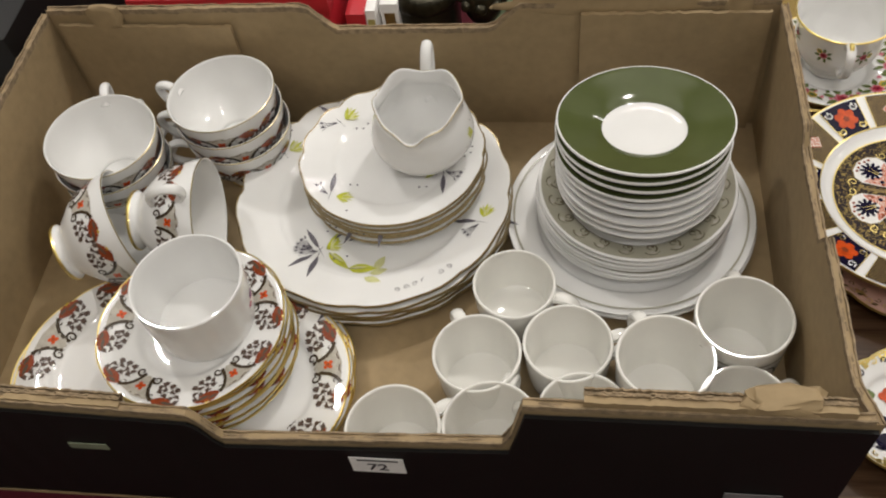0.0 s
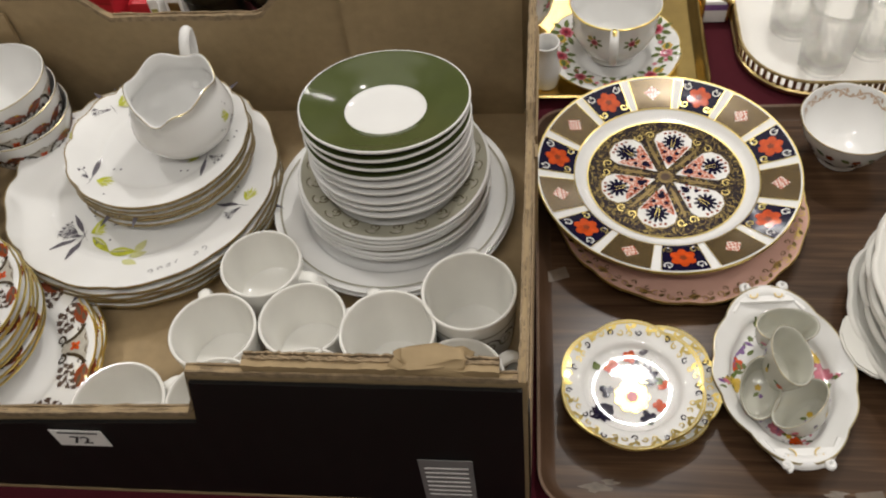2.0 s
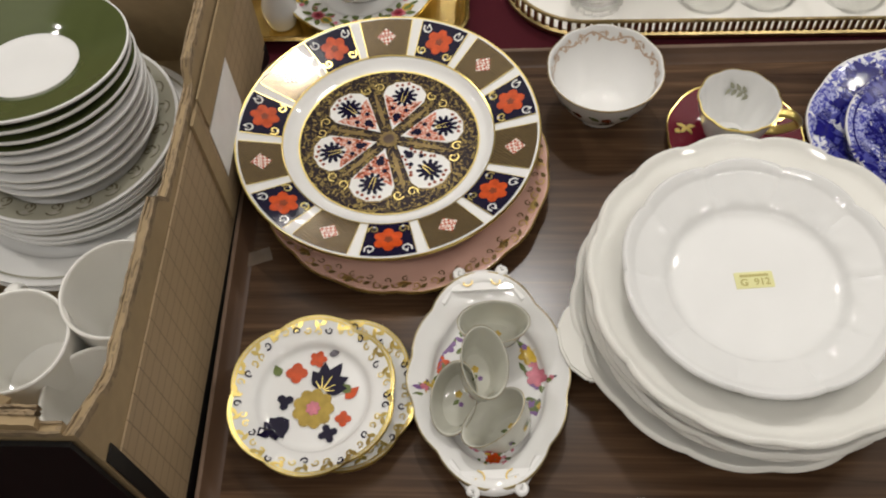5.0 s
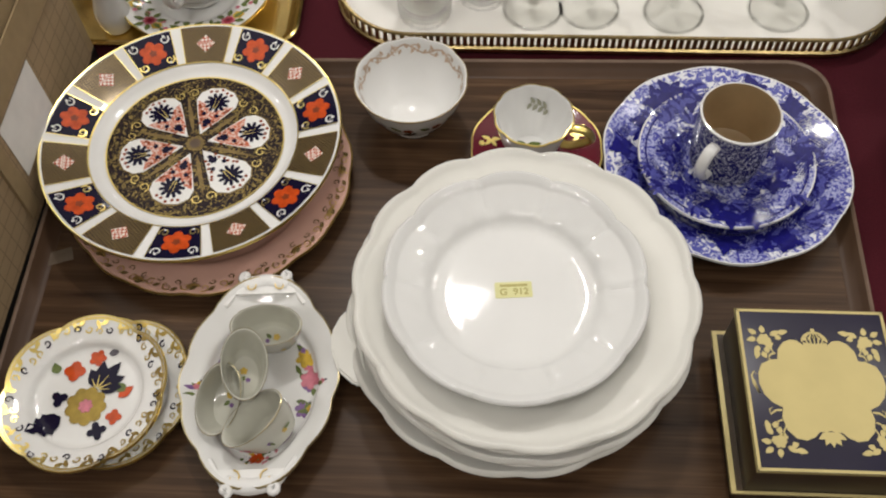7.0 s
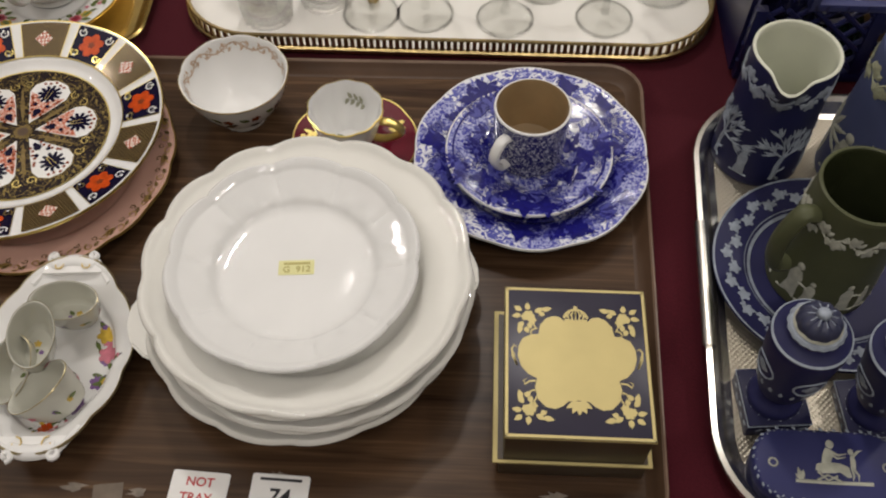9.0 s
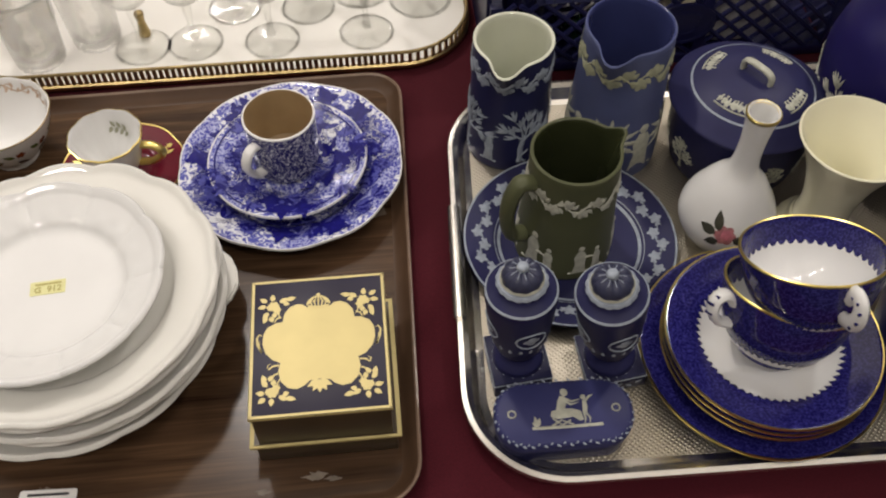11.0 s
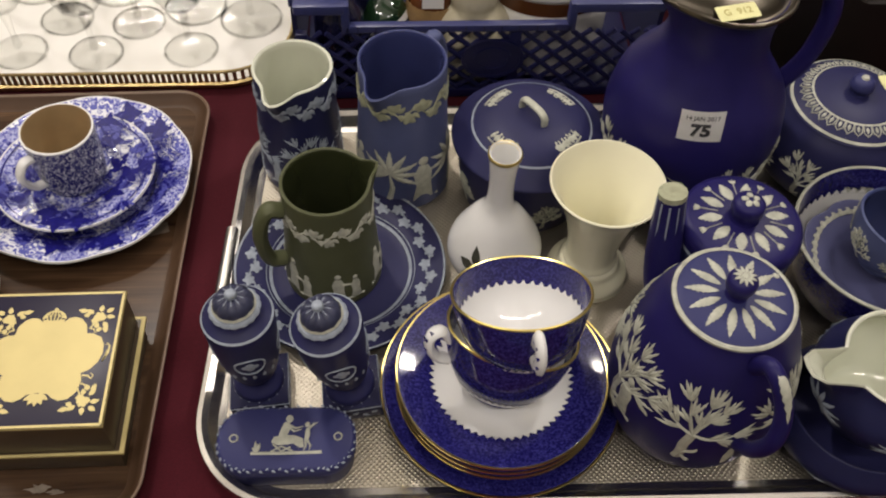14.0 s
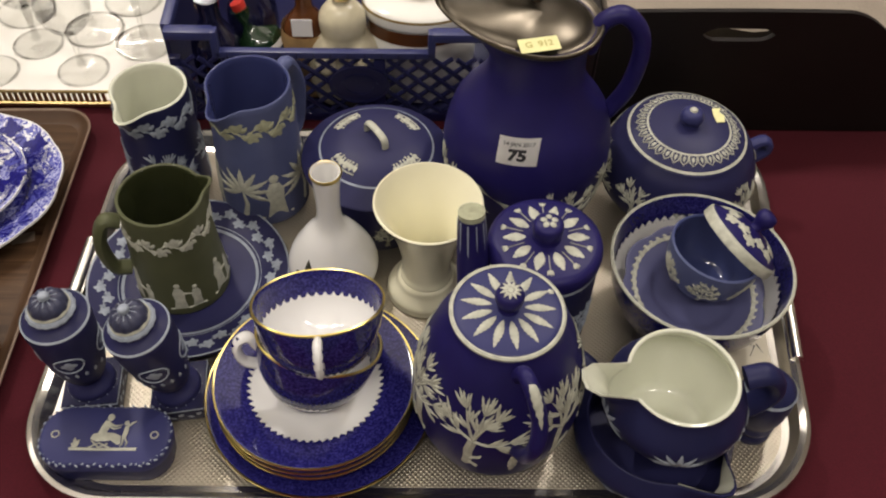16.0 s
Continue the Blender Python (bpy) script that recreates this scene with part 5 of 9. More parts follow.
p.ring(GOLD, RI - 0.0011, RI, 0.0002)
RC = IR * 0.592
p.ring(CHINTZ, 0.006, RC, 0, 72, 6)
p.ring(GOLD, RC, RC + 0.0013, 0.0001)
for k in range(6):
    a = radians(77 - 60 * k)
    wedge = [(0.010, 0.0), (0.020, 0.0052), (0.032, 0.0118), (0.047, 0.0192), (0.056, 0.0185), (0.0635, 0.0115), (0.0665, 0.0)]
    wedge = wedge + [(x, -y) for x, y in wedge[-2:0:-1]]
    p.poly(GILT_BROWN, put(wedge, 0, 0, a, 1.0), 0.0002)
    p.poly(WHITE, put(wedge, 0.0008 * math.cos(a), 0.0008 * math.sin(a), a, 0.965), 0.0004)
    p.poly(PRINT_NAVY, put(bloom(0.0115, 11, 0.45, 4, 0.7), 0.0490 * math.cos(a), 0.0475 * math.sin(a), a), 0.0006)
    p.poly(RED_CHECK, put([(0.015, 0.0), (0.026, 0.0078), (0.034, 0.0118), (0.046, 0.0168), (0.044, 0.0090), (0.038, 0.004), (0.037, 0.0), (0.038, -0.004), (0.044, -0.0090), (0.046, -0.0168), (0.034, -0.0118), (0.026, -0.0078)], 0, 0, a), 0.0005)
    for s2 in (-1, 1):
        p.line(GOLD, put([(0.041, s2 * 0.001), (0.053, s2 * 0.002)], 0, 0, a), 0.0008, 0.0008)
        for j in range(5):
            p.poly(PRINT_RUST, put(put(bloom(0.0017, 5, 0.4, 3), 0.022 + 0.0042 * j, s2 * (0.0052 + 0.0016 * j) - s2 * 0.0012 * (j % 2)), 0, 0, a), 0.0006, (1.0,))
    for u, v in ((0.021, 0.0), (0.033, 0.006), (0.033, -0.006)):
        p.poly(PRINT_NAVY, put(put(bloom(0.0026, 5, 0.45, 3), u, v), 0, 0, a), 0.0008, (1.0,))
    for u, v in ((0.0585, 0.0095), (0.0585, -0.0095), (0.0625, 0.0), (0.041, 0.0135), (0.041, -0.0135), (0.060, 0.005), (0.060, -0.005)):
        p.poly(PRINT_RUST, put(put(bloom(0.0018, 5, 0.45, 3), u, v), 0, 0, a), 0.0006, (1.0,))
    p.poly(PRINT_NAVY, put(bloom(0.0045, 7, 0.45, 3), 0.025 * math.cos(a), 0.025 * math.sin(a), a), 0.0007, (1.0,))
    p.poly(GILT_BROWN, put(leaf(0.045, 0.0020), 0.012 * math.cos(a + 0.5236), 0.012 * math.sin(a + 0.5236), a + 0.5236), 0.0003)
    for s2 in (-1, 1):
        p.line(GOLD, put(curl(0.058, s2 * 0.006, 0.005, 1.0, 1.2, 9, s2), 0, 0, a + 0.5236), 0.001, 0.0002)
p.poly(GILT_BROWN, bloom(0.0088, 12, 0.2), 0.0004)
p.poly(PRINT_BROWN, bloom(0.0052, 10, 0.2), 0.0007)
p.done(imari, {"navy_print": "navy_panel", "red_print": "red_flower", "gilt_lattice": "gilt_lattice_panel", "dark_gilt_ground": "gilt_chintz_ground", "gilding": "gilt_line_work", "white_glaze": "white_reserve", "pink_check": "check_diamond", "matt_gilding": "gilt_boss", "rust_print": "flower_heart", "brown_print": "centre_boss", "brown_gilding": "gilt_leaf", "red_check": "red_check_field"}, ("navy_print", "red_print", "gilt_lattice", "white_glaze", "pink_check", "rust_print", "red_check"))

# small gilt dishes
w8 = scallop(6, 0.055, 0.06, 0.002, 0.8)


GILT_FLOWER = mat("gilt_flower_enamel", (0.42, 0.30, 0.07), 0.18, metal=0.6, stain=0.35, stain_scale=160)


def gilt_dish(x, y, z, rz, label):
    R, H, well = 0.0605, 0.019, 0.038
    ob = plain_plate("gilt_dish", x, y, z, R, H, well, WHITE, label, "pair of gilt dishes", w8, GOLD, rz=rz, gw=0.0030)
    p = Print(on_plate(plate_curve(R, H, well)), 0.0009)
    for k in range(40):
        a = 2 * math.pi * k / 40
        r = 0.052 + 0.0022 * math.cos(6 * a) + 0.001 * (k % 2)
        p.line(GOLD if k % 3 else PRINT_NAVY, curl(r * math.cos(a), r * math.sin(a), 0.0030, a * 2, 1.0, 8, 1 if k % 2 else -1), 0.0013)
        p.poly(GOLD, put(jag_leaf(0.0070, 0.0019, 4), 0.0585 * math.cos(a + 0.05), 0.0582 * math.sin(a + 0.05), a + (2.2 if k % 2 else 3.6)), -0.0002)
    g = lambda m_, shp, u, v, a=0.0, l=0.0: p.poly(m_, put(put(shp, u, v, a), 0, 0, 0, 1.26), l)
    g(GILT_FLOWER, bloom(0.0125, 9, 0.16), 0.000, -0.006)
    g(PRINT_PINK, bloom(0.0045, 7, 0.25), 0.000, -0.006, 0, 0.0003)
    for a, l in ((0.15, 0.014), (0.7, 0.017), (1.25, 0.015), (1.8, 0.012), (-0.3, 0.012)):
        g(PRINT_NAVY, leaf(l * 1.15, 0.0044), 0.005, 0.006, a + 0.35, 0.0002)
        p.line(GOLD, put([(0.002, 0), (l * 0.8, 0)], 0.005, 0.006, a + 0.35), 0.001, 0.0004)
    g(PRINT_NAVY, jag_leaf(0.020, 0.008, 5), -0.013, -0.013, -2.5)
    g(PRINT_NAVY, bloom(0.006, 4, 0.5), 0.010, -0.021, 0.4)
    g(PRINT_NAVY, bloom(0.0055, 3, 0.5), -0.017, -0.002, 0.4)
    g(PRINT_RED, bloom(0.0068, 4, 0.3), -0.012, 0.016)
    g(PRINT_RED, bloom(0.0055, 5, 0.3), 0.000, 0.025)
    g(PRINT_RED, leaf(0.011, 0.003), 0.018, 0.000, 0.8)
    g(PRINT_RED, bloom(0.005, 4, 0.35), 0.018, -0.012)
    g(PRINT_GREENLEAF, leaf(0.008, 0.003), 0.021, 0.004, 2.4)
    g(PRINT_GREENLEAF, leaf(0.007, 0.003), -0.022, 0.014, 2.0)
    g(PRINT_GREY, leaf(0.007, 0.002), 0.006, 0.028, 0.2)
    p.done(ob, {"gilding": "gilt_scrollwork", "navy_print": "navy_leaf", "red_print": "red_flower", "gilt_flower_enamel": "gilt_flower", "leaf_print": "green_leaf"}, ("navy_print", "red_print", "leaf_print"))
    return ob


gilt_dish(0.407, 0.426, WT, 25, "small scalloped dish with gilt edge, under another")
gilt_dish(0.392, 0.420, WT + 0.012, 0, "small scalloped dish with gilt edge and painted flowers")

# the shade inside the little cups is put into this greyed china colour
CUP_SHADED = mat("shaded_white_china", (0.58, 0.575, 0.50), 0.06, stain=0.06, stain_scale=40)
# oval dish with scrolled ends and four little cups
od = thing("oval_dish", 0.5195, 0.4365, WT, "white oval dish with scrolled ends and painted flowers", "dish", rz=4)


def oval_warp(a, r, z):
    k = r / 0.06
    lob = 1 + 0.05 * k * k * (abs(math.cos(5 * a)) ** 0.7 - 0.5)
    e = 1 / ((abs(math.cos(a)) / 0.0585) ** 1.75 + (abs(math.sin(a)) / 0.0860) ** 1.75) ** (1 / 1.75)
    return k * e * lob, z + 0.004 * k ** 4 * abs(math.sin(a)) ** 3


part("body", plate_bm(0.06, 0.026, 0.040, 0.009, 0.45, warp=oval_warp), WHITE, od)
part("gilt_edge", rim_bm(0.06, 0.026, 0.0008, warp=oval_warp), GILT_WORN, od)
for sg in (-1, 1):
    for sx in (-1, 1):
        part("scroll_end", tube([(x, y, 0.0275 + 0.0002 * k) for k, (x, y) in enumerate(curl(sx * 0.0165, sg * 0.0855, 0.0040, 1.57 * (2 - sx), 1.1, 12, sx * sg))], 0.0024, 8), WHITE, od)
        part("gilt_line", tube([(x, y, 0.0290) for k, (x, y) in enumerate(curl(sx * 0.012, sg * 0.077, 0.006, 1.57, 0.8, 8, sx))], 0.0006, 6), GOLD_DULL, od)
    for sx in (-1, 1):
        part("scroll_arm", tube(curve_pts([(sx * 0.031, sg * 0.062, 0.0245), (sx * 0.0235, sg * 0.074, 0.0252), (sx * 0.0180, sg * 0.0825, 0.0265)], 5), 0.0022, 8, 1.2), WHITE, od)
    tab = [(0.0240, 0.0705), (0.0205, 0.0790), (0.0180, 0.0855), (0.0110, 0.0865), (0.0, 0.0835)]
    tab = [(u, sg * v) for u, v in tab] + [(-u, sg * v) for u, v in tab[-2::-1]]
    part("end_tab", slab(tab if sg > 0 else tab[::-1], 0.0240, 0.0278), WHITE, od)
    part("shell_end", tube(curve_pts([(-0.017, sg * 0.0790, 0.0248), (0.0, sg * 0.0825, 0.0260), (0.017, sg * 0.0790, 0.0248)], 5), 0.0048, 10, 1.3), WHITE, od)
otop = plate_curve(0.06, 0.026, 0.040, 0.009, lift=0.45)
p = Print(lambda x, y, h: (x, y, height_fn(otop)(0.06 * math.hypot(x / 0.0595, y / 0.084)) + h), 0.0006)
rnd = random.Random(9)
for u, v, m_ in ((-0.035, 0.018, PRINT_RED), (-0.040, -0.002, PRINT_YELLOW), (-0.030, -0.03, PRINT_PINK), (0.036, 0.004, PRINT_PINK), (0.032, 0.022, PRINT_YELLOW), (0.020, -0.040, PRINT_PURPLE), (0.0, -0.058, PRINT_RED), (-0.012, -0.044, PRINT_PINK), (0.032, -0.02, PRINT_PURPLE), (-0.030, 0.034, PRINT_PURPLE), (0.018, 0.050, PRINT_GREY)):
    p.poly(m_, put(bloom(rnd.uniform(0.0060, 0.0095), 6, 0.3), u, v, rnd.random()))
    for _ in range(6):
        p.poly(PRINT_GREENLEAF if rnd.random() < 0.6 else PRINT_PURPLE, put(leaf(0.0090, 0.0019), u + rnd.uniform(-0.008, 0.008), v + rnd.uniform(-0.008, 0.008), rnd.uniform(0, 6.28)), -0.0001)
for _ in range(46):
    b, rr = rnd.uniform(0, 6.28), rnd.uniform(0.62, 0.93)
    u, v = 0.054 * rr * math.cos(b), 0.076 * rr * math.sin(b)
    p.poly(rnd.choice((PRINT_PINK, PRINT_PURPLE, PRINT_GREENLEAF, PRINT_GREENLEAF, PRINT_YELLOW, PRINT_PINK)), put(bloom(rnd.uniform(0.0016, 0.0032), 5, 0.35), u, v, rnd.random()))
    p.poly(PRINT_GREENLEAF if rnd.random() < 0.6 else PRINT_GREY, put(leaf(rnd.uniform(0.004, 0.008), 0.0011), u, v, rnd.uniform(0, 6.28)), -0.0001)
p.done(od, {"leaf_print": "leaf_prints"})
for x, y, z, rx, ry, rz, H in ((0.522, 0.474, 0.008, 6, 2, 4, 0.034), (0.5105, 0.434, 0.026, 10, -8, 98, 0.036), (0.4990, 0.423, 0.008, -4, -20, 80, 0.028), (0.536, 0.397, 0.010, -16, -18, 38, 0.032)):
    oc = thing("oval_cup", x, y, WT + z + 0.0035, "tiny white oval cup with painted flowers inside", "cup", "tiny cups on the oval dish", rx, ry, rz)
    sq = lambda a, r, z_: (r / math.sqrt(math.cos(a) ** 2 / 1.0 + (math.sin(a) / 0.62) ** 2), z_)
    cpf = [(0.016, 0), (0.019, 0.003), (0.0235, H * 0.5), (0.0268, H)]
    part("body", cup_bm(cpf, 0.0016, sq, 40), CUP_SHADED, oc)
    part("gilt_rim", lathe([(0.0269, H - 0.0001), (0.0270, H + 0.0005), (0.0265, H + 0.0008)], 40, sq), GILT_WORN, oc)
    p = Print(lambda u, v, h: (u, v, 0.0052 + h), 0.0003)
    p.poly(PRINT_YELLOW, put(bloom(0.003, 5, 0.3), 0.004, 0.001))
    p.poly(PRINT_GREENLEAF, put(leaf(0.006, 0.0016), 0.0, 0.0, 2.4))
    p.poly(PRINT_PURPLE, put(bloom(0.002, 5, 0.3), -0.003, -0.002))
    p.done(oc, {})
    p = Print(lambda u, v, h, f=profile_fn(cpf): ((lambda rr, a: (rr * math.cos(a), rr * math.sin(a), v))(*(lambda a: ((f(v)) / math.sqrt(math.cos(a) ** 2 + (math.sin(a) / 0.62) ** 2) + h, a))(u / 0.022))), 0.0005)
    for k in range(7):
        p.poly((PRINT_PINK, PRINT_PURPLE, PRINT_YELLOW, PRINT_RED)[k % 4], put(bloom(0.0032, 5, 0.3), 0.02 * k, H * 0.5 + 0.003 * math.sin(k * 2)))
        p.poly(PRINT_GREENLEAF, put(leaf(0.008, 0.0018), 0.02 * k, H * 0.5, k))
    p.done(oc, {})

# stack of white plates
WHITE_WORN = mat("worn_white_glaze", (0.755, 0.755, 0.74), 0.055, stain=0.04, stain_scale=20)


def white_dish(x, y, z, rz, label):
    w = scallop(14, 0.030, 0.124, 0.0036, 0.6)
    ob = thing("white_plate", x, y, z, label, "plate", "stack of white plates", rz=rz)
    part("body", plate_bm(0.124, 0.024, 0.08, warp=w, bead=0.0022, seg=120), CREAM, ob)
    return ob


serv = thing("serving_dish", 0.708, 0.492, WT, "white round serving dish with two moulded lug handles", "dish", rz=14)
ws = scallop(14, 0.030, 0.126, 0.003, 0.7)
part("body", plate_bm(0.126, 0.030, 0.08, warp=ws, bead=0.0022, seg=120), CREAM, serv)
for sg in (-1, 1):
    bm = slab(put([(0.0, -0.034), (0.012, -0.030), (0.022, -0.016), (0.0245, 0.0), (0.022, 0.016), (0.012, 0.030), (0.0, 0.034)], 0.116, 0, 0), 0.0245, 0.0305)
    bmesh.ops.bevel(bm, geom=bm.edges[:], offset=0.0018, segments=2, affect="EDGES")
    for v in bm.verts:
        v.co.z += 0.0012 * noise.noise(v.co * 180)
    h = part("lug_handle", bm, CREAM, serv)
    h.matrix_basis = pose(0, 0, 0, 0, 0, 0 if sg > 0 else 180)
for k in range(4):
    white_dish(0.7150 + 0.002 * math.sin(k * 2), 0.493 + 0.002 * math.cos(k * 3), WT + 0.018 + 0.0118 * k, k * 11, "large plain white scalloped plate in a stack")
swp = plain_plate("small_white_plate", 0.7065, 0.4880, WT + 0.0665, 0.0975, 0.025, 0.058, WHITE, "white scalloped plate with moulded ribs on the stack", "", None, None, lift=0.38)
bpy.data.objects.remove(swp.children[0])


def ribbed(a, r, z):
    k = max(0.0, (r / 0.0975 - 0.55) / 0.45)
    w = abs(math.sin(5 * a)) ** 0.6
    if z > 0.0045 or r > 0.0545:
        z += 0.00022 * math.sin(2 * a + 0.6) * min(1.0, r / 0.04)
    return r * (1 + 0.030 * k * k * (w - 0.5)), z + k * 0.0034 * (w - 0.5) - 0.0014 * math.exp(-((w - 0.12) / 0.16) ** 2) * min(1.0, k * 2.5) + 0.0007 * math.exp(-((r / 0.0975 - 0.70) / 0.05) ** 2) * math.sin(20 * a) + 0.0007 * k * k * math.sin(30 * a + 0.8) * (1 - w)


part("body", plate_bm(0.0940, 0.025, 0.056, lift=0.38, seg=160, warp=ribbed, bead=0.0018), WHITE_WORN, swp)
part("price_label", slab(put(rounded_rect(-0.0135, 0.0135, -0.0065, 0.0065, 0.001, 2), 0, 0.0025, 0.08), 0.0064, 0.0068), LABEL_YELLOW, swp, "small yellow price label", False)
part("label_bar", slab(put(rounded_rect(-0.010, 0.010, -0.0009, 0.0009, 0.0002, 1), 0, 0.0060, 0.08), 0.0069, 0.0071), INK_FADED, swp, "", False)
write_text("label_code", "G  912", 0.0075, INK_FADED, swp, pose(0.0005, 0.0005, 0.0072, 0, 0, 5))

# blue printed plate, saucer and cup


def willow_print(p, r0, r1, n, seed, s):
    """A busy landscape print: leaf fans, blossoms, hatched banks and little fences, dark and mid blue on white."""
    rnd = random.Random(seed)
    for k in range(n):
        a = 2 * math.pi * (k + rnd.uniform(-0.3, 0.3)) / n * 5.618
        r = r0 + (r1 - r0) * rnd.random() ** 0.8
        x, y, d, pick = r * math.cos(a), r * math.sin(a), rnd.uniform(0, 6.28), rnd.random()
        if pick < 0.36:
            for j in range(5):
                p.poly(PRINT_COBALT if j % 2 else PRINT_MIDBLUE, put(jag_leaf(0.017 * s, 0.0036 * s, 5), x, y, d + (j - 2) * 0.42), 0.0001)
        elif pick < 0.42:
            p.poly(PRINT_COBALT, put(bloom(0.0080 * s, 7, 0.4), x, y, d), 0.0001)
            p.poly(PRINT_MIDBLUE, put(bloom(0.0034 * s, 5, 0.4), x, y, d), 0.0004, (1.0,))
        elif pick < 0.55:
            p.poly(PRINT_WHITE, put(bloom(0.012 * s, 4, 0.45), x, y, d))
            for j in range(3):
                p.line(PRINT_COBALT, put([(-0.009, -0.003 + 0.003 * j), (-0.002, 0.001 + 0.002 * j), (0.006, -0.002 + 0.003 * j)], x, y, d, s), 0.0011 * s, 0.0003)
        elif pick < 0.82:
            b = rnd.uniform(-14, 14)
            for j in range(8):
                u = (j - 3.5) * 0.0022
                p.line(PRINT_COBALT if j % 3 else PRINT_MIDBLUE, put([(t, u + b * t * t + 0.0006 * math.sin(t * 500 + j)) for t in (-0.015, -0.008, 0.0, 0.008, 0.015)], x, y, d, s), 0.0011 * s, 0.0002)
        else:
            p.poly(PRINT_COBALT, put(put(bloom(0.011, 3, 0.45), 0, 0), x, y, d, s), 0.0001)
            for j in range(4):
                p.poly(PRINT_COBALT, put(jag_leaf(0.016 * s, 0.0050 * s, 5), x, y, d + 1.6 * j), 0.0001, (1.0,))


BLUE_NAMES = {"cobalt_print": "dark_blue_print", "mid_blue_print": "mid_blue_print", "white_reserve_print": "white_reserve"}
bpl = plain_plate("blue_plate", 0.889, 0.650, WT, 0.104, 0.026, 0.062, MIKADO, "blue and white printed plate with scalloped edge", "", scallop(10, 0.022, 0.104), WHITE, gw=0.0012)
p = Print(on_plate(plate_curve(0.104, 0.026, 0.062)), 0.0006)
willow_print(p, 0.062, 0.0885, 86, 3, 0.95)
p.done(bpl, BLUE_NAMES)
bsa = plain_plate("blue_saucer", 0.887, 0.648, WT + 0.016, 0.0735, 0.018, 0.034, MIKADO, "blue and white printed saucer on a plate", "", None, WHITE, "saucer", gw=0.0012)
p = Print(on_plate(plate_curve(0.0735, 0.018, 0.034)), 0.0006)
willow_print(p, 0.028, 0.066, 74, 8, 0.85)
p.ring(PRINT_COBALT, 0.0665, 0.0680, 0.0002)
p.done(bsa, BLUE_NAMES)
can = thing("coffee_can", 0.886, 0.648, WT + 0.0275, "straight blue and white printed coffee cup", "cup", rz=230)
CP = [(0.026, 0), (0.0295, 0.004), (0.0315, 0.03), (0.0322, 0.060)]
o = curve_pts(CP, 5)
part("body", lathe([(0, 0.002), (0.022, 0.002), (0.023, 0)] + o + [(0.0315, 0.0608)], 48), MIKADO_DENSE, can)
part("inside", lathe([(0.0315, 0.0608), (0.0304, 0.0605), (0.030, 0.058)] + [(r - 0.0022, z) for r, z in o if 0.005 < z < 0.057][::-1] + [(0.022, 0.0045), (0, 0.0045)], 48), TAN, can, "tan stained inside")
part("rim_line", lathe([(0.0324, 0.0594), (0.0322, 0.0606), (0.0306, 0.0610)], 48), WHITE, can)
part("handle", loop_handle(0.031, 0.048, 0.030, 0.014, 0.017, 0.0034, 1.5), WHITE, can)

# footed bowl
bowl = thing("white_bowl", 0.618, 0.708, WT, "white china bowl with a gilt scroll border inside", "bowl")
BP = [(0.022, 0), (0.023, 0.006), (0.034, 0.018), (0.043, 0.035), (0.0495, 0.054)]
wbf = scallop(10, 0.02, 0.0495, 0.0012, 0.8)
part("body", cup_bm(BP, 0.0022, wbf), WHITE, bowl)
part("gilt_rim", lathe([(0.0496, 0.0538), (0.0495, 0.0546), (0.0487, 0.0549)], 56, wbf), GILT_EDGE, bowl)
bf = profile_fn(BP)
p = Print(on_wall(lambda z: bf(z) - 0.0022, 0.045, -1.0), 0.0006)
TANPRINT = mat("tan_scroll_print", (0.56, 0.42, 0.31), 0.25, stain=0.2, stain_scale=100)
for k in range(16):
    p.line(TANPRINT, curl(0.0177 * k, 0.0465, 0.0046, k, 1.2, 10, 1 if k % 2 else -1), 0.0012)
    p.line(TANPRINT, [(0.0177 * (k + j / 8), 0.0465 + 0.0036 * math.sin(2 * math.pi * (k / 2 + j / 16))) for j in range(9)], 0.0015, 0, False)
    for j in range(3):
        p.poly(TANPRINT, put(leaf(0.0060, 0.0014), 0.0177 * k + 0.006 * j, 0.0465, 1.1 if (j + k) % 2 else -1.0))
p.done(bowl, {"tan_scroll_print": "scroll_border"})
p = Print(on_wall(bf, 0.045), 0.0005)
for k in range(11):
    p.poly(PRINT_BROWN, put(jag_leaf(0.016, 0.004, 5), 0.0257 * k, 0.024, 0.5 * (-1) ** k))
    p.poly(PRINT_RUST, put(bloom(0.005, 5, 0.3), 0.0257 * k + 0.006, 0.036))
    p.poly(PRINT_GREENLEAF, put(leaf(0.012, 0.003), 0.0257 * k, 0.034, 2.5))
p.done(bowl, {})

# maroon saucer and small cup
rs = plain_plate("maroon_saucer", 0.729, 0.667, WT, 0.0575, 0.015, 0.026, MAROON_GLAZE, "maroon saucer with gilt edge and gilt sprays", "", scallop(10, 0.02, 0.0575), GOLD, "saucer", gw=0.0018)
p = Print(on_plate(plate_curve(0.0575, 0.015, 0.026)), 0.0006)
for k in range(5):
    a = 2 * math.pi * k / 5 + 2.9
    for j in range(4):
        p.poly(GOLD, put(leaf(0.009, 0.002), 0.041 * math.cos(a), 0.041 * math.sin(a), a + 1.2 * j))
    p.poly(GOLD, put(bloom(0.003, 5, 0.3), 0.048 * math.cos(a + 0.15), 0.048 * math.sin(a + 0.15)))
p.done(rs, {"gilding": "gilt_spray"})
rc = thing("small_cup", 0.724, 0.668, WT + 0.007, "small white faceted cup with gilt rim and handle", "cup", rz=-12)
facet = lambda a, r, z: (r * (1 - 0.035 * (1 - abs(math.cos(5 * a)))), z)
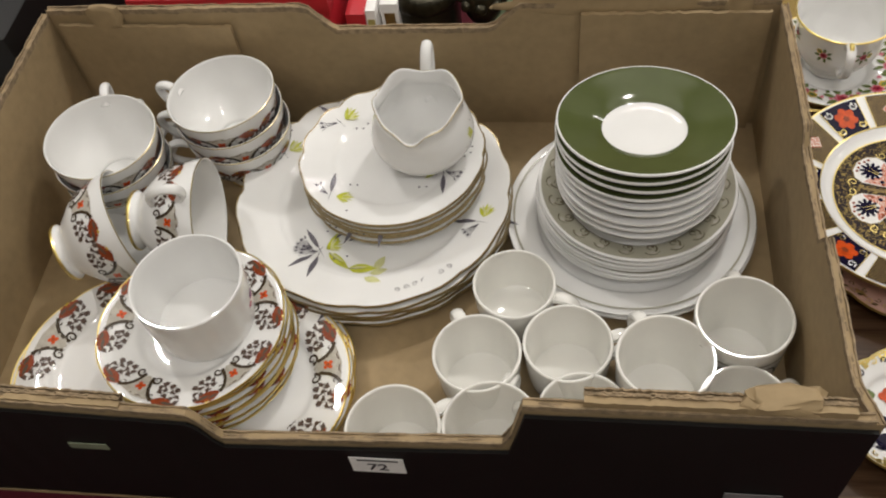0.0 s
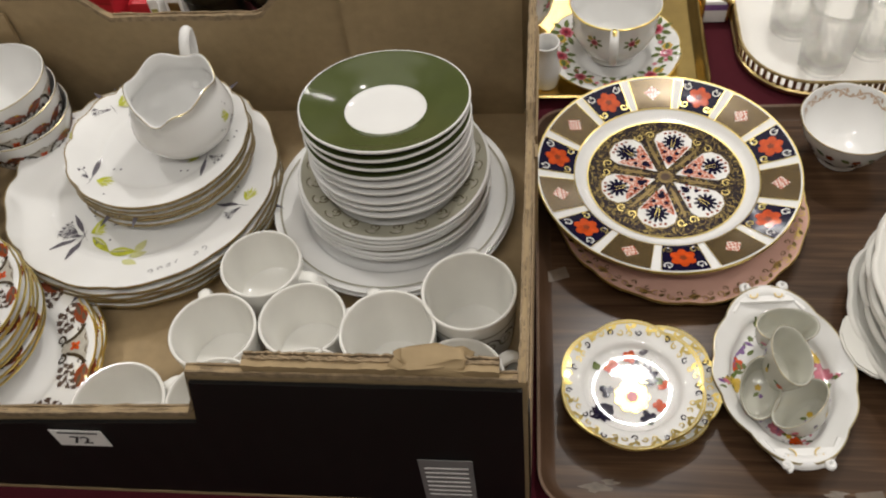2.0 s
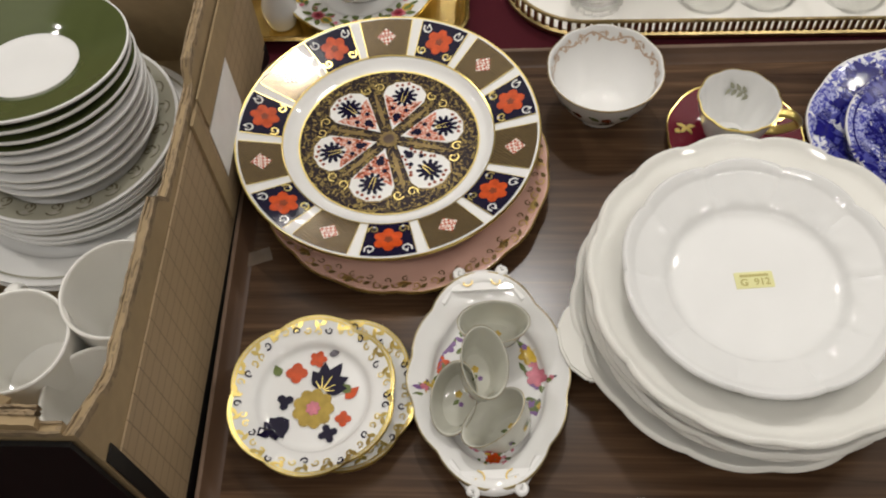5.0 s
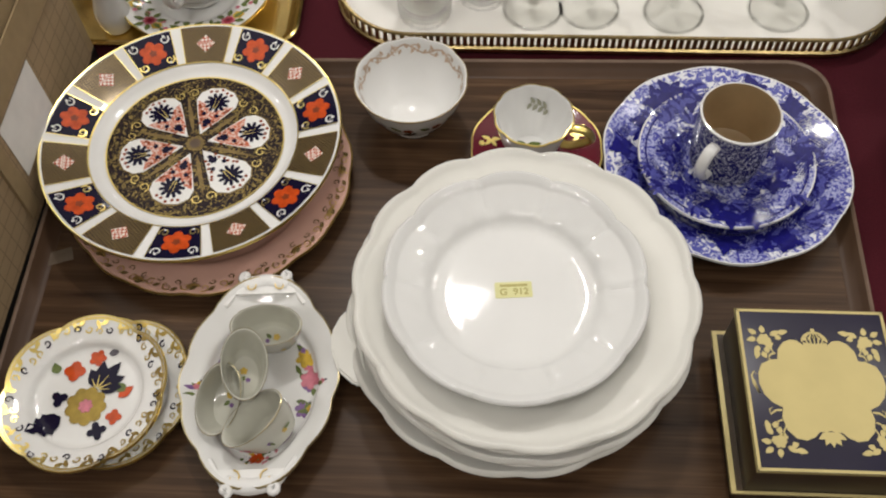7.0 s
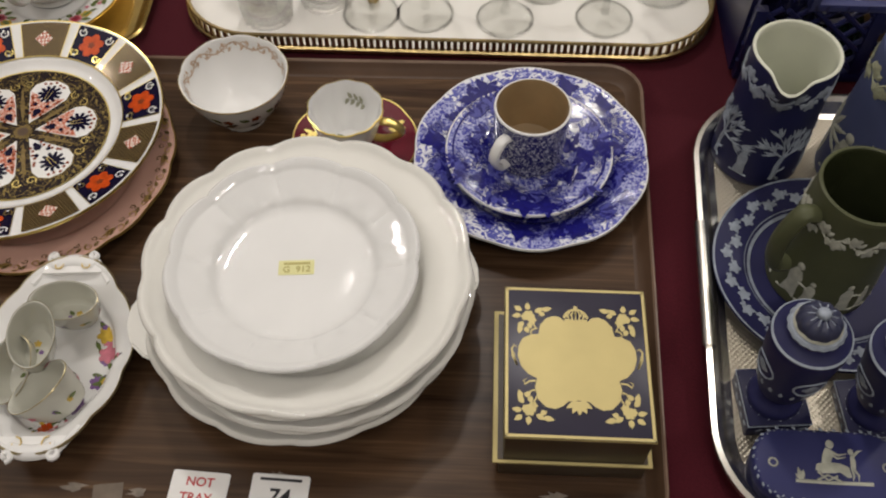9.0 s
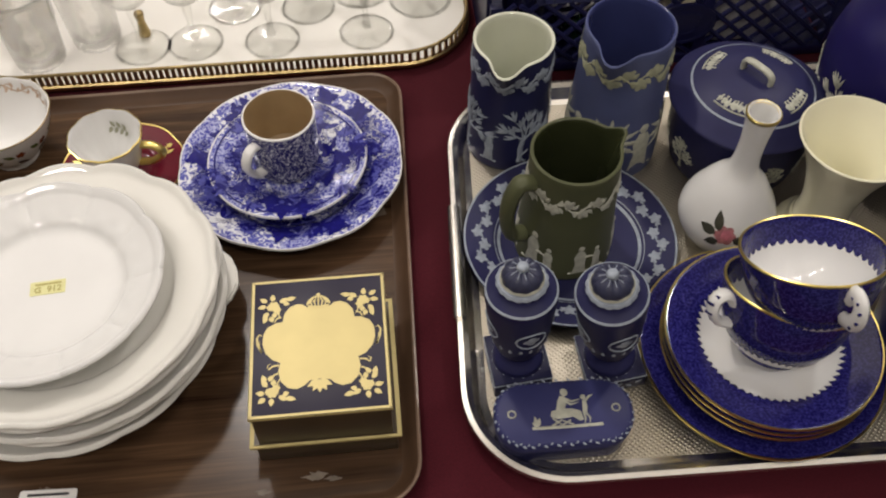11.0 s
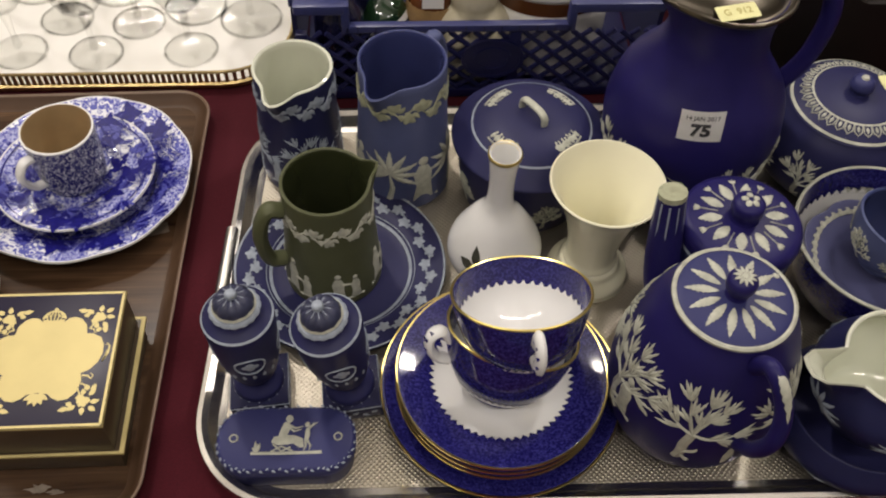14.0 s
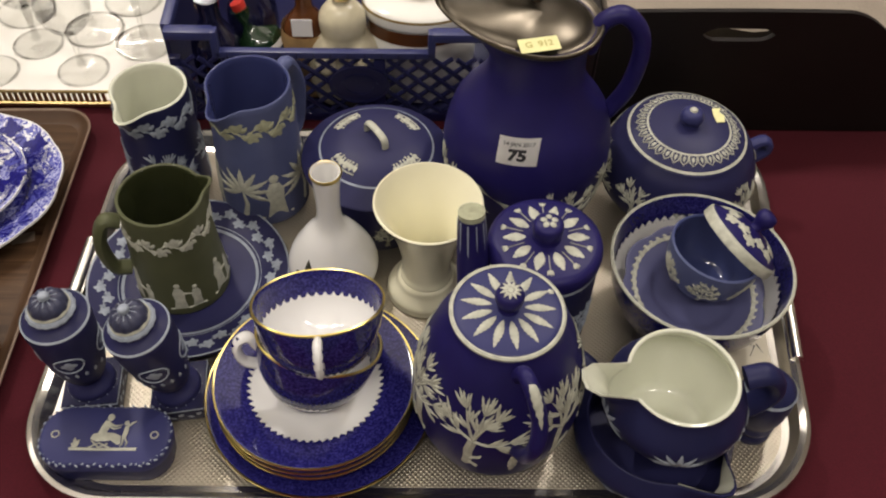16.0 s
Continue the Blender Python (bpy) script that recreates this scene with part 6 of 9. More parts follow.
part("body", cup_bm([(0.015, 0), (0.017, 0.003), (0.025, 0.018), (0.030, 0.034), (0.0340, 0.050)], 0.0018, facet, 60), WHITE, rc)
part("gilt_rim", lathe([(0.0342, 0.0494), (0.0341, 0.0506), (0.0330, 0.0510)], 60, facet), GOLD, rc)
part("handle", loop_handle(0.032, 0.042, 0.026, 0.018, 0.019, 0.0032, 1.3), GOLD, rc)
p = Print(lambda x, y, h: (x, y, 0.0052 + h), 0.0003)
p.poly(PRINT_GREENLEAF, put(leaf(0.014, 0.003), -0.004, 0.002, 0.4))
p.poly(PRINT_GREENLEAF, put(leaf(0.010, 0.002), -0.004, 0.002, 2.8))
p.done(rc, {})
bf2 = profile_fn([(0.015, 0), (0.017, 0.003), (0.025, 0.018), (0.030, 0.034), (0.0340, 0.050)])
p = Print(on_wall(lambda z: bf2(z) - 0.0034, 0.03, -1.0), 0.0003)
SPRIG = mat("sage_sprig_print", (0.34, 0.34, 0.25), 0.25)
p.line(SPRIG, [(0.036, 0.030), (0.046, 0.034), (0.056, 0.032)], 0.0012)
for k in range(7):
    p.poly(SPRIG, put(leaf(0.008, 0.002), 0.036 + 0.003 * k, 0.031 + 0.0006 * k, 1.0 if k % 2 else -0.9))
p.done(rc, {"sage_sprig_print": "sprig_print"})

# presentation box
giftbox = thing("gift_box", 0.9165, 0.4225, WT, "dark navy presentation box with gold printed lid", "box")
part("base", box_bm(-0.0530, 0.0530, -0.0600, 0.0600, 0, 0.0220, 0.0008), BROWN_CARD, giftbox)
part("gilt_base_edge", box_bm(-0.0580, 0.0570, -0.0610, 0.0640, 0.0222, 0.0252, 0.0006), GOLD_CARD, giftbox, "gold paper covered edge")
part("base_lining", box_bm(-0.0545, 0.0535, -0.0590, 0.0605, 0.0253, 0.0260), BROWN_CARD, giftbox, "", False)
part("body", box_bm(-0.0505, 0.0505, -0.0585, 0.0585, 0.0261, 0.0655, 0.0008), BROWN_CARD, giftbox)
lid = part("lid", box_bm(-0.0515, 0.0515, -0.0595, 0.0595, 0.0656, 0.0692, 0.0006), NAVY_CARD, giftbox)
part("gilt_lid_edge", band(lambda g: [(-0.0515 - g, -0.0595 - g), (0.0515 + g, -0.0595 - g), (0.0515 + g, 0.0595 + g), (-0.0515 - g, 0.0595 + g)], [(0.0002, 0.0664), (0.0005, 0.0668), (0.0005, 0.0688), (0.0002, 0.0693)]), GOLD_CARD, giftbox, "", False)
p = Print(on_flat(0.0692), 0.0003)
for x0, y0, x1, y1 in ((-0.0505, -0.0583, 0.0505, -0.0583), (0.0503, -0.0585, 0.0503, 0.0585), (0.0505, 0.0583, -0.0505, 0.0583), (-0.0503, 0.0585, -0.0503, -0.0585)):
    p.line(GOLD_CARD, [(x0, y0), ((x0 + x1) / 2, (y0 + y1) / 2), (x1, y1)], 0.0021, 0, False)
# scalloped cartouche: two lobes above, one at each side, two below
half = [(0.0, 0.0325), (0.0085, 0.0330), (0.0120, 0.0362), (0.0170, 0.0368), (0.0220, 0.0345), (0.0262, 0.0290), (0.0275, 0.0215), (0.0330, 0.0208), (0.0390, 0.0175), (0.0420, 0.0110), (0.0425, 0.0030), (0.0400, -0.0050), (0.0350, -0.0110), (0.0290, -0.0140), (0.0305, -0.0210), (0.0285, -0.0300), (0.0230, -0.0358), (0.0165, -0.0370), (0.0110, -0.0345), (0.0075, -0.0310)]
cart = half + [(0.0, -0.0300)] + [(-x, y) for x, y in half[:0:-1]]
p.poly(GOLD_CARD, [(x, y - 0.001) for x, y in cart])
for sx in (-1, 1):
    q = lambda pts: [(sx * x, y - 0.001) for x, y in pts]
    p.line(GOLD_CARD, q([(0.0430, -0.0040), (0.0462, 0.0030), (0.0468, 0.0090), (0.0448, 0.0120), (0.0432, 0.0100)]), 0.0016, 0.0001)
    p.line(GOLD_CARD, q([(0.0430, -0.0040), (0.0450, 0.0020), (0.0452, 0.0060)]), 0.0014, 0.0001)
    p.line(GOLD_CARD, q([(0.0285, 0.0260), (0.0320, 0.0250), (0.0335, 0.0220), (0.0310, 0.0205)]), 0.0014, 0.0001)
    p.line(GOLD_CARD, q([(0.0300, 0.0300), (0.0335, 0.0290), (0.0350, 0.0260)]), 0.0012, 0.0001)
    p.line(GOLD_CARD, q([(0.0300, -0.0160), (0.0345, -0.0165), (0.0375, -0.0190), (0.0385, -0.0160), (0.0360, -0.0145)]), 0.0015, 0.0001)
    p.line(GOLD_CARD, q([(0.0305, -0.0230), (0.0335, -0.0240), (0.0345, -0.0275)]), 0.0014, 0.0001)
    for sy, oy in ((1, 0.0355), (-1, -0.0395)):
        for u, v, r in ((0.0345, 0.0, 0.0046), (0.0320, -0.0035, 0.0034), (0.0370, -0.0010, 0.0032)):
            p.poly(GOLD_CARD, put(bloom(r, 6, 0.25), sx * u, oy + sy * v))
        for u, v, a, l in ((0.0395, 0.0040, 0.6, 0.0068), (0.0400, 0.0005, -0.2, 0.0070), (0.0350, 0.0045, 1.5, 0.0066), (0.0300, 0.0030, 2.6, 0.0078), (0.0250, 0.0050, 2.9, 0.0080), (0.0270, 0.0025, 3.5, 0.0050), (0.0385, -0.0050, -1.0, 0.0075), (0.0400, -0.0085, -1.3, 0.0070), (0.0370, -0.0095, -2.0, 0.0056), (0.0345, -0.0060, -1.9, 0.0050)):
            aa = a if sx > 0 else math.pi - a
            aa = aa if sy > 0 else -aa
            p.poly(GOLD_CARD, put(leaf(l, 0.0021), sx * u, oy + sy * v, aa))
        p.line(GOLD_CARD, [(sx * 0.0290, oy - sy * 0.0110), (sx * 0.0315, oy - sy * 0.0060), (sx * 0.0330, oy)], 0.0011)
p.line(GOLD_CARD, arc(0, 0.0330, 0.0088, 0.15, math.pi - 0.15, 10), 0.0016, 0.0001, False)
for k in range(-2, 3):
    p.line(GOLD_CARD, [(0.0024 * k, 0.0325), (0.0030 * k, 0.0370), (0.0016 * k, 0.0412)], 0.0011, 0.0002, False)
    p.poly(GOLD_CARD, put(oval(0.0011, 0.0012, 7), 0.0034 * k, 0.0362 + 0.0008 * (2 - abs(k))), 0.0002, (1.0,))
p.poly(GOLD_CARD, put(oval(0.0016, 0.0016, 8), 0, 0.0434))
p.line(GOLD_CARD, [(-0.0082, 0.0328), (0.0, 0.0318), (0.0082, 0.0328)], 0.0020, 0.0003, False)
for a in (-1.57, -1.05, -2.09, -0.5, -2.64):
    p.poly(GOLD_CARD, put(leaf(0.0105, 0.0024), 0, -0.0320, a), 0.0004)
p.done(giftbox, {"gold_foil_card": "gold_print"}, ("gold_foil_card",))

# ---- steel tray and the blue wares on it ----
SX0, SX1, SY0, SY1 = 1.028, 1.706, 0.312, 0.745
st = thing("steel_tray", 0, 0, 0, "rectangular stainless steel tray with rounded corners and grips", "tray")
sf = lambda g: lean(rounded_rect(SX0 - g, SX1 + g, SY0 - g, SY1 + g, 0.085 + g, 14), (SX0, SX1, SY0, SY1), ((1.019, 0.320), (1.686, 0.306), (1.732, 0.748), (1.044, 0.744)))
STEEL_TEX = mat("dimpled_steel", (0.55, 0.50, 0.405), 0.44, metal=1.0, stain=0.12, stain_scale=10)
_t = STEEL_TEX.node_tree
_co = _t.nodes.new("ShaderNodeTexCoord")
_h = None
for rot in (0.785, -0.785):
    _mp = _t.nodes.new("ShaderNodeMapping")
    _mp.inputs["Rotation"].default_value = (0, 0, rot)
    _w = _t.nodes.new("ShaderNodeTexWave")
    _w.inputs["Scale"].default_value = 95.0
    _t.links.new(_co.outputs["Object"], _mp.inputs[0])
    _t.links.new(_mp.outputs[0], _w.inputs["Vector"])
    if _h is None:
        _h = _w.outputs["Fac"]
    else:
        _mm = _t.nodes.new("ShaderNodeMath")
        _mm.operation = "MULTIPLY"
        _t.links.new(_h, _mm.inputs[0])
        _t.links.new(_w.outputs["Fac"], _mm.inputs[1])
        _h = _mm.outputs[0]
_bp = _t.nodes.new("ShaderNodeBump")
_bp.inputs["Strength"].default_value, _bp.inputs["Distance"].default_value = 0.6, 0.0007
_t.links.new(_h, _bp.inputs["Height"])
_t.links.new(_bp.outputs[0], _t.nodes["Principled BSDF"].inputs["Normal"])
part("base", slab(sf(-0.020), 0.001, 0.0045), STEEL_TEX, st, "", False)
part("rim", band(sf, [(-0.0202, 0.0046), (-0.014, 0.006), (-0.010, 0.012), (-0.008, 0.017), (-0.003, 0.0195), (0.001, 0.0185), (0.002, 0.016), (-0.001, 0.0155), (-0.006, 0.010), (-0.012, 0.003), (-0.020, 0.001)]), STEEL_RIM, st)
for gx in (SX0, SX1):
    sgn = -1 if gx == SX0 else 1
    g0, g1 = ((1.0290, 0.468), (1.0355, 0.588)) if sgn < 0 else ((1.7000, 0.448), (1.7150, 0.568))
    bm = tube([(g0[0] + (g1[0] - g0[0]) * k / 20, g0[1] + (g1[1] - g0[1]) * k / 20, 0.0185) for k in range(21)], 0.0060, 10, 1.0)
    part("grip", bm, STEEL_RIM, st, "folded steel grip")
ST = 0.0045
slip2 = thing("tray_label", 1.664, 0.462, ST, "cream paper label with a pen mark", "label")
part("paper", slab(rounded_rect(-0.026, 0.018, -0.020, 0.030, 0.002, 3), 0.0002, 0.0006), mat("cream_paper", (0.60, 0.55, 0.43), 0.6, stain=0.1, stain_scale=40), slip2, "", False)
p = Print(on_flat(0.0006), 0.0003)
p.line(INK, [(-0.004, 0.012), (0.006, 0.010), (-0.001, -0.002)], 0.0016)
p.line(INK, [(0.008, 0.012), (0.012, 0.002)], 0.0014)
p.done(slip2, {"black_ink": "pen_mark"})


def vessel(ob, prof, material, inner, warp=None, t=0.003, seg=64):
    """Outside and inside skins of an open pot, as two parts."""
    H = prof[-1][1]
    o = curve_pts(prof, 5)
    part("body", lathe([(0, 0.002), (o[0][0] - 0.004, 0.002), (o[0][0] - 0.003, 0)] + o + [(o[-1][0] - t * 0.2, H + t * 0.3), (o[-1][0] - t * 0.5, H + t * 0.42)], seg, warp), material, ob)
    ins = [(max(r - t, 0.001), z) for r, z in o if z > 0.013]
    part("inside", lathe([(o[-1][0] - t * 0.5, H + t * 0.42), (o[-1][0] - t * 0.85, H + t * 0.25)] + ins[::-1] + [(ins[0][0] * 0.94, 0.0105), (ins[0][0] * 0.78, 0.0078), (ins[0][0] * 0.52, 0.0058), (ins[0][0] * 0.26, 0.0051), (0, 0.0049)], seg, warp), inner, ob)


def jug(x, y, z, prof, ang, handle, material, inner, label, deco, width=0.36, out=0.014, up=0.007, h_ang=math.pi, z0=0.70, rim=None, name="jug", flat=2):
    H = prof[-1][1]
    ob = thing(name, x, y, z, label, "jug", rz=ang)
    wp = spout(0.0, width, out, up, H * z0, H, flat)
    vessel(ob, prof, material, inner, wp)
    if rim:
        R = prof[-1][0]
        part("rim_line", lathe([(R + 0.0001, H - 0.0002), (R + 0.0002, H + 0.0008), (R - 0.0014, H + 0.0016), (R - 0.0024, H + 0.0011)], 64, wp), rim, ob)
    zt, zl, reach, rad = handle
    f = profile_fn(prof)
    part("handle", loop_handle(f(zt) - 0.001 + max(0.0, rad - 0.0045) * 1.6, zt, f(zl) - 0.001 + max(0.0, rad - 0.0045) * 1.6, zl, reach, rad, 1.3, h_ang, 0.003), material, ob)
    def wall(x_, z_, h_):
        a_ = x_ / 0.04
        r_, z_ = wp(a_, f(z_), z_)
        return ((r_ + h_) * math.cos(a_), (r_ + h_) * math.sin(a_), z_)

    p = Print(wall, 0.0003, 0.0010)
    deco(p)
    p.done(ob, {"white_jasper_relief": "white_relief", "bluish_relief": "white_relief", "olive_tinged_relief": "vine_relief"})
    return ob


def deco_tree_jug(zb, zt, th, mat_):
    def deco(p):
        vine_band(p, mat_, zt, 0.04, 20, 1.0, 0.012)
        for k in range(4):
            x = 0.0628 * k + 0.02
            relief_spray_tree(p, mat_, x, zb, th, k, 0.75)
            relief_mound(p, mat_, x + 0.030, zb, th * 0.5)
    return deco


def deco_palm_jug(p):
    vine_band(p, RELIEF_OLIVE, 0.125, 0.04, 20, 1.1, 0.014)
    for k in range(4):
        x = 0.0628 * k + 0.008
        relief_palm(p, RELIEF, x, 0.012, 0.062)
        relief_mound(p, RELIEF, x + 0.029, 0.012, 0.056)


def deco_green(p):
    vine_band(p, RELIEF, 0.091, 0.04, 20, 0.9, 0.011)
    for k in range(6):
        x = 0.0419 * k + 0.012
        relief_mound(p, RELIEF, x, 0.010, 0.034 + 0.006 * (k % 2))
        relief_mound(p, RELIEF, x + 0.015, 0.010, 0.028)
        p.line(RELIEF, [(x + 0.004, 0.030), (x + 0.013, 0.028)], 0.0028)


jug(1.098, 0.680, ST, [(0.0385, 0), (0.0395, 0.007), (0.0380, 0.047), (0.0366, 0.095), (0.0360, 0.130)], 252, (0.105, 0.035, 0.028, 0.005), JASPER_DARK, PALE_INSIDE, "dark blue jasperware jug with white reliefs, pale inside", deco_tree_jug(0.012, 0.109, 0.064, RELIEF_BLUE), rim=PALE_INSIDE, width=0.30, out=0.020, up=0.001)
jug(1.196, 0.664, ST, [(0.0440, 0), (0.0450, 0.008), (0.0430, 0.058), (0.0402, 0.116), (0.0395, 0.151)], 240, (0.132, 0.045, 0.030, 0.0058), JASPER_PALE, JASPER_DEEP, "pale blue jasperware jug with white leaf reliefs", deco_palm_jug, h_ang=3.1, width=0.30, out=0.018, up=-0.002)
rp = thing("jasper_plate", 1.136, 0.545, ST, "round blue jasperware plate with white leaf border", "plate")
part("body", plate_bm(0.0955, 0.016, 0.060, lift=0.4), JASPER_NAVY, rp)
rtop = plate_curve(0.0955, 0.016, 0.060, lift=0.4)
p = Print(on_plate(rtop), 0.0003, 0.0007)
vine_ring(p, RELIEF_BLUE, 0.0795, 36, 0.92)
p.done(rp, {"bluish_relief": "leaf_border"})
p = Print(on_plate(rtop), 0.0004)
p.ring(RELIEF_BLUE, 0.0934, 0.0951)
p.ring(RELIEF_BLUE, 0.0620, 0.0648)
p.ring(RELIEF_BLUE, 0.0668, 0.0676)
p.done(rp, {"bluish_relief": "pale_line"})
jug(1.130, 0.547, ST + 0.0065, [(0.0425, 0), (0.043, 0.006), (0.040, 0.053), (0.0375, 0.096), (0.0372, 0.119)], 20, (0.100, 0.037, 0.021, 0.0062), JASPER_GREEN, JASPER_GREEN_DARK, "sage green jasperware jug with white reliefs on a plate", deco_green, width=0.20, out=0.009, up=0.004, rim=JASPER_GREEN)

# covered dish
ld = thing("covered_dish", 1.314, 0.645, ST, "round blue jasperware dish with a domed lid", "dish")
LDP = [(0.058, 0), (0.06, 0.006), (0.064, 0.03), (0.067, 0.072)]
part("body", cup_bm(LDP, 0.004), JASPER_NAVY, ld)
p = Print(on_wall(profile_fn(LDP), 0.065), 0.0002, 0.001)
for k in range(9):
    relief_tree(p, RELIEF, 0.0454 * k, 0.010, 0.034, k)
p.done(ld, {"white_jasper_relief": "white_relief"})
lid_prof = curve_pts([(0.0, 0.1000), (0.03, 0.0975), (0.052, 0.0895), (0.067, 0.0805), (0.0735, 0.0760), (0.0715, 0.0725)], 5)
dl = part("lid", lathe(lid_prof, 64), JASPER_NAVY, ld)
lid_up = [(r, z) for r, z in lid_prof if z >= 0.076]
p = Print(on_plate(lid_up), 0.0003, 0.0009)
rnd = random.Random(12)
for k in range(4):
    a = 0.78 + 1.57 * k
    for j in range(7):
        t = a + (j - 3) * 0.098 + rnd.uniform(-0.02, 0.02)
        r, l = 0.0418 + rnd.uniform(-0.0006, 0.0006), rnd.uniform(0.0036, 0.0052)
        p.poly(RELIEF, put(bloom(l, 3, 0.35, 4), r * math.cos(t), r * math.sin(t), t + rnd.uniform(-0.5, 0.5), 0.75))
        p.poly(RELIEF, put(oval(l, 0.0013, 8), r * math.cos(t), r * math.sin(t), t + rnd.uniform(-0.25, 0.25)), 0.0002)
        p.poly(RELIEF, put(oval(0.0012, 0.0012, 7), (r - l - 0.0004) * math.cos(t), (r - l - 0.0004) * math.sin(t)))
    p.line(RELIEF, arc(0, 0, 0.0468, a - 0.34, a + 0.34, 8), 0.0016, 0, False)
p.done(ld, {"white_jasper_relief": "white_relief"})
p = Print(on_plate(lid_up), 0.0004)
p.ring(RELIEF_BLUE, 0.0540, 0.0558)
p.done(ld, {"bluish_relief": "pale_line"})
hd = tube(curve_pts([(-0.0150, 0, 0.098), (-0.0145, 0, 0.107), (-0.009, 0, 0.1105), (0.008, 0, 0.1100), (0.0145, 0, 0.106), (0.0155, 0, 0.098)], 4), 0.0025, 10, 1.5)
ho = part("handle", hd, RELIEF, ld, "cream strap handle")
ho.matrix_basis = pose(0, 0, 0, 0, 0, -55)

# white vases
bv = thing("bud_vase", 1.2745, 0.546, ST, "white china bud vase with gilt mouth and painted rose", "vase")
BVP = [(0.022, 0), (0.028, 0.004), (0.0405, 0.026), (0.0405, 0.046), (0.026, 0.074), (0.0130, 0.094), (0.0105, 0.120), (0.0125, 0.150), (0.0138, 0.156)]
part("body", cup_bm(BVP, 0.002), WHITE, bv)
part("gilt_mouth", lathe([(0.0138, 0.1535), (0.0142, 0.1558), (0.0132, 0.1570), (0.0116, 0.1556), (0.0102, 0.1450)], 40), GOLD, bv)
p = Print(on_wall(profile_fn(BVP), 0.04), 0.0004)
ROSE = mat("rose_print", (0.50, 0.20, 0.22), 0.25, stain=0.4, stain_scale=250)
DARKLEAF = mat("dark_leaf_print", (0.06, 0.06, 0.045), 0.25, stain=0.3, stain_scale=200)
rx0 = 0.04 * radians(-112)
p.poly(ROSE, put(bloom(0.0095, 6, 0.2), rx0, 0.047))
p.poly(PRINT_PINK, put(bloom(0.005, 5, 0.2), rx0 + 0.001, 0.048), 0.0003)
for u, v, a, l in ((-0.006, 0.003, 1.9, 0.018), (-0.008, 0.0, 2.9, 0.016), (0.007, -0.002, -0.3, 0.013), (-0.004, -0.006, 3.6, 0.012)):
    p.poly(DARKLEAF, put(leaf(l, 0.0045), rx0 + u, 0.047 + v, a))
p.done(bv, {"rose_print": "rose_print", "dark_leaf_print": "rose_leaves"})
# ivory glaze, yellowed to hold the warm light bouncing about inside the vase
VASE_IVORY_BOUNCE = mat("ivory_glaze_warm_bounce", (0.86, 0.83, 0.63), 0.1, stain=0.04, stain_scale=20)
gv = thing("flared_vase", 1.362, 0.541, ST, "plain white flared vase on a spreading foot", "vase")
part("foot", lathe(curve_pts([(0.0, 0.001), (0.034, 0.0), (0.0370, 0.004), (0.0360, 0.009), (0.0290, 0.016), (0.0235, 0.024), (0.0, 0.0242)], 5), 56), VASE_IVORY_BOUNCE, gv)
part("body", cup_bm([(0.0235, 0.0240), (0.0245, 0.026), (0.0225, 0.034), (0.0240, 0.056), (0.0305, 0.084), (0.0400, 0.108), (0.0485, 0.124)], 0.0025, None, 56, 0.030), VASE_IVORY_BOUNCE, gv)

# cobalt service
def cobalt_plate(name, x, y, z, R, H, well, label, white):
    ob = thing(name, x, y, z, label, "plate", "cobalt tea service")
    part("body", plate_bm(R, H, well), COBALT, ob)
    part("gilt_edge", rim_bm(R, H, 0.0016), GOLD, ob)
    if white:
        p = Print(on_plate(plate_curve(R, H, well)), 0.0005)
        p.ring(WHITE, 0.0005, white, 0, 72, 6)
        teeth(p, WHITE, white - 0.0003, 56, 0.0042)
        p.done(ob, {"white_glaze": "white_centre"})
    return ob


cobalt_plate("cobalt_plate", 1.2695, 0.4145, ST, 0.099, 0.022, 0.06, "large cobalt blue speckled plate with gilt edge", 0)
for k in range(3):
    cobalt_plate("cobalt_tea_plate", 1.267, 0.4075, ST + 0.019 + 0.0078 * k, 0.0838, 0.021, 0.048, "cobalt blue tea plate with white centre and gilt edge", 0.0535)
CUPP = [(0.024, 0), (0.026, 0.004), (0.034, 0.010), (0.044, 0.026), (0.0490, 0.044), (0.0515, 0.058)]
cupf = profile_fn(CUPP)


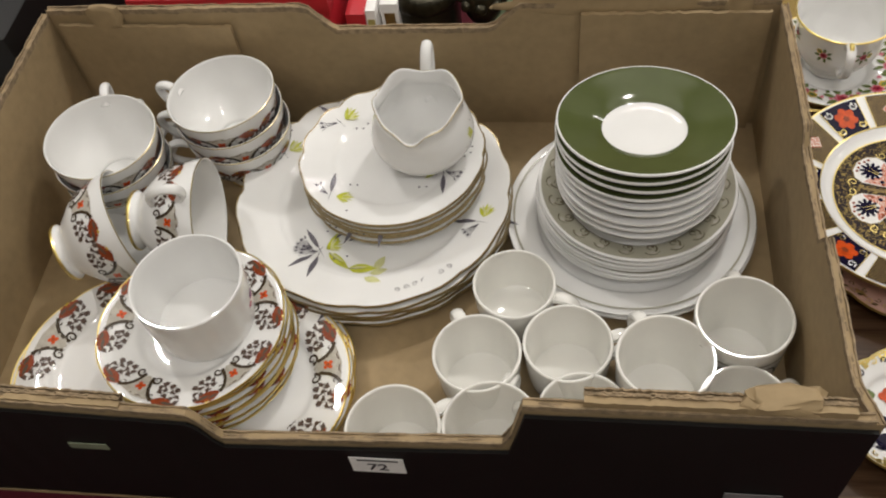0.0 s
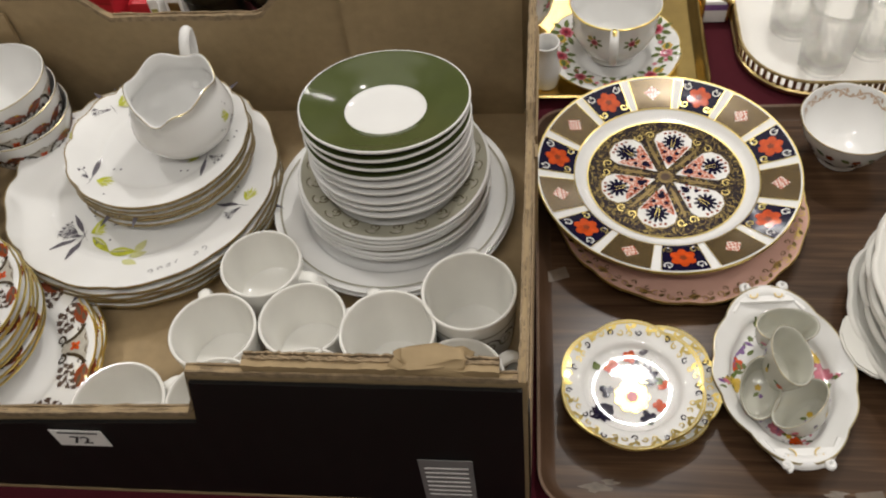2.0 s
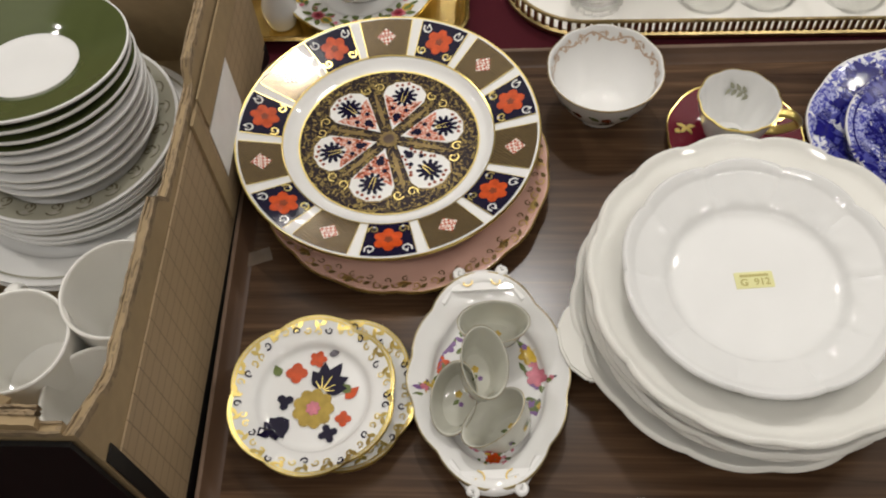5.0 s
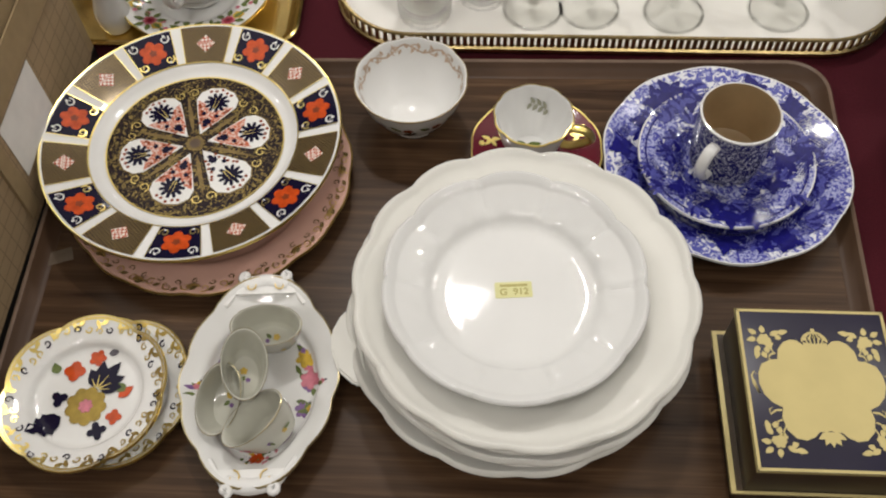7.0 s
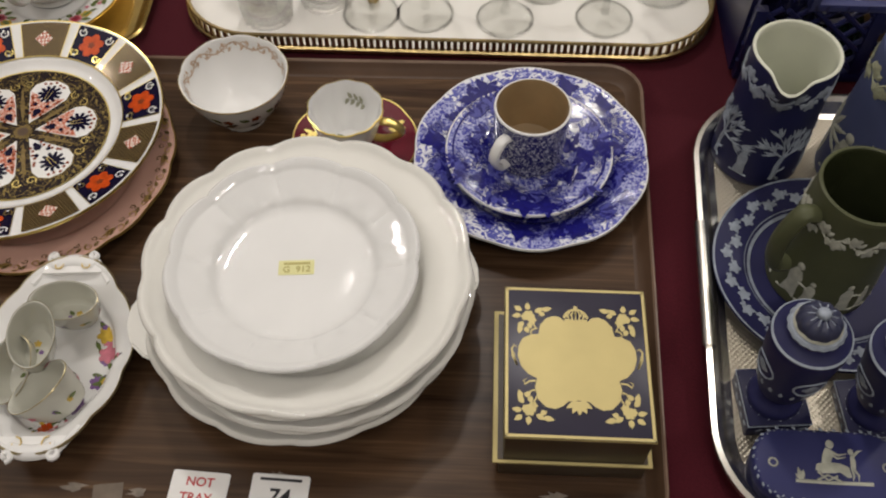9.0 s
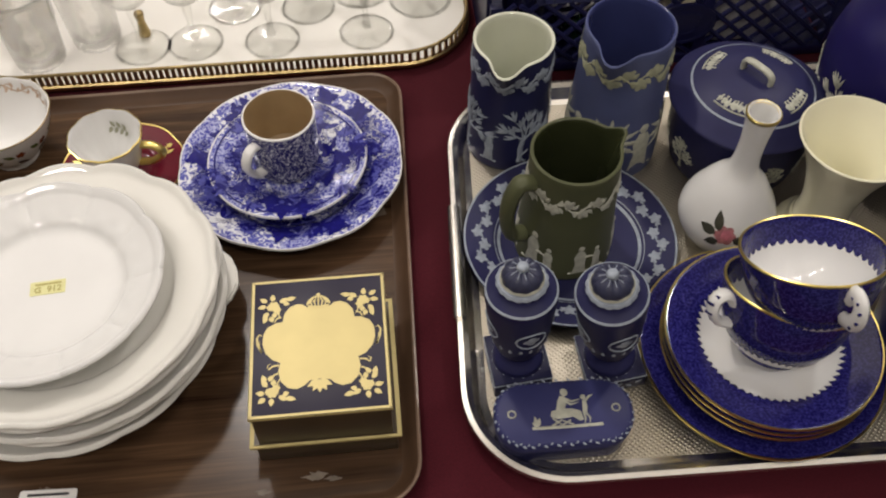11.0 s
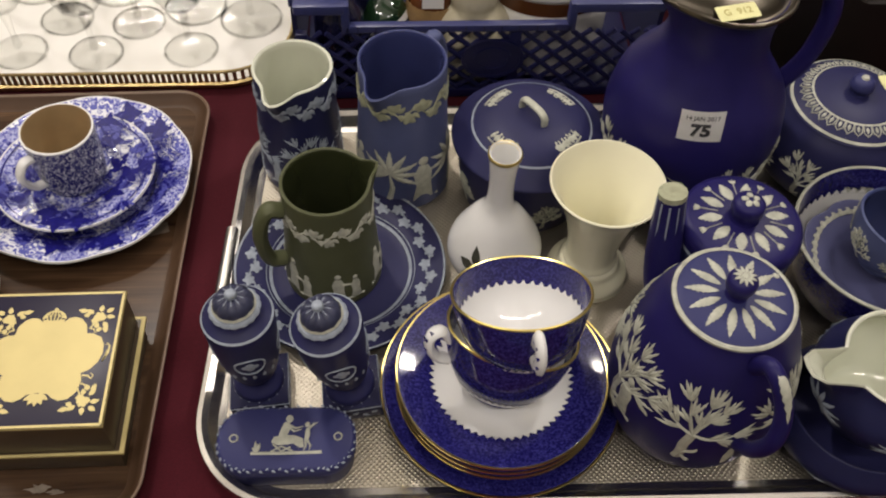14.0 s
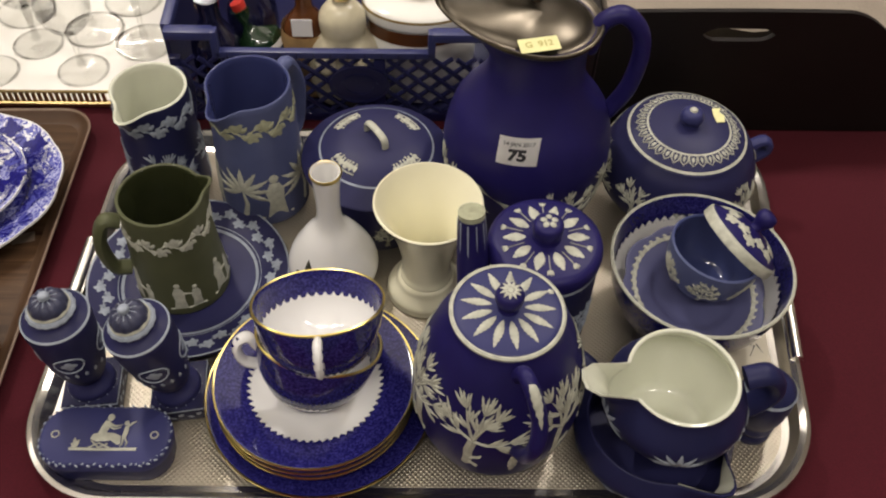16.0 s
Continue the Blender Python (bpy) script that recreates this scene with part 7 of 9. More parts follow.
def cobalt_cup(m, label, h_ang):
    ob = new("tea_cup")
    ob.empty_display_size = 0.02
    ob.matrix_basis = m
    tagged(ob, label, "cup", "cobalt tea service")
    o = curve_pts(CUPP, 5)
    part("body", lathe([(0, 0.002), (0.020, 0.002), (0.021, 0)] + o + [(0.0509, 0.0587)], 64), COBALT, ob)
    ins = [(r - 0.0022, z) for r, z in o if z > 0.006]
    part("inside_band", lathe([(0.0509, 0.0587), (0.0500, 0.0586)] + [q for q in ins if q[1] >= 0.036][::-1], 64), COBALT, ob)
    part("white_inside", lathe([q for q in ins if q[1] <= 0.038][::-1] + [(0.022, 0.0055), (0, 0.0055)], 64), WHITE, ob)
    part("gilt_rim", lathe([(0.0516, 0.0572), (0.0517, 0.0584), (0.0507, 0.0591), (0.0496, 0.0584)], 64), GOLD, ob)
    p = Print(on_wall(lambda z: cupf(z) - 0.0022, 0.048, -1.0), 0.0004)
    for k in range(40):
        x = 2 * math.pi * 0.048 * k / 40
        d = math.pi * 0.048 / 40
        p.poly(WHITE, [(x - d, 0.0355), (x + d, 0.0355), (x, 0.0405)], 0, (1.0,))
    p.done(ob, {"white_glaze": "white_teeth"})
    p = Print(on_wall(cupf, 0.040), 0.0004)
    for k in range(44):
        x = 2 * math.pi * 0.040 * k / 44
        d = math.pi * 0.040 / 44
        p.poly(WHITE, [(x - d, 0.0120), (x + d, 0.0120), (x, 0.0155)], 0, (1.0,))
    p.line(WHITE, [(2 * math.pi * 0.040 * k / 60, 0.0095) for k in range(61)], 0.0052, 0, False)
    p.line(GOLD, [(2 * math.pi * 0.040 * k / 60, 0.0055) for k in range(61)], 0.0012, 0.0001, False)
    p.done(ob, {"white_glaze": "white_zigzag", "gilding": "gilt_foot_line"})
    c, s = math.cos(h_ang), math.sin(h_ang)
    pts = curve_pts([(0.048, 0.047), (0.056, 0.054), (0.063, 0.050), (0.063, 0.040), (0.056, 0.031), (0.046, 0.029)], 5)
    part("handle", tube([(r * c, r * s, z) for r, z in pts], 0.0038, 10, 1.7), WHITE, ob)
    for k in (4, 8, 12, 16, 20):
        r, z = pts[k]
        n = 1.0035 + 0.06
        q = tube([((r + 0.0032) * c - 0.004 * s, (r + 0.0032) * s + 0.004 * c, z + 0.001), ((r + 0.0034) * c, (r + 0.0034) * s, z), ((r + 0.0032) * c + 0.004 * s, (r + 0.0032) * s - 0.004 * c, z - 0.001)], 0.0013, 6)
        part("blue_stroke", q, COBALT, ob)
    return ob


cobalt_cup(pose(1.262, 0.396, ST + 0.046, -22, 12, 0), "cobalt blue tea cup with gilt rim, holding another", radians(185))
cobalt_cup(pose(1.277, 0.397, ST + 0.092, -24, -2, 0), "cobalt blue tea cup with white zigzag inside, stacked", radians(275))

# teapot
tp = thing("teapot", 1.417, 0.392, ST, "royal blue jasperware teapot with white trees and flower lid", "teapot")
TPP = [(0.044, 0), (0.048, 0.004), (0.062, 0.030), (0.0685, 0.066), (0.0655, 0.105), (0.0540, 0.145), (0.0440, 0.165), (0.0425, 0.171)]
part("body", cup_bm(TPP, 0.004), JASPER_ROYAL, tp)
p = Print(on_wall(profile_fn(TPP), 0.066), 0.0002, 0.0012)
for k, dg in enumerate((-112, -50, 10, 70, 130, 190)):
    relief_spray_tree(p, RELIEF, 0.066 * radians(dg), 0.054, 0.086, 20 + k, 0.72)
for dg in (-160, -12, 50):
    relief_mound(p, RELIEF, 0.066 * radians(dg), 0.060, 0.044)
p.poly(RELIEF, put(jag_leaf(0.034, 0.0042, 5), 0.066 * radians(-83), 0.080, -1.57))
p.done(tp, {"white_jasper_relief": "white_relief"})
tlp = curve_pts([(0.0, 0.1765), (0.02, 0.176), (0.036, 0.1738), (0.0405, 0.1720)], 4)
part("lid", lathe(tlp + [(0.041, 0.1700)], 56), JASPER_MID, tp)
part("lid_rim", lathe([(0.0400, 0.1728), (0.0415, 0.1733), (0.0432, 0.1722), (0.0430, 0.1700)], 56), RELIEF, tp)
p = Print(on_plate(tlp), 0.0003, 0.0009)
daisy(p, RELIEF, 13, 0.0120, 0.0355, 0.0036)
p.poly(RELIEF, put(bloom(0.0028, 8, 0.3), 0.033, 0.016))
p.done(tp, {"white_jasper_relief": "relief_petal"}, ("white_jasper_relief",))
part("knob", lathe(curve_pts([(0.0085, 0.175), (0.0075, 0.180), (0.0105, 0.187), (0.0100, 0.194), (0.005, 0.1975), (0.0, 0.198)], 4), 28), JASPER_ROYAL, tp)
p = Print(lambda x, y, h: (x, y, 0.198 - 16 * (x * x + y * y) + h), 0.0005, 0.0005)
daisy(p, RELIEF, 11, 0.002, 0.0085, 0.0013, False)
p.poly(RELIEF, oval(0.0025, 0.0025))
p.done(tp, {"white_jasper_relief": "knob_flower"})
part("handle", tube(curve_pts([(0.006, -0.046, 0.158), (0.008, -0.058, 0.177), (0.014, -0.071, 0.169), (0.019, -0.081, 0.148), (0.018, -0.086, 0.124), (0.014, -0.079, 0.098), (0.009, -0.066, 0.084)], 5), 0.0058, 12, 1.1), JASPER_ROYAL, tp)
def on_handle(x, y, h):
    """Along the top of the teapot's handle."""
    t = (y + 0.006) / 0.034
    a, b, c = Vector((0.008, -0.058, 0.177)), Vector((0.0145, -0.074, 0.1765)), Vector((0.019, -0.081, 0.148))
    n = Vector((0.12, -0.30 - 0.62 * t, 0.95 - 0.75 * t)).normalized()
    return tuple(a * (1 - t) ** 2 + b * (2 * t * (1 - t)) + c * t * t + n * (0.0052 + h - 60 * x * x) + Vector((1.0, 0.25, 0)) * x)


ph = Print(on_handle, 0.0008, 0.0005)
ph.poly(RELIEF, put(jag_leaf(0.032, 0.0040, 7), 0, -0.005, 1.57))
ph.done(tp, {"white_jasper_relief": "handle_leaf"})
part("spout", tube(curve_pts([(-0.006, 0.060, 0.055), (-0.014, 0.082, 0.085), (-0.019, 0.092, 0.125), (-0.022, 0.098, 0.168)], 6), 0.0150, 14, 1.0, None, lambda s: 1.25 - 0.52 * s), JASPER_ROYAL, tp)
for k in range(10):
    a = 2 * math.pi * k / 10
    u, v = 0.0114 * math.cos(a), 0.0114 * math.sin(a)
    part("spout_rib", tube([(-0.0194 + u * 1.06, 0.0925 + v * 1.06, 0.128), (-0.0212 + u * 0.98, 0.0964 + v * 0.98, 0.155), (-0.0217 + u * 0.93, 0.0975 + v * 0.93, 0.164)], 0.0010, 6), RELIEF_BLUE, tp)
part("spout_tip", tube([(-0.0217, 0.0975, 0.1655), (-0.0221, 0.0983, 0.1702)], 0.0112, 14), RELIEF_OLIVE, tp)

# jar with flower lid
jr = thing("covered_jar", 1.459, 0.491, ST, "royal blue jasperware jar with flower lid", "jar")
JRP = [(0.044, 0), (0.047, 0.004), (0.0475, 0.06), (0.0475, 0.118)]
part("body", cup_bm(JRP, 0.004), JASPER_DARK, jr)
part("rim_line", lathe([(0.0478, 0.1150), (0.0482, 0.1172), (0.0474, 0.1192)], 56), RELIEF_BLUE, jr)
p = Print(on_wall(profile_fn(JRP), 0.0475), 0.0002, 0.001)
for k in range(8):
    relief_tree(p, RELIEF_BLUE, 0.0373 * k, 0.018, 0.06, 40 + k, 0.7)
p.done(jr, {"bluish_relief": "white_relief"})
jlp = curve_pts([(0, 0.1375), (0.03, 0.1368), (0.044, 0.1345)], 4)
part("lid", lathe(jlp + curve_pts([(0.0475, 0.132), (0.0488, 0.127), (0.0484, 0.1200)], 3), 56), JASPER_ROYAL, jr)
p = Print(on_plate(jlp), 0.0003, 0.0009)
daisy(p, RELIEF, 10, 0.017, 0.0365, 0.0050)
for k in range(10):
    a = 2 * math.pi * (k + 0.5) / 10
    p.line(RELIEF, [(0.020 * math.cos(a), 0.020 * math.sin(a)), (0.035 * math.cos(a), 0.035 * math.sin(a))], 0.0010, 0, False)
    for s2 in (-1, 0, 1):
        p.poly(RELIEF, put(leaf(0.006, 0.0014), 0.034 * math.cos(a), 0.034 * math.sin(a), a + 0.5 * s2))
p.done(jr, {"white_jasper_relief": "relief_petal"})
part("knob", lathe(curve_pts([(0.0125, 0.136), (0.0115, 0.141), (0.0130, 0.149), (0.0110, 0.1555), (0.0, 0.158)], 4), 28), JASPER_ROYAL, jr)
p = Print(lambda x, y, h: (x, y, 0.158 - 22 * (x * x + y * y) + h), 0.0004, 0.0007)
for k in range(5):
    a = 2 * math.pi * k / 5 + 0.3
    p.poly(RELIEF, put(oval(0.0030, 0.0026, 8), 0.0048 * math.cos(a), 0.0048 * math.sin(a), a))
p.done(jr, {"white_jasper_relief": "knob_flower"})

# large cobalt bowl with odd pieces in it
br = thing("cobalt_bowl", 1.606, 0.505, ST, "large cobalt bowl with white zigzag lining inside", "bowl")
BRP = [(0.035, 0), (0.038, 0.006), (0.060, 0.022), (0.075, 0.052), (0.0815, 0.086)]
o = curve_pts(BRP, 5)
brf = profile_fn(BRP)
part("body", lathe([(0, 0.002), (0.031, 0.002), (0.032, 0)] + o + [(0.0806, 0.0868)], 72), COBALT, br)
ins = [(r - 0.003, z) for r, z in o if z > 0.006]
part("inside_band", lathe([(0.0806, 0.0868), (0.0790, 0.0864)] + [q for q in ins if q[1] >= 0.060][::-1], 72), COBALT, br)
part("white_inside", lathe([q for q in ins if q[1] <= 0.063][::-1] + [(0.03, 0.0055), (0, 0.0055)], 72), WHITE, br)
part("white_rim", lathe([(0.0817, 0.0848), (0.0818, 0.0864), (0.0802, 0.0876), (0.0788, 0.0866)], 72), RELIEF, br)
p = Print(on_wall(lambda z: brf(z) - 0.003, 0.075, -1.0), 0.0005)
for k in range(56):
    x = 2 * math.pi * 0.075 * k / 56
    d = math.pi * 0.075 / 56
    p.poly(WHITE, [(x - d, 0.0595), (x + d, 0.0595), (x, 0.0645)], 0, (1.0,))
p.done(br, {"white_glaze": "white_teeth"})
oc = thing("octagonal_saucer", 1.6045, 0.503, ST + 0.038, "pale blue eight-sided jasperware saucer with cream leaf border", "saucer", "", 8, 3, 10)
octw = lambda a, r, z: (r * (1 - 0.07 * (r / 0.066) * (1 - abs(math.cos(4 * a)) ** 0.7)), z)
part("body", plate_bm(0.068, 0.016, 0.034, warp=octw), JASPER_SKY, oc)
p = Print(on_plate(plate_curve(0.066, 0.016, 0.034)), 0.0010, 0.0007)
p.ring(RELIEF, 0.0540, 0.0575, -0.0004, 72, 3)
for k in range(44):
    a = 2 * math.pi * k / 44
    p.poly(RELIEF, put(leaf(0.0060, 0.0024), 0.0562 * math.cos(a), 0.0565 * math.sin(a), a + 1.9))
    p.poly(RELIEF, put(leaf(0.0052, 0.0018), 0.0560 * math.cos(a), 0.0565 * math.sin(a), a + 0.9))
p.done(oc, {"white_jasper_relief": "leaf_border"})
sb = thing("small_bowl", 1.609, 0.506, ST + 0.049, "small pale blue jasperware bowl with white reliefs", "bowl", "", -4, 8, 0)
SBP = [(0.018, 0), (0.020, 0.004), (0.032, 0.016), (0.039, 0.034), (0.0415, 0.052)]
vessel(sb, SBP, JASPER_PALE, GLAZED_BLUE, None, 0.003, 56)
p = Print(on_wall(profile_fn(SBP), 0.038), 0.0002, 0.001)
for k in range(6):
    relief_tree(p, RELIEF, 0.0398 * k + 0.006, 0.012, 0.030, 60 + k, 0.9)
p.done(sb, {"white_jasper_relief": "white_relief"})
p = Print(on_flat(0.007), 0.0004)
p.poly(RELIEF, oval(0.0048, 0.0048))
p.poly(INK, oval(0.0014, 0.0014, 8), 0.0002, (1.0,))
p.done(sb, {})
ll = new("loose_lid")
ll.matrix_basis = Matrix.Translation((1.640, 0.518, ST + 0.104)) @ Vector((0.55, 0.20, 0.62)).to_track_quat("Z", "Y").to_matrix().to_4x4()
tagged(ll, "loose domed blue jasperware lid leaning in the bowl", "lid")
llp = curve_pts([(0.0, 0.014), (0.016, 0.012), (0.030, 0.006), (0.038, 0.001)], 4)
part("body", lathe(llp + [(0.0395, -0.003), (0.036, -0.004), (0.0, -0.002)], 48), JASPER_ROYAL, ll)
part("rim", lathe([(0.0385, 0.0012), (0.0402, -0.0010), (0.0402, -0.0085), (0.0375, -0.0085), (0.037, -0.003)], 48), RELIEF, ll)
part("knob", lathe(curve_pts([(0.006, 0.012), (0.0055, 0.017), (0.0092, 0.024), (0.0075, 0.031), (0, 0.033)], 4), 24), JASPER_ROYAL, ll)
p = Print(on_plate(llp), 0.0003, 0.0009)
vine_ring(p, RELIEF, 0.025, 14, 1.0)
p.done(ll, {"white_jasper_relief": "leaf_relief"})

# two cream jugs, one set in the other


def deco_cream(p):
    for k in range(5):
        relief_palm(p, RELIEF_BLUE, 0.0502 * k + 0.004, 0.022, 0.036)


def deco_low(p):
    for k in range(9):
        p.poly(RELIEF_BLUE, put(leaf(0.012, 0.003), 0.0279 * k, 0.020, 0.4))


lowj = jug(1.550, 0.369, ST, [(0.044, 0), (0.048, 0.005), (0.0620, 0.019), (0.0665, 0.033), (0.0590, 0.050)], 300, (0.046, 0.016, 0.030, 0.0075), JASPER_DARK, JASPER_NAVY, "low dark blue jasperware jug holding another", deco_low, width=0.28, out=0.026, up=0.014, h_ang=radians(195), name="cream_jug", z0=0.3)
lipw = spout(0.0, 0.28, 0.026, 0.014, 0.015, 0.050)
bm = bmesh.new()
rows = []
for i in range(13):
    a = -0.42 + 0.84 * i / 12
    rows.append([bm.verts.new((lambda q: ((q[0] - 0.0034) * math.cos(a), (q[0] - 0.0034) * math.sin(a), q[1] + 0.0006))(lipw(a, 0.0590 + 0.004 * (0.050 - z) / 0.014, z))) for z in (0.036, 0.042, 0.047, 0.0505)])
for r0, r1 in zip(rows, rows[1:]):
    for i in range(3):
        bm.faces.new((r0[i], r1[i], r1[i + 1], r0[i + 1]))
part("lip_inside", bm, PALE_INSIDE, lowj, "pale glazed lip")
jug(1.557, 0.371, ST + 0.031, [(0.030, 0), (0.035, 0.006), (0.0430, 0.020), (0.0550, 0.042), (0.0562, 0.057), (0.0460, 0.076), (0.0438, 0.083)], 186, (0.074, 0.026, 0.030, 0.0080), JASPER_DARK, PALE_INSIDE, "wide dark blue jasperware cream jug, pale inside", deco_cream, width=0.27, out=0.038, up=0.010, z0=0.66, h_ang=radians(178), rim=PALE_INSIDE, name="cream_jug", flat=4)
sj = thing("small_jar", 1.6445, 0.388, ST, "small dark blue jasperware jar with a ribbed foot", "jar")
part("body", lathe(curve_pts([(0.0, 0.001), (0.017, 0.0), (0.0185, 0.006), (0.0165, 0.010), (0.019, 0.016), (0.0175, 0.022), (0.021, 0.034), (0.0225, 0.052), (0.0215, 0.066)], 3) + curve_pts([(0.0205, 0.068), (0.015, 0.073), (0.006, 0.076), (0.0, 0.0765)], 3), 40), JASPER_DARK, sj)
part("rim_line", lathe([(0.0216, 0.0650), (0.0220, 0.0668), (0.0205, 0.0686)], 40), RELIEF_BLUE, sj)
p = Print(lambda x, y, h: (x, y, 0.0765 - 24 * (x * x + y * y) + h), 0.0006, 0.0006)
p.poly(RELIEF_BLUE, put(oval(0.008, 0.004), 0.0, 0.006))
p.done(sj, {"bluish_relief": "white_relief"})

# covered sugar bowl
sg = thing("covered_sugar_bowl", 1.618, 0.657, ST, "round blue jasperware bowl with a low lid", "bowl")
SGP = [(0.045, 0), (0.050, 0.005), (0.073, 0.032), (0.0775, 0.056), (0.0700, 0.082), (0.0600, 0.096)]
part("body", cup_bm(SGP, 0.004), JASPER_NAVY, sg)
p = Print(on_wall(profile_fn(SGP), 0.075), 0.0002, 0.0012)
for k in range(8):
    relief_spray_tree(p, RELIEF, 0.0589 * k, 0.022, 0.056, 80 + k, 0.8)
p.done(sg, {"white_jasper_relief": "white_relief"})
sgl = curve_pts([(0, 0.111), (0.025, 0.110), (0.045, 0.105), (0.060, 0.0975)], 5)
part("lid", lathe(sgl + [(0.0605, 0.0965)], 64), JASPER_NAVY, sg)
part("knob", lathe(curve_pts([(0.009, 0.109), (0.0085, 0.113), (0.0115, 0.119), (0.0085, 0.126), (0.0, 0.128)], 4), 28), JASPER_MID, sg)
part("knob_tip", lathe([(0.0045, 0.1265), (0.003, 0.1290), (0, 0.1297)], 16), RELIEF, sg)
p = Print(on_plate(sgl), 0.0003, 0.0008)
for k in range(34):
    a = 2 * math.pi * k / 34
    p.line(RELIEF, put([(0.0, -0.0036), (0.006, -0.0034), (0.0094, 0.0), (0.006, 0.0034), (0.0, 0.0036)], 0.0415 * math.cos(a), 0.0415 * math.sin(a), a), 0.0014, 0, False)
    p.poly(RELIEF, put(leaf(0.0066, 0.0016), 0.0420 * math.cos(a), 0.0420 * math.sin(a), a))
p.done(sg, {"white_jasper_relief": "scallop_relief"})
p = Print(on_plate(sgl), 0.0004)
p.ring(RELIEF, 0.0392, 0.0412)
p.ring(RELIEF, 0.0560, 0.0585)
p.done(sg, {"white_jasper_relief": "white_line"})
part("side_handle", tube(curve_pts([(0.070, 0.006, 0.075), (0.084, 0.006, 0.082), (0.090, 0.006, 0.070), (0.076, 0.006, 0.055)], 5), 0.005, 10, 1.4), JASPER_MID, sg)
part("torn_sticker", slab(put([(-0.006, -0.009), (0.002, -0.010), (0.005, -0.002), (0.002, 0.004), (0.006, 0.009), (-0.003, 0.010), (-0.005, 0.002)], 0.031, 0.012, 0.2), 0.1095, 0.1105), LABEL_YELLOW, sg, "torn scrap of yellow sticker", False)

# pitcher with pewter collar
pt = thing("pewter_collared_pitcher", 1.4575, 0.640, ST, "tall royal blue jasperware pitcher with a pewter collar", "pitcher")
PTP = [(0.052, 0), (0.056, 0.006), (0.072, 0.050), (0.0790, 0.100), (0.0775, 0.124), (0.0705, 0.148), (0.0550, 0.170), (0.0445, 0.190), (0.0420, 0.212), (0.0440, 0.230), (0.0475, 0.2405)]
pw = spout(radians(184), 0.62, 0.041, 0.024, 0.205, 0.247)
part("body", cup_bm(PTP, 0.004, pw, 80), JASPER_ROYAL, pt)
ptf = profile_fn(PTP)
p = Print(on_wall(ptf, 0.08), 0.0002, 0.0013)
for dg in (-68, -22, 20, 70, 130, 200):
    relief_spray_tree(p, RELIEF, 0.08 * radians(dg), 0.038, 0.072, dg, 1.25)
    p.line(RELIEF, [(0.08 * radians(dg) - 0.03, 0.040), (0.08 * radians(dg), 0.036), (0.08 * radians(dg) + 0.03, 0.041)], 0.004, 0, False)
x0 = 0.08 * radians(-128)
p.line(RELIEF, [(x0 - 0.020, 0.105), (x0, 0.103), (x0 + 0.030, 0.090)], 0.008, 0, False)
p.line(RELIEF, [(x0 - 0.018, 0.105), (x0 - 0.019, 0.050)], 0.009, 0, False)
p.done(pt, {"white_jasper_relief": "white_relief"})
part("pewter_rim", lathe([(0.0477, 0.2385), (0.0500, 0.2400), (0.0522, 0.2428), (0.0518, 0.2450), (0.0496, 0.2455)], 80, pw), PEWTER, pt)
lidw = lambda a, r, z: (pw(a, r, 0.205 + 0.042 * min(1.0, r / 0.03))[0], z + (pw(a, r, 0.247)[1] - 0.247) * min(1.0, r / 0.05))
plid = part("pewter_lid", lathe(curve_pts([(0.0, 0.2520), (0.018, 0.2508), (0.034, 0.2462), (0.042, 0.2420), (0.0462, 0.2422), (0.0500, 0.2448)], 5) + [(0.0512, 0.2458), (0.0518, 0.2448), (0.0500, 0.2438)], 80, lidw), PEWTER, pt)
part("finial", tube(curve_pts([(-0.004, 0.020, 0.2490), (-0.008, 0.022, 0.2660), (-0.016, 0.023, 0.2740), (-0.024, 0.020, 0.2720), (-0.022, 0.014, 0.2660)], 5), 0.0052, 10, 1.5), PEWTER, pt)
lab = part("price_label", slab(put(rounded_rect(-0.0170, 0.0170, -0.0075, 0.0075, 0.0012, 2), 0, 0), 0.0, 0.0005), LABEL_YELLOW, pt, "yellow price label stuck on the lid", False)
lab.matrix_basis = pose(-0.007, -0.0375, 0.2472, 8, 0, 12)
write_text("label_writing", "G  912", 0.0085, INK_FADED, pt, pose(-0.007, -0.0375, 0.2480, 8, 0, 12))
part("handle", tube(curve_pts([(0.043, 0.0, 0.214), (0.050, 0.0, 0.240), (0.066, 0.0, 0.250), (0.083, 0.0, 0.236), (0.090, 0.0, 0.210), (0.086, 0.0, 0.172), (0.074, 0.0, 0.146), (0.066, 0, 0.136)], 5), 0.0078, 12, 1.15), JASPER_ROYAL, pt)


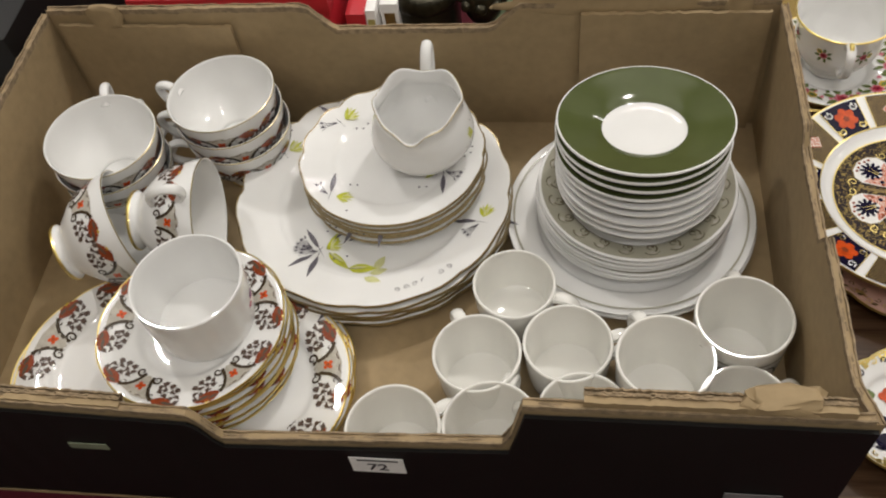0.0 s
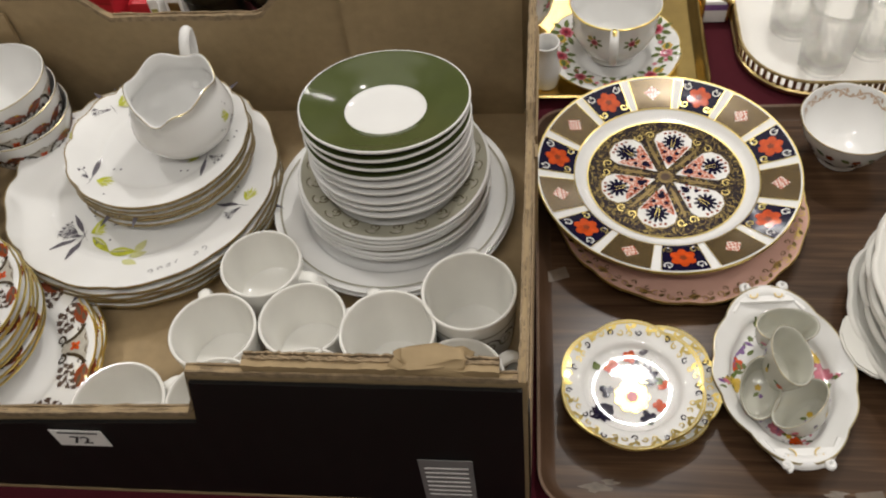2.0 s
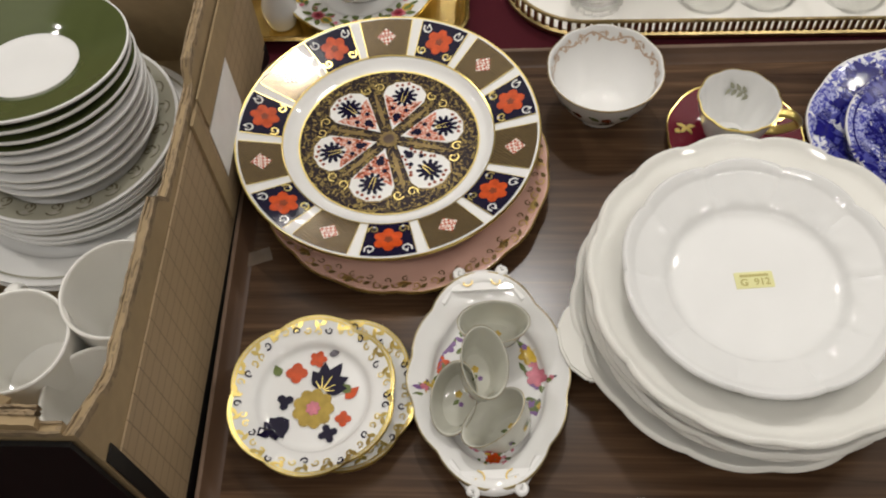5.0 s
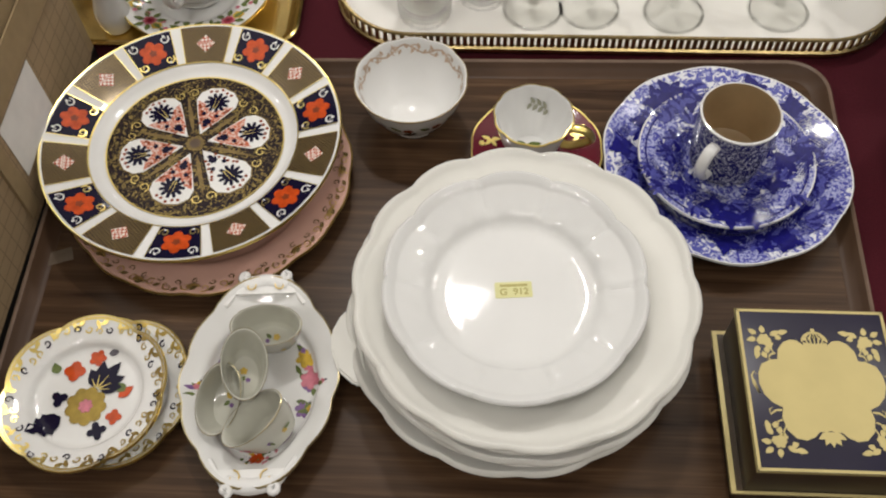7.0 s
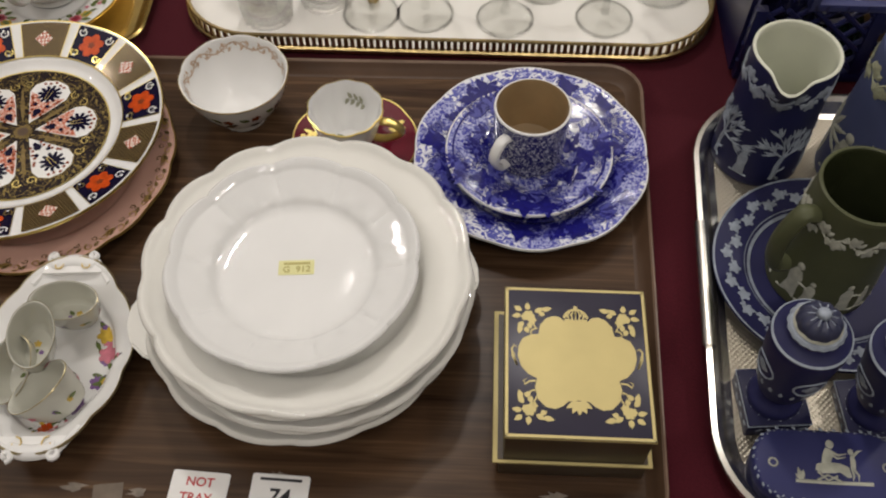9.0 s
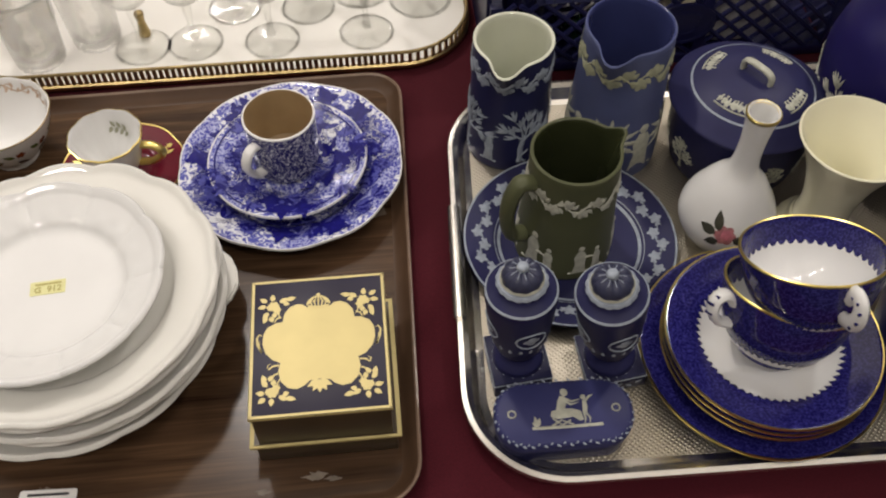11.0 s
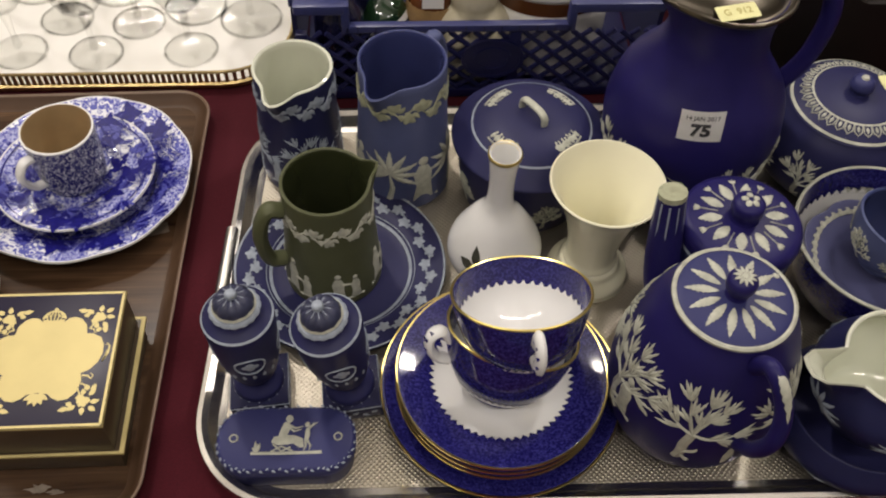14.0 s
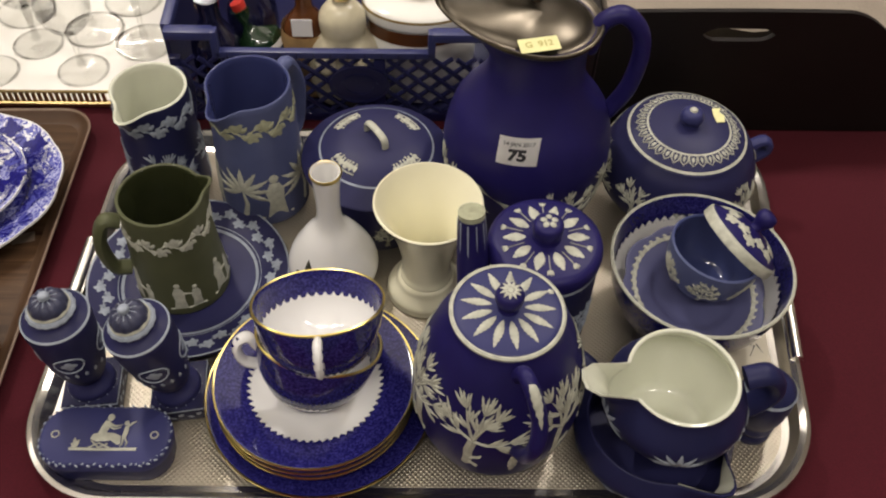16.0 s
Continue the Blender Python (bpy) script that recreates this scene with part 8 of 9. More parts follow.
def wall_label(parent, rf, ang, z, w, h, mat_, lines, slope=1.0, twist=0.0):
    """A paper label bent round a vessel."""
    bm = bmesh.new()
    n = 8
    g = []
    for i in range(n + 1):
        row = []
        for j in range(5):
            zz = z + (j / 4 - 0.5) * h + twist * (i / n - 0.5) * w
            r = rf(zz) + 0.0007
            a = ang + (i / n - 0.5) * w / r
            row.append(bm.verts.new((r * math.cos(a), r * math.sin(a), zz)))
        g.append(row)
    for i in range(n):
        for j in range(4):
            bm.faces.new((g[i][j], g[i + 1][j], g[i + 1][j + 1], g[i][j + 1]))
    bmesh.ops.solidify(bm, geom=bm.faces[:], thickness=0.0003)
    part("paper_label", bm, mat_, parent, "white paper lot label")
    for text, size, v in lines:
        ob = write_text("label_writing", text, size, INK, parent, Matrix.Identity(4), "", 0.05 if size > 0.01 else 0.01)
        for vv in ob.data.vertices:
            zz = z + (v + vv.co.y + twist * vv.co.x / slope) * slope
            r = rf(zz) + 0.0016 + vv.co.z
            a = ang + vv.co.x / r
            vv.co = (r * math.cos(a), r * math.sin(a), zz)


wall_label(pt, ptf, radians(-105), 0.152, 0.0365, 0.0215, LABEL, (("75", 0.0165, -0.003), ("14 JAN 2017", 0.0054, 0.0092)), 0.70, 0.08)

# pepper pots
PPB = [(0.0205, 0.0200), (0.0195, 0.0245), (0.0145, 0.0300), (0.0135, 0.0350), (0.0185, 0.0450), (0.0232, 0.0660), (0.0256, 0.0930), (0.0270, 0.112), (0.0264, 0.118)]


CAP_DARK = mat("dark_blue_cap", (0.032, 0.036, 0.075), 0.45, stain=0.25, stain_scale=150)


def pepper(x, y, rx, ry):
    ob = thing("pepper_pot", x, y, ST, "blue jasperware urn shaped pepper pot on a square base", "pepper pot", "pair of pepper pots", rx, ry, 4)
    part("plinth", box_bm(-0.0235, 0.0235, -0.0235, 0.0235, 0, 0.0195, 0.0010), JASPER_INK, ob)
    part("plinth_line", box_bm(-0.0240, 0.0240, -0.0240, 0.0240, 0.0170, 0.0182, 0.0003), RELIEF_BLUE, ob)
    part("body", lathe(curve_pts(PPB, 5) + curve_pts([(0.0235, 0.1195), (0.0190, 0.1225), (0.0165, 0.1260)], 4), 48), JASPER_NAVY, ob)
    part("shoulder_line", lathe([(0.0266, 0.1165), (0.0270, 0.1182), (0.0256, 0.1192)], 48), RELIEF_BLUE, ob)
    frill = lambda a, r, z: (r * (1 + 0.045 * abs(math.cos(8 * a))), z)
    part("frill", lathe([(0.0150, 0.1258), (0.0178, 0.1262), (0.0186, 0.1285), (0.0170, 0.1305), (0.0148, 0.1308)], 64, frill), RELIEF_BLUE, ob)
    gad = lambda a, r, z: (r * (1 + 0.03 * abs(math.sin(5 * a))), z + 0.0012 * abs(math.sin(5 * a)) * (r > 0.003))
    part("cap", lathe(curve_pts([(0.0150, 0.1300), (0.0140, 0.1365), (0.0090, 0.1415), (0.0, 0.1430)], 4), 60, gad), CAP_DARK, ob)
    pc = Print(on_plate([(0.0, 0.1432), (0.0090, 0.1420), (0.0140, 0.1370)]), 0.0008, 0.0006)
    for k in range(10):
        a = 2 * math.pi * (k + 0.5) / 10
        pc.line(RELIEF_BLUE, put([(0.0, 0.0), (0.005, 0.0003), (0.0100, 0.0)], 0.0038 * math.cos(a), 0.0038 * math.sin(a), a), 0.0011, 0, False)
    pc.done(ob, {"bluish_relief": "cap_rib"})
    part("cap_ring", lathe([(0.0152, 0.1302), (0.0162, 0.1318), (0.0150, 0.1336), (0.0140, 0.1330)], 48), RELIEF, ob)
    part("cap_tip", lathe(curve_pts([(0.0042, 0.1420), (0.0045, 0.1455), (0.003, 0.1475), (0, 0.148)], 3), 16), RELIEF_BLUE, ob)
    p = Print(on_wall(profile_fn(PPB), 0.022), 0.0002, 0.0008)
    for k in range(4):
        x0 = 0.0346 * k + 0.003
        p.line(RELIEF_BLUE, arc(x0, 0.082, 0.0105, 0, 2 * math.pi, 14), 0.0016, 0, False)
        p.poly(RELIEF_BLUE, put(bloom(0.006, 4, 0.3), x0, 0.082))
    for k in range(18):
        p.poly(RELIEF_BLUE, put(leaf(0.008, 0.0016), 0.00768 * k, 0.060, 1.57))
    p.done(ob, {"bluish_relief": "white_relief"})
    p = Print(on_flat(0.0195), 0.0003, 0.0005)
    for k in range(16):
        a = 2 * math.pi * k / 16
        p.poly(RELIEF_BLUE, put(leaf(0.004, 0.001), 0.0175 * math.cos(a), 0.0175 * math.sin(a), a))
    p.done(ob, {"bluish_relief": "plinth_leaves"})
    for sx, sy in ((0, -1), (1, 0), (-1, 0)):
        p = Print((lambda ax, ay: (lambda u, v, h: (ax * (0.0235 + h) - ay * u, ay * (0.0235 + h) + ax * u, v)))(sx, sy), 0.0003, 0.0006)
        for k in range(5):
            p.poly(RELIEF_BLUE, put(leaf(0.007, 0.002), -0.017 + 0.0078 * k, 0.009, 0.6 * (-1) ** k))
        p.done(ob, {"bluish_relief": "plinth_relief"})


pepper(1.0720, 0.4255, 0, -2)
pepper(1.1485, 0.4205, 2, -8)

# trinket box
pq = thing("trinket_box", 1.0975, 0.3665, ST, "long blue jasperware trinket box with relief lid", "box", rz=-1)
of2 = lambda g: rounded_rect(-0.0525 - g, 0.0525 + g, -0.0262 - g, 0.0262 + g, 0.0235 + g, 12)
bm = band(of2, [(-0.004, 0.0), (-0.0015, 0.001), (0.0, 0.018), (0.0, 0.0215)])
bm.faces.new([bm.verts.new((x, y, 0.0)) for x, y in of2(-0.004)][::-1])
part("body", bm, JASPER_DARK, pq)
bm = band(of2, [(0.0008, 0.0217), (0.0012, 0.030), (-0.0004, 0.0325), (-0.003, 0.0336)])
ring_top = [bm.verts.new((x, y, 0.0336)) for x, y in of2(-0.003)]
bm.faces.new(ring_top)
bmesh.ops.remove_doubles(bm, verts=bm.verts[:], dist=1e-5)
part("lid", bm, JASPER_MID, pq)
p = Print(lambda u, v, h: (u, v, 0.0336 + h), 0.0003, 0.0008)
# a draped seated shape on a curved stool, a small winged shape before it, a plant behind
p.poly(RELIEF, [(-0.0110, -0.0040), (-0.0060, -0.0065), (0.0020, -0.0060), (0.0085, -0.0045), (0.0110, -0.0090), (0.0140, -0.0085), (0.0130, -0.0010), (0.0070, 0.0015), (0.0000, 0.0020), (-0.0040, 0.0015), (-0.0095, 0.0005)])
p.poly(RELIEF, [(-0.0060, 0.0005), (0.0005, 0.0010), (0.0030, 0.0070), (0.0020, 0.0120), (-0.0015, 0.0130), (-0.0040, 0.0080)])
p.poly(RELIEF, put(oval(0.0030, 0.0034, 9), 0.0020, 0.0155))
p.line(RELIEF, [(0.0015, 0.0105), (0.0070, 0.0075), (0.0130, 0.0090)], 0.0024)
p.line(RELIEF, [(0.0010, 0.0090), (0.0060, 0.0050), (0.0120, 0.0065)], 0.0022)
p.line(RELIEF, [(-0.0095, -0.0055), (-0.0030, -0.0115), (0.0040, -0.0080)], 0.0016, 0, False)
p.line(RELIEF, [(-0.0110, -0.0118), (-0.0030, -0.0075), (0.0060, -0.0118)], 0.0016, 0, False)
p.poly(RELIEF, [(0.0140, -0.0030), (0.0170, -0.0040), (0.0185, 0.0020), (0.0180, 0.0080), (0.0150, 0.0075)])
p.poly(RELIEF, put(oval(0.0022, 0.0024, 8), 0.0160, 0.0105))
p.line(RELIEF, [(0.0160, -0.0020), (0.0190, -0.0070), (0.0180, -0.0115)], 0.0020)
p.line(RELIEF, [(0.0150, -0.0020), (0.0155, -0.0075), (0.0140, -0.0115)], 0.0020)
p.line(RELIEF, [(0.0170, 0.0070), (0.0210, 0.0110), (0.0240, 0.0120)], 0.0022)
p.line(RELIEF, [(-0.0260, -0.0128), (0.0, -0.0131), (0.0280, -0.0128)], 0.0026, 0, False)
p.poly(RELIEF, put(leaf(0.0095, 0.0018), -0.0215, -0.0120, 1.75))
p.poly(RELIEF, put(leaf(0.0080, 0.0016), -0.0215, -0.0120, 1.30))
p.poly(RELIEF, put(leaf(0.0060, 0.0014), -0.0215, -0.0120, 2.30))
for sx in (-1, 1):
    p.line(RELIEF, arc(sx * 0.040, 0.0, 0.0030, 0, 2 * math.pi, 12), 0.0014, 0, False)
p.done(pq, {"white_jasper_relief": "white_relief"})
rimp = of2(0.0)
p = Print(lambda u, v, h: (u, v, 0.0315 + h), 0.0006, 0.0009)
acc = 0
for k in range(0, len(rimp)):
    x0, y0 = rimp[k]
    x1, y1 = rimp[(k + 1) % len(rimp)]
    n = max(1, int(math.hypot(x1 - x0, y1 - y0) / 0.0045))
    for j in range(n):
        t = j / n
        a = math.atan2(y1 - y0, x1 - x0)
        p.poly(RELIEF_BLUE, put(leaf(0.0040, 0.0010), x0 * 0.985 + (x1 - x0) * t, y0 + (y1 - y0) * t, a + (0.6 if (j + k) % 2 else -0.6)))
p.done(pq, {"bluish_relief": "leaf_edge"})

# ---- what stands behind ----
# brass tray with a tea cup
BT = thing("brass_tray", 0, 0, 0, "polished brass tray with a raised edge", "tray")
bf_ = lambda g: rounded_rect(0.225 - g, 0.497 + g, 0.792 - g, 1.16 + g, 0.03 + g)
part("base", slab(bf_(-0.012), 0.001, 0.004), BRASS, BT, "", False)
part("rim", band(bf_, [(-0.0122, 0.0041), (-0.008, 0.006), (-0.004, 0.012), (0.0, 0.0135), (0.002, 0.012), (-0.004, 0.003), (-0.010, 0.001)]), BRASS, BT)


def rose_spray(p, x, y, a, s):
    p.poly(PRINT_PINK, put(bloom(0.0075 * s, 6, 0.2), x, y, a))
    p.poly(PRINT_ROSE, put(bloom(0.0052 * s, 6, 0.25), x, y, a + 0.4), 0.0003)
    p.poly(MAROON_GLAZE, put(bloom(0.0022 * s, 5, 0.2), x, y, a), 0.0005)
    p.poly(PRINT_YELLOW, put(bloom(0.006 * s, 6, 0.2), x + 0.011 * s * math.cos(a), y + 0.011 * s * math.sin(a)))
    for k in range(7):
        t = a + k * 0.9
        p.poly(PRINT_GREENLEAF, put(leaf(0.011 * s, 0.0028 * s), x + 0.006 * s * math.cos(t), y + 0.006 * s * math.sin(t), t))


def rose_cup(x, y, z, label, rz, saucer=True):
    if saucer:
        R, H, well = 0.076, 0.020, 0.036
        w = scallop(14, 0.02, R, 0.001, 0.8)
        so = thing("saucer", x, y - 0.006, z, "white saucer with rose sprays and gilt edge", "saucer")
        part("body", plate_bm(R, H, well, warp=w), WHITE, so)
        part("gilt_edge", rim_bm(R, H, 0.0020, warp=w), GOLD, so)
        p = Print(on_plate(plate_curve(R, H, well)), 0.0008)
        for k in range(9):
            a = 2 * math.pi * k / 9 + 0.55
            rose_spray(p, 0.060 * math.cos(a), 0.060 * math.sin(a), a + 1.57, 1.10 + 0.15 * math.sin(k * 2.3))
            for j in range(5):
                b = a + 0.18 + 0.08 * j
                p.poly(PRINT_GREENLEAF if j % 2 else PRINT_PINK, put(leaf(0.009, 0.0022) if j % 2 else bloom(0.0028, 5, 0.3), (0.058 + 0.006 * math.sin(j * 2 + k)) * math.cos(b), (0.058 + 0.006 * math.sin(j * 2 + k)) * math.sin(b), b + j))
        p.done(so, {"leaf_print": "leaf_prints", "pink_print": "rose_prints"})
        z = z + 0.008
    ob = thing("tea_cup", x, y, z, label, "cup", rz=rz)
    prof = [(0.026, 0), (0.029, 0.003), (0.026, 0.008), (0.036, 0.016), (0.0455, 0.034), (0.0465, 0.052), (0.051, 0.072)]
    w2 = scallop(12, 0.02, 0.05, 0.0008, 0.8)
    part("body", cup_bm(prof, 0.002, w2), WHITE, ob)
    part("gilt_rim", lathe([(0.0511, 0.0712), (0.0512, 0.0726), (0.0500, 0.0731)], 56, w2), GOLD, ob)
    part("handle", tube(curve_pts([(0.047, 0, 0.064), (0.056, 0, 0.074), (0.068, 0, 0.068), (0.069, 0, 0.050), (0.058, 0, 0.034), (0.043, 0, 0.030)], 5), 0.0035, 10, 1.4), WHITE, ob)
    part("gilt_thumb", tube(curve_pts([(0.052, 0, 0.071), (0.058, 0, 0.077), (0.063, 0, 0.074)], 4), 0.0028, 8), GOLD, ob)
    p = Print(on_wall(profile_fn(prof), 0.046), 0.0006)
    for k in range(7):
        rose_spray(p, 0.0413 * k + 0.02, 0.048 + 0.005 * (k % 2), 0.4 * k, 0.6)
    p.done(ob, {"leaf_print": "leaf_prints", "pink_print": "rose_prints"})


rose_cup(0.392, 0.866, 0.0045, "white tea cup with roses and a gilt rim on a saucer", -94)
rose_cup(0.278, 0.925, 0.0045, "white tea cup with small roses on the brass tray", 200, False)
wv = thing("small_white_vase", 0.316, 0.822, 0.0045, "small plain white china vase", "vase")
part("body", cup_bm([(0.012, 0), (0.014, 0.003), (0.017, 0.02), (0.012, 0.045), (0.015, 0.060)], 0.002), WHITE, wv)

# gallery tray with glasses
GX0, GX1, GY0, GY1 = 0.536, 1.078, 0.800, 1.190
gt = thing("gallery_tray", 0, 0, 0, "long tray with a pierced brass gallery and white lining", "tray")
gf = lambda g: rounded_rect(GX0 - g, GX1 + g, GY0 - g, GY1 + g, 0.075 + g, 14)
part("base", slab(gf(0.0), 0.006, 0.010), WHITE_CLOTH, gt, "white lining", False)
part("foot_rail", band(gf, [(0.001, 0.002), (0.004, 0.003), (0.0045, 0.008), (0.002, 0.010), (0.0, 0.0085), (0.001, 0.002)]), BRASS_OLD, gt)
part("top_rail", band(gf, [(-0.0005, 0.0215), (0.0022, 0.0214), (0.0032, 0.0226), (0.0022, 0.0240), (-0.0005, 0.0239), (-0.0010, 0.0226), (-0.0005, 0.0215)]), BRASS_OLD, gt)
bar_me = None
outline = gf(0.0018)
pts = []
for k in range(len(outline)):
    x0, y0 = outline[k]
    x1, y1 = outline[(k + 1) % len(outline)]
    d = math.hypot(x1 - x0, y1 - y0)
    n = max(1, round(d / 0.0064))
    for j in range(n):
        pts.append((x0 + (x1 - x0) * j / n, y0 + (y1 - y0) * j / n, math.atan2(y1 - y0, x1 - x0)))
for x, y, a in pts:
    if y > 1.05:
        continue
    if bar_me is None:
        first = part("gallery_bar", box_bm(-0.0020, 0.0020, -0.0010, 0.0010, 0.0095, 0.0217), BRASS_OLD, gt, "", False)
        bar_me = first.data
    else:
        first = new("gallery_bar", bar_me)
        first.parent = gt
    first.matrix_basis = pose(x, y, 0, 0, 0, math.degrees(a))
for hx, sgn in ((GX0, -1), (GX1, 1)):
    part("handle", tube(curve_pts([(hx + sgn * 0.004, 0.93, 0.026), (hx + sgn * 0.018, 0.94, 0.034), (hx + sgn * 0.022, 0.985, 0.036), (hx + sgn * 0.018, 1.03, 0.034), (hx + sgn * 0.004, 1.04, 0.026)], 5), 0.0055, 10), BRASS, gt)
pk = thing("small_packet", 0.515, 0.955, 0.001, "small white packet in gilt frame with lilac print", "packet")
part("body", box_bm(-0.014, 0.012, -0.028, 0.028, 0, 0.030, 0.001), LABEL, pk)
part("print_band", box_bm(-0.0142, 0.0122, -0.0284, -0.0281, 0.018, 0.026), PRINT_PURPLE, pk, "unreadable lilac print", False)
part("gilt_edge", box_bm(-0.016, -0.0145, -0.030, 0.030, 0, 0.032, 0.0004), BRASS, pk)
part("gilt_edge", box_bm(0.0127, 0.0145, -0.030, 0.030, 0, 0.032, 0.0004), BRASS, pk)


def wine_glass(R, foot, stem, H, wide):
    """Foot, stem and bowl of a drinking glass."""
    ob = new("wine_glass")
    ob.empty_display_size = 0.02
    part("foot", lathe(curve_pts([(0.0, 0.0005), (foot - 0.001, 0.0), (foot, 0.0012), (foot * 0.6, 0.0030), (0.006, 0.0075), (0.0, 0.0090)], 4), 36), GLASS, ob)
    part("foot_rim", lathe([(foot - 0.0016, 0.0006), (foot, 0.0002), (foot + 0.0006, 0.0012), (foot - 0.0002, 0.0024), (foot - 0.0018, 0.0020), (foot - 0.0016, 0.0006)], 36), GLASS_EDGE, ob)
    part("bowl_rim", lathe([(R * wide, H - 0.0008), (R * wide + 0.0006, H + 0.0004), (R * wide - 0.0006, H + 0.0012), (R * wide - 0.0016, H + 0.0002), (R * wide, H - 0.0008)], 40), GLASS_EDGE, ob)
    part("stem", lathe(curve_pts([(0.0, 0.008), (0.0050, 0.0085), (0.0034, 0.018), (0.0034, stem * 0.6), (0.0050, stem), (0.0, stem + 0.002)], 4), 16), GLASS, ob)
    o = curve_pts([(0.003, stem), (R * 0.7, stem + (H - stem) * 0.22), (R, stem + (H - stem) * 0.55), (R * wide, H)], 5)
    part("bowl", lathe([(0, stem)] + o + [(r - 0.0011, z) for r, z in o[::-1] if z > stem + 0.004] + [(0, stem + 0.004)], 40), GLASS, ob)
    return ob


def set_glasses(proto, places, label, group):
    for k, (x, y) in enumerate(places):
        m = pose(x, y, 0.0101, 0, 0, 40 * k)
        if k == 0:
            proto.matrix_basis = m
            tagged(proto, label, "wine glass", group)
        else:
            copy_thing(proto, m)


set_glasses(wine_glass(0.030, 0.0285, 0.052, 0.118, 0.86), ((0.728, 0.848), (0.784, 0.850), (0.866, 0.846), (0.968, 0.850), (0.824, 0.905), (0.905, 0.897)), "clear wine glass with a slender stem on the tray", "wine glasses on the tray")
set_glasses(wine_glass(0.036, 0.034, 0.066, 0.145, 0.82), ((1.030, 0.902), (0.965, 0.925), (0.875, 0.960), (0.780, 0.965), (1.000, 0.985)), "large clear wine glass on the white tray lining", "wine glasses on the tray")


def tumbler(x, y, R, H, label):
    ob = thing("cut_glass_tumbler", x, y, 0.0101, label, "glass", "cut glass tumblers")
    cut = lambda a, r, z: (r * (1 - 0.035 * abs(math.sin(9 * a + z * 160))) if r > R * 0.5 and z < H * 0.75 else r, z)
    part("body", cup_bm([(R * 0.80, 0), (R * 0.86, 0.004), (R * 0.93, H * 0.5), (R, H)], 0.004, cut, 90, 0.010), CUT_GLASS, ob)


tumbler(0.622, 0.842, 0.031, 0.085, "heavy cut glass tumbler standing on the tray")
tumbler(0.678, 0.868, 0.030, 0.082, "cut glass tumbler standing on the tray")
tumbler(0.600, 0.905, 0.032, 0.095, "tall cut glass tumbler standing on the tray")
wnt = thing("gilt_stopper", 0.7285, 0.868, 0.0101, "little gilt bottle stopper standing on the tray", "stopper")
part("body", lathe(curve_pts([(0, 0), (0.006, 0.001), (0.0055, 0.010), (0.004, 0.020), (0.0052, 0.030), (0, 0.034)], 4), 20), BRASS_OLD, wnt)

# red boxes, tin and ornaments behind the cardboard box
rb = thing("red_box", -0.215, 0.885, 0.0, "glossy red card box with plain lid", "box")
part("body", box_bm(-0.17, 0.055, -0.06, 0.06, 0.0, 0.125, 0.002), RED_CARD, rb)
part("lid", box_bm(-0.172, 0.057, -0.062, 0.062, 0.1255, 0.150, 0.002), RED_CARD, rb)
rb2 = thing("red_book_box", -0.128, 0.868, 0.0, "narrow red and white card box standing upright", "box")
part("body", box_bm(-0.018, 0.004, -0.035, 0.06, 0.0, 0.118, 0.001), RED_CARD, rb2)
part("white_side", box_bm(0.0045, 0.016, -0.034, 0.06, 0.0, 0.122, 0.001), LABEL, rb2)
part("print_bar", box_bm(0.0062, 0.0142, -0.0346, -0.0343, 0.07, 0.11), INK_FADED, rb2, "unreadable print", False)
rb3 = thing("cream_card_box", -0.098, 0.872, 0.0, "cream card box with faded print", "box")
part("body", box_bm(-0.010, 0.010, -0.030, 0.06, 0.0, 0.124, 0.001), LABEL, rb3)
part("print_bar", box_bm(-0.006, 0.006, -0.0306, -0.0303, 0.06, 0.112), BRASS_OLD, rb3, "unreadable print", False)
tin = thing("dark_tin", -0.062, 0.880, 0.0, "round dark tin with a moulded lid", "tin")
part("body", lathe([(0, 0), (0.036, 0), (0.037, 0.002), (0.037, 0.105), (0, 0.105)], 40), DARK_METAL, tin)
ridge = lambda a, r, z: (r * (1 + 0.02 * abs(math.sin(14 * a))), z)
part("lid", lathe(curve_pts([(0.0385, 0.1055), (0.040, 0.112), (0.038, 0.122), (0.026, 0.132), (0.010, 0.135), (0, 0.135)], 4), 84, ridge), DARK_METAL, tin)
orn = thing("metal_ornament", 0.003, 0.868, 0.0, "dark pierced metal ornament", "ornament")
part("body", lathe(curve_pts([(0.0, 0.0), (0.028, 0.001), (0.012, 0.02), (0.010, 0.07), (0.022, 0.10), (0.020, 0.125), (0.0, 0.132)], 4), 24), DARK_METAL, orn)
for k in range(8):
    a = k * 0.785
    part("pierced_ball", lathe(curve_pts([(0, -0.007), (0.006, -0.004), (0.006, 0.004), (0, 0.007)], 3), 12), DARK_METAL, orn).matrix_basis = pose(0.023 * math.cos(a), 0.023 * math.sin(a), 0.112)
gp = thing("green_paper", 0.030, 0.872, 0.0, "folded pale green paper wrapper", "paper")
part("sheet", box_bm(-0.016, 0.022, -0.008, 0.03, 0.0, 0.138, 0.004), mat("pale_green_paper", (0.36, 0.50, 0.33), 0.6, stain=0.2, stain_scale=40), gp)

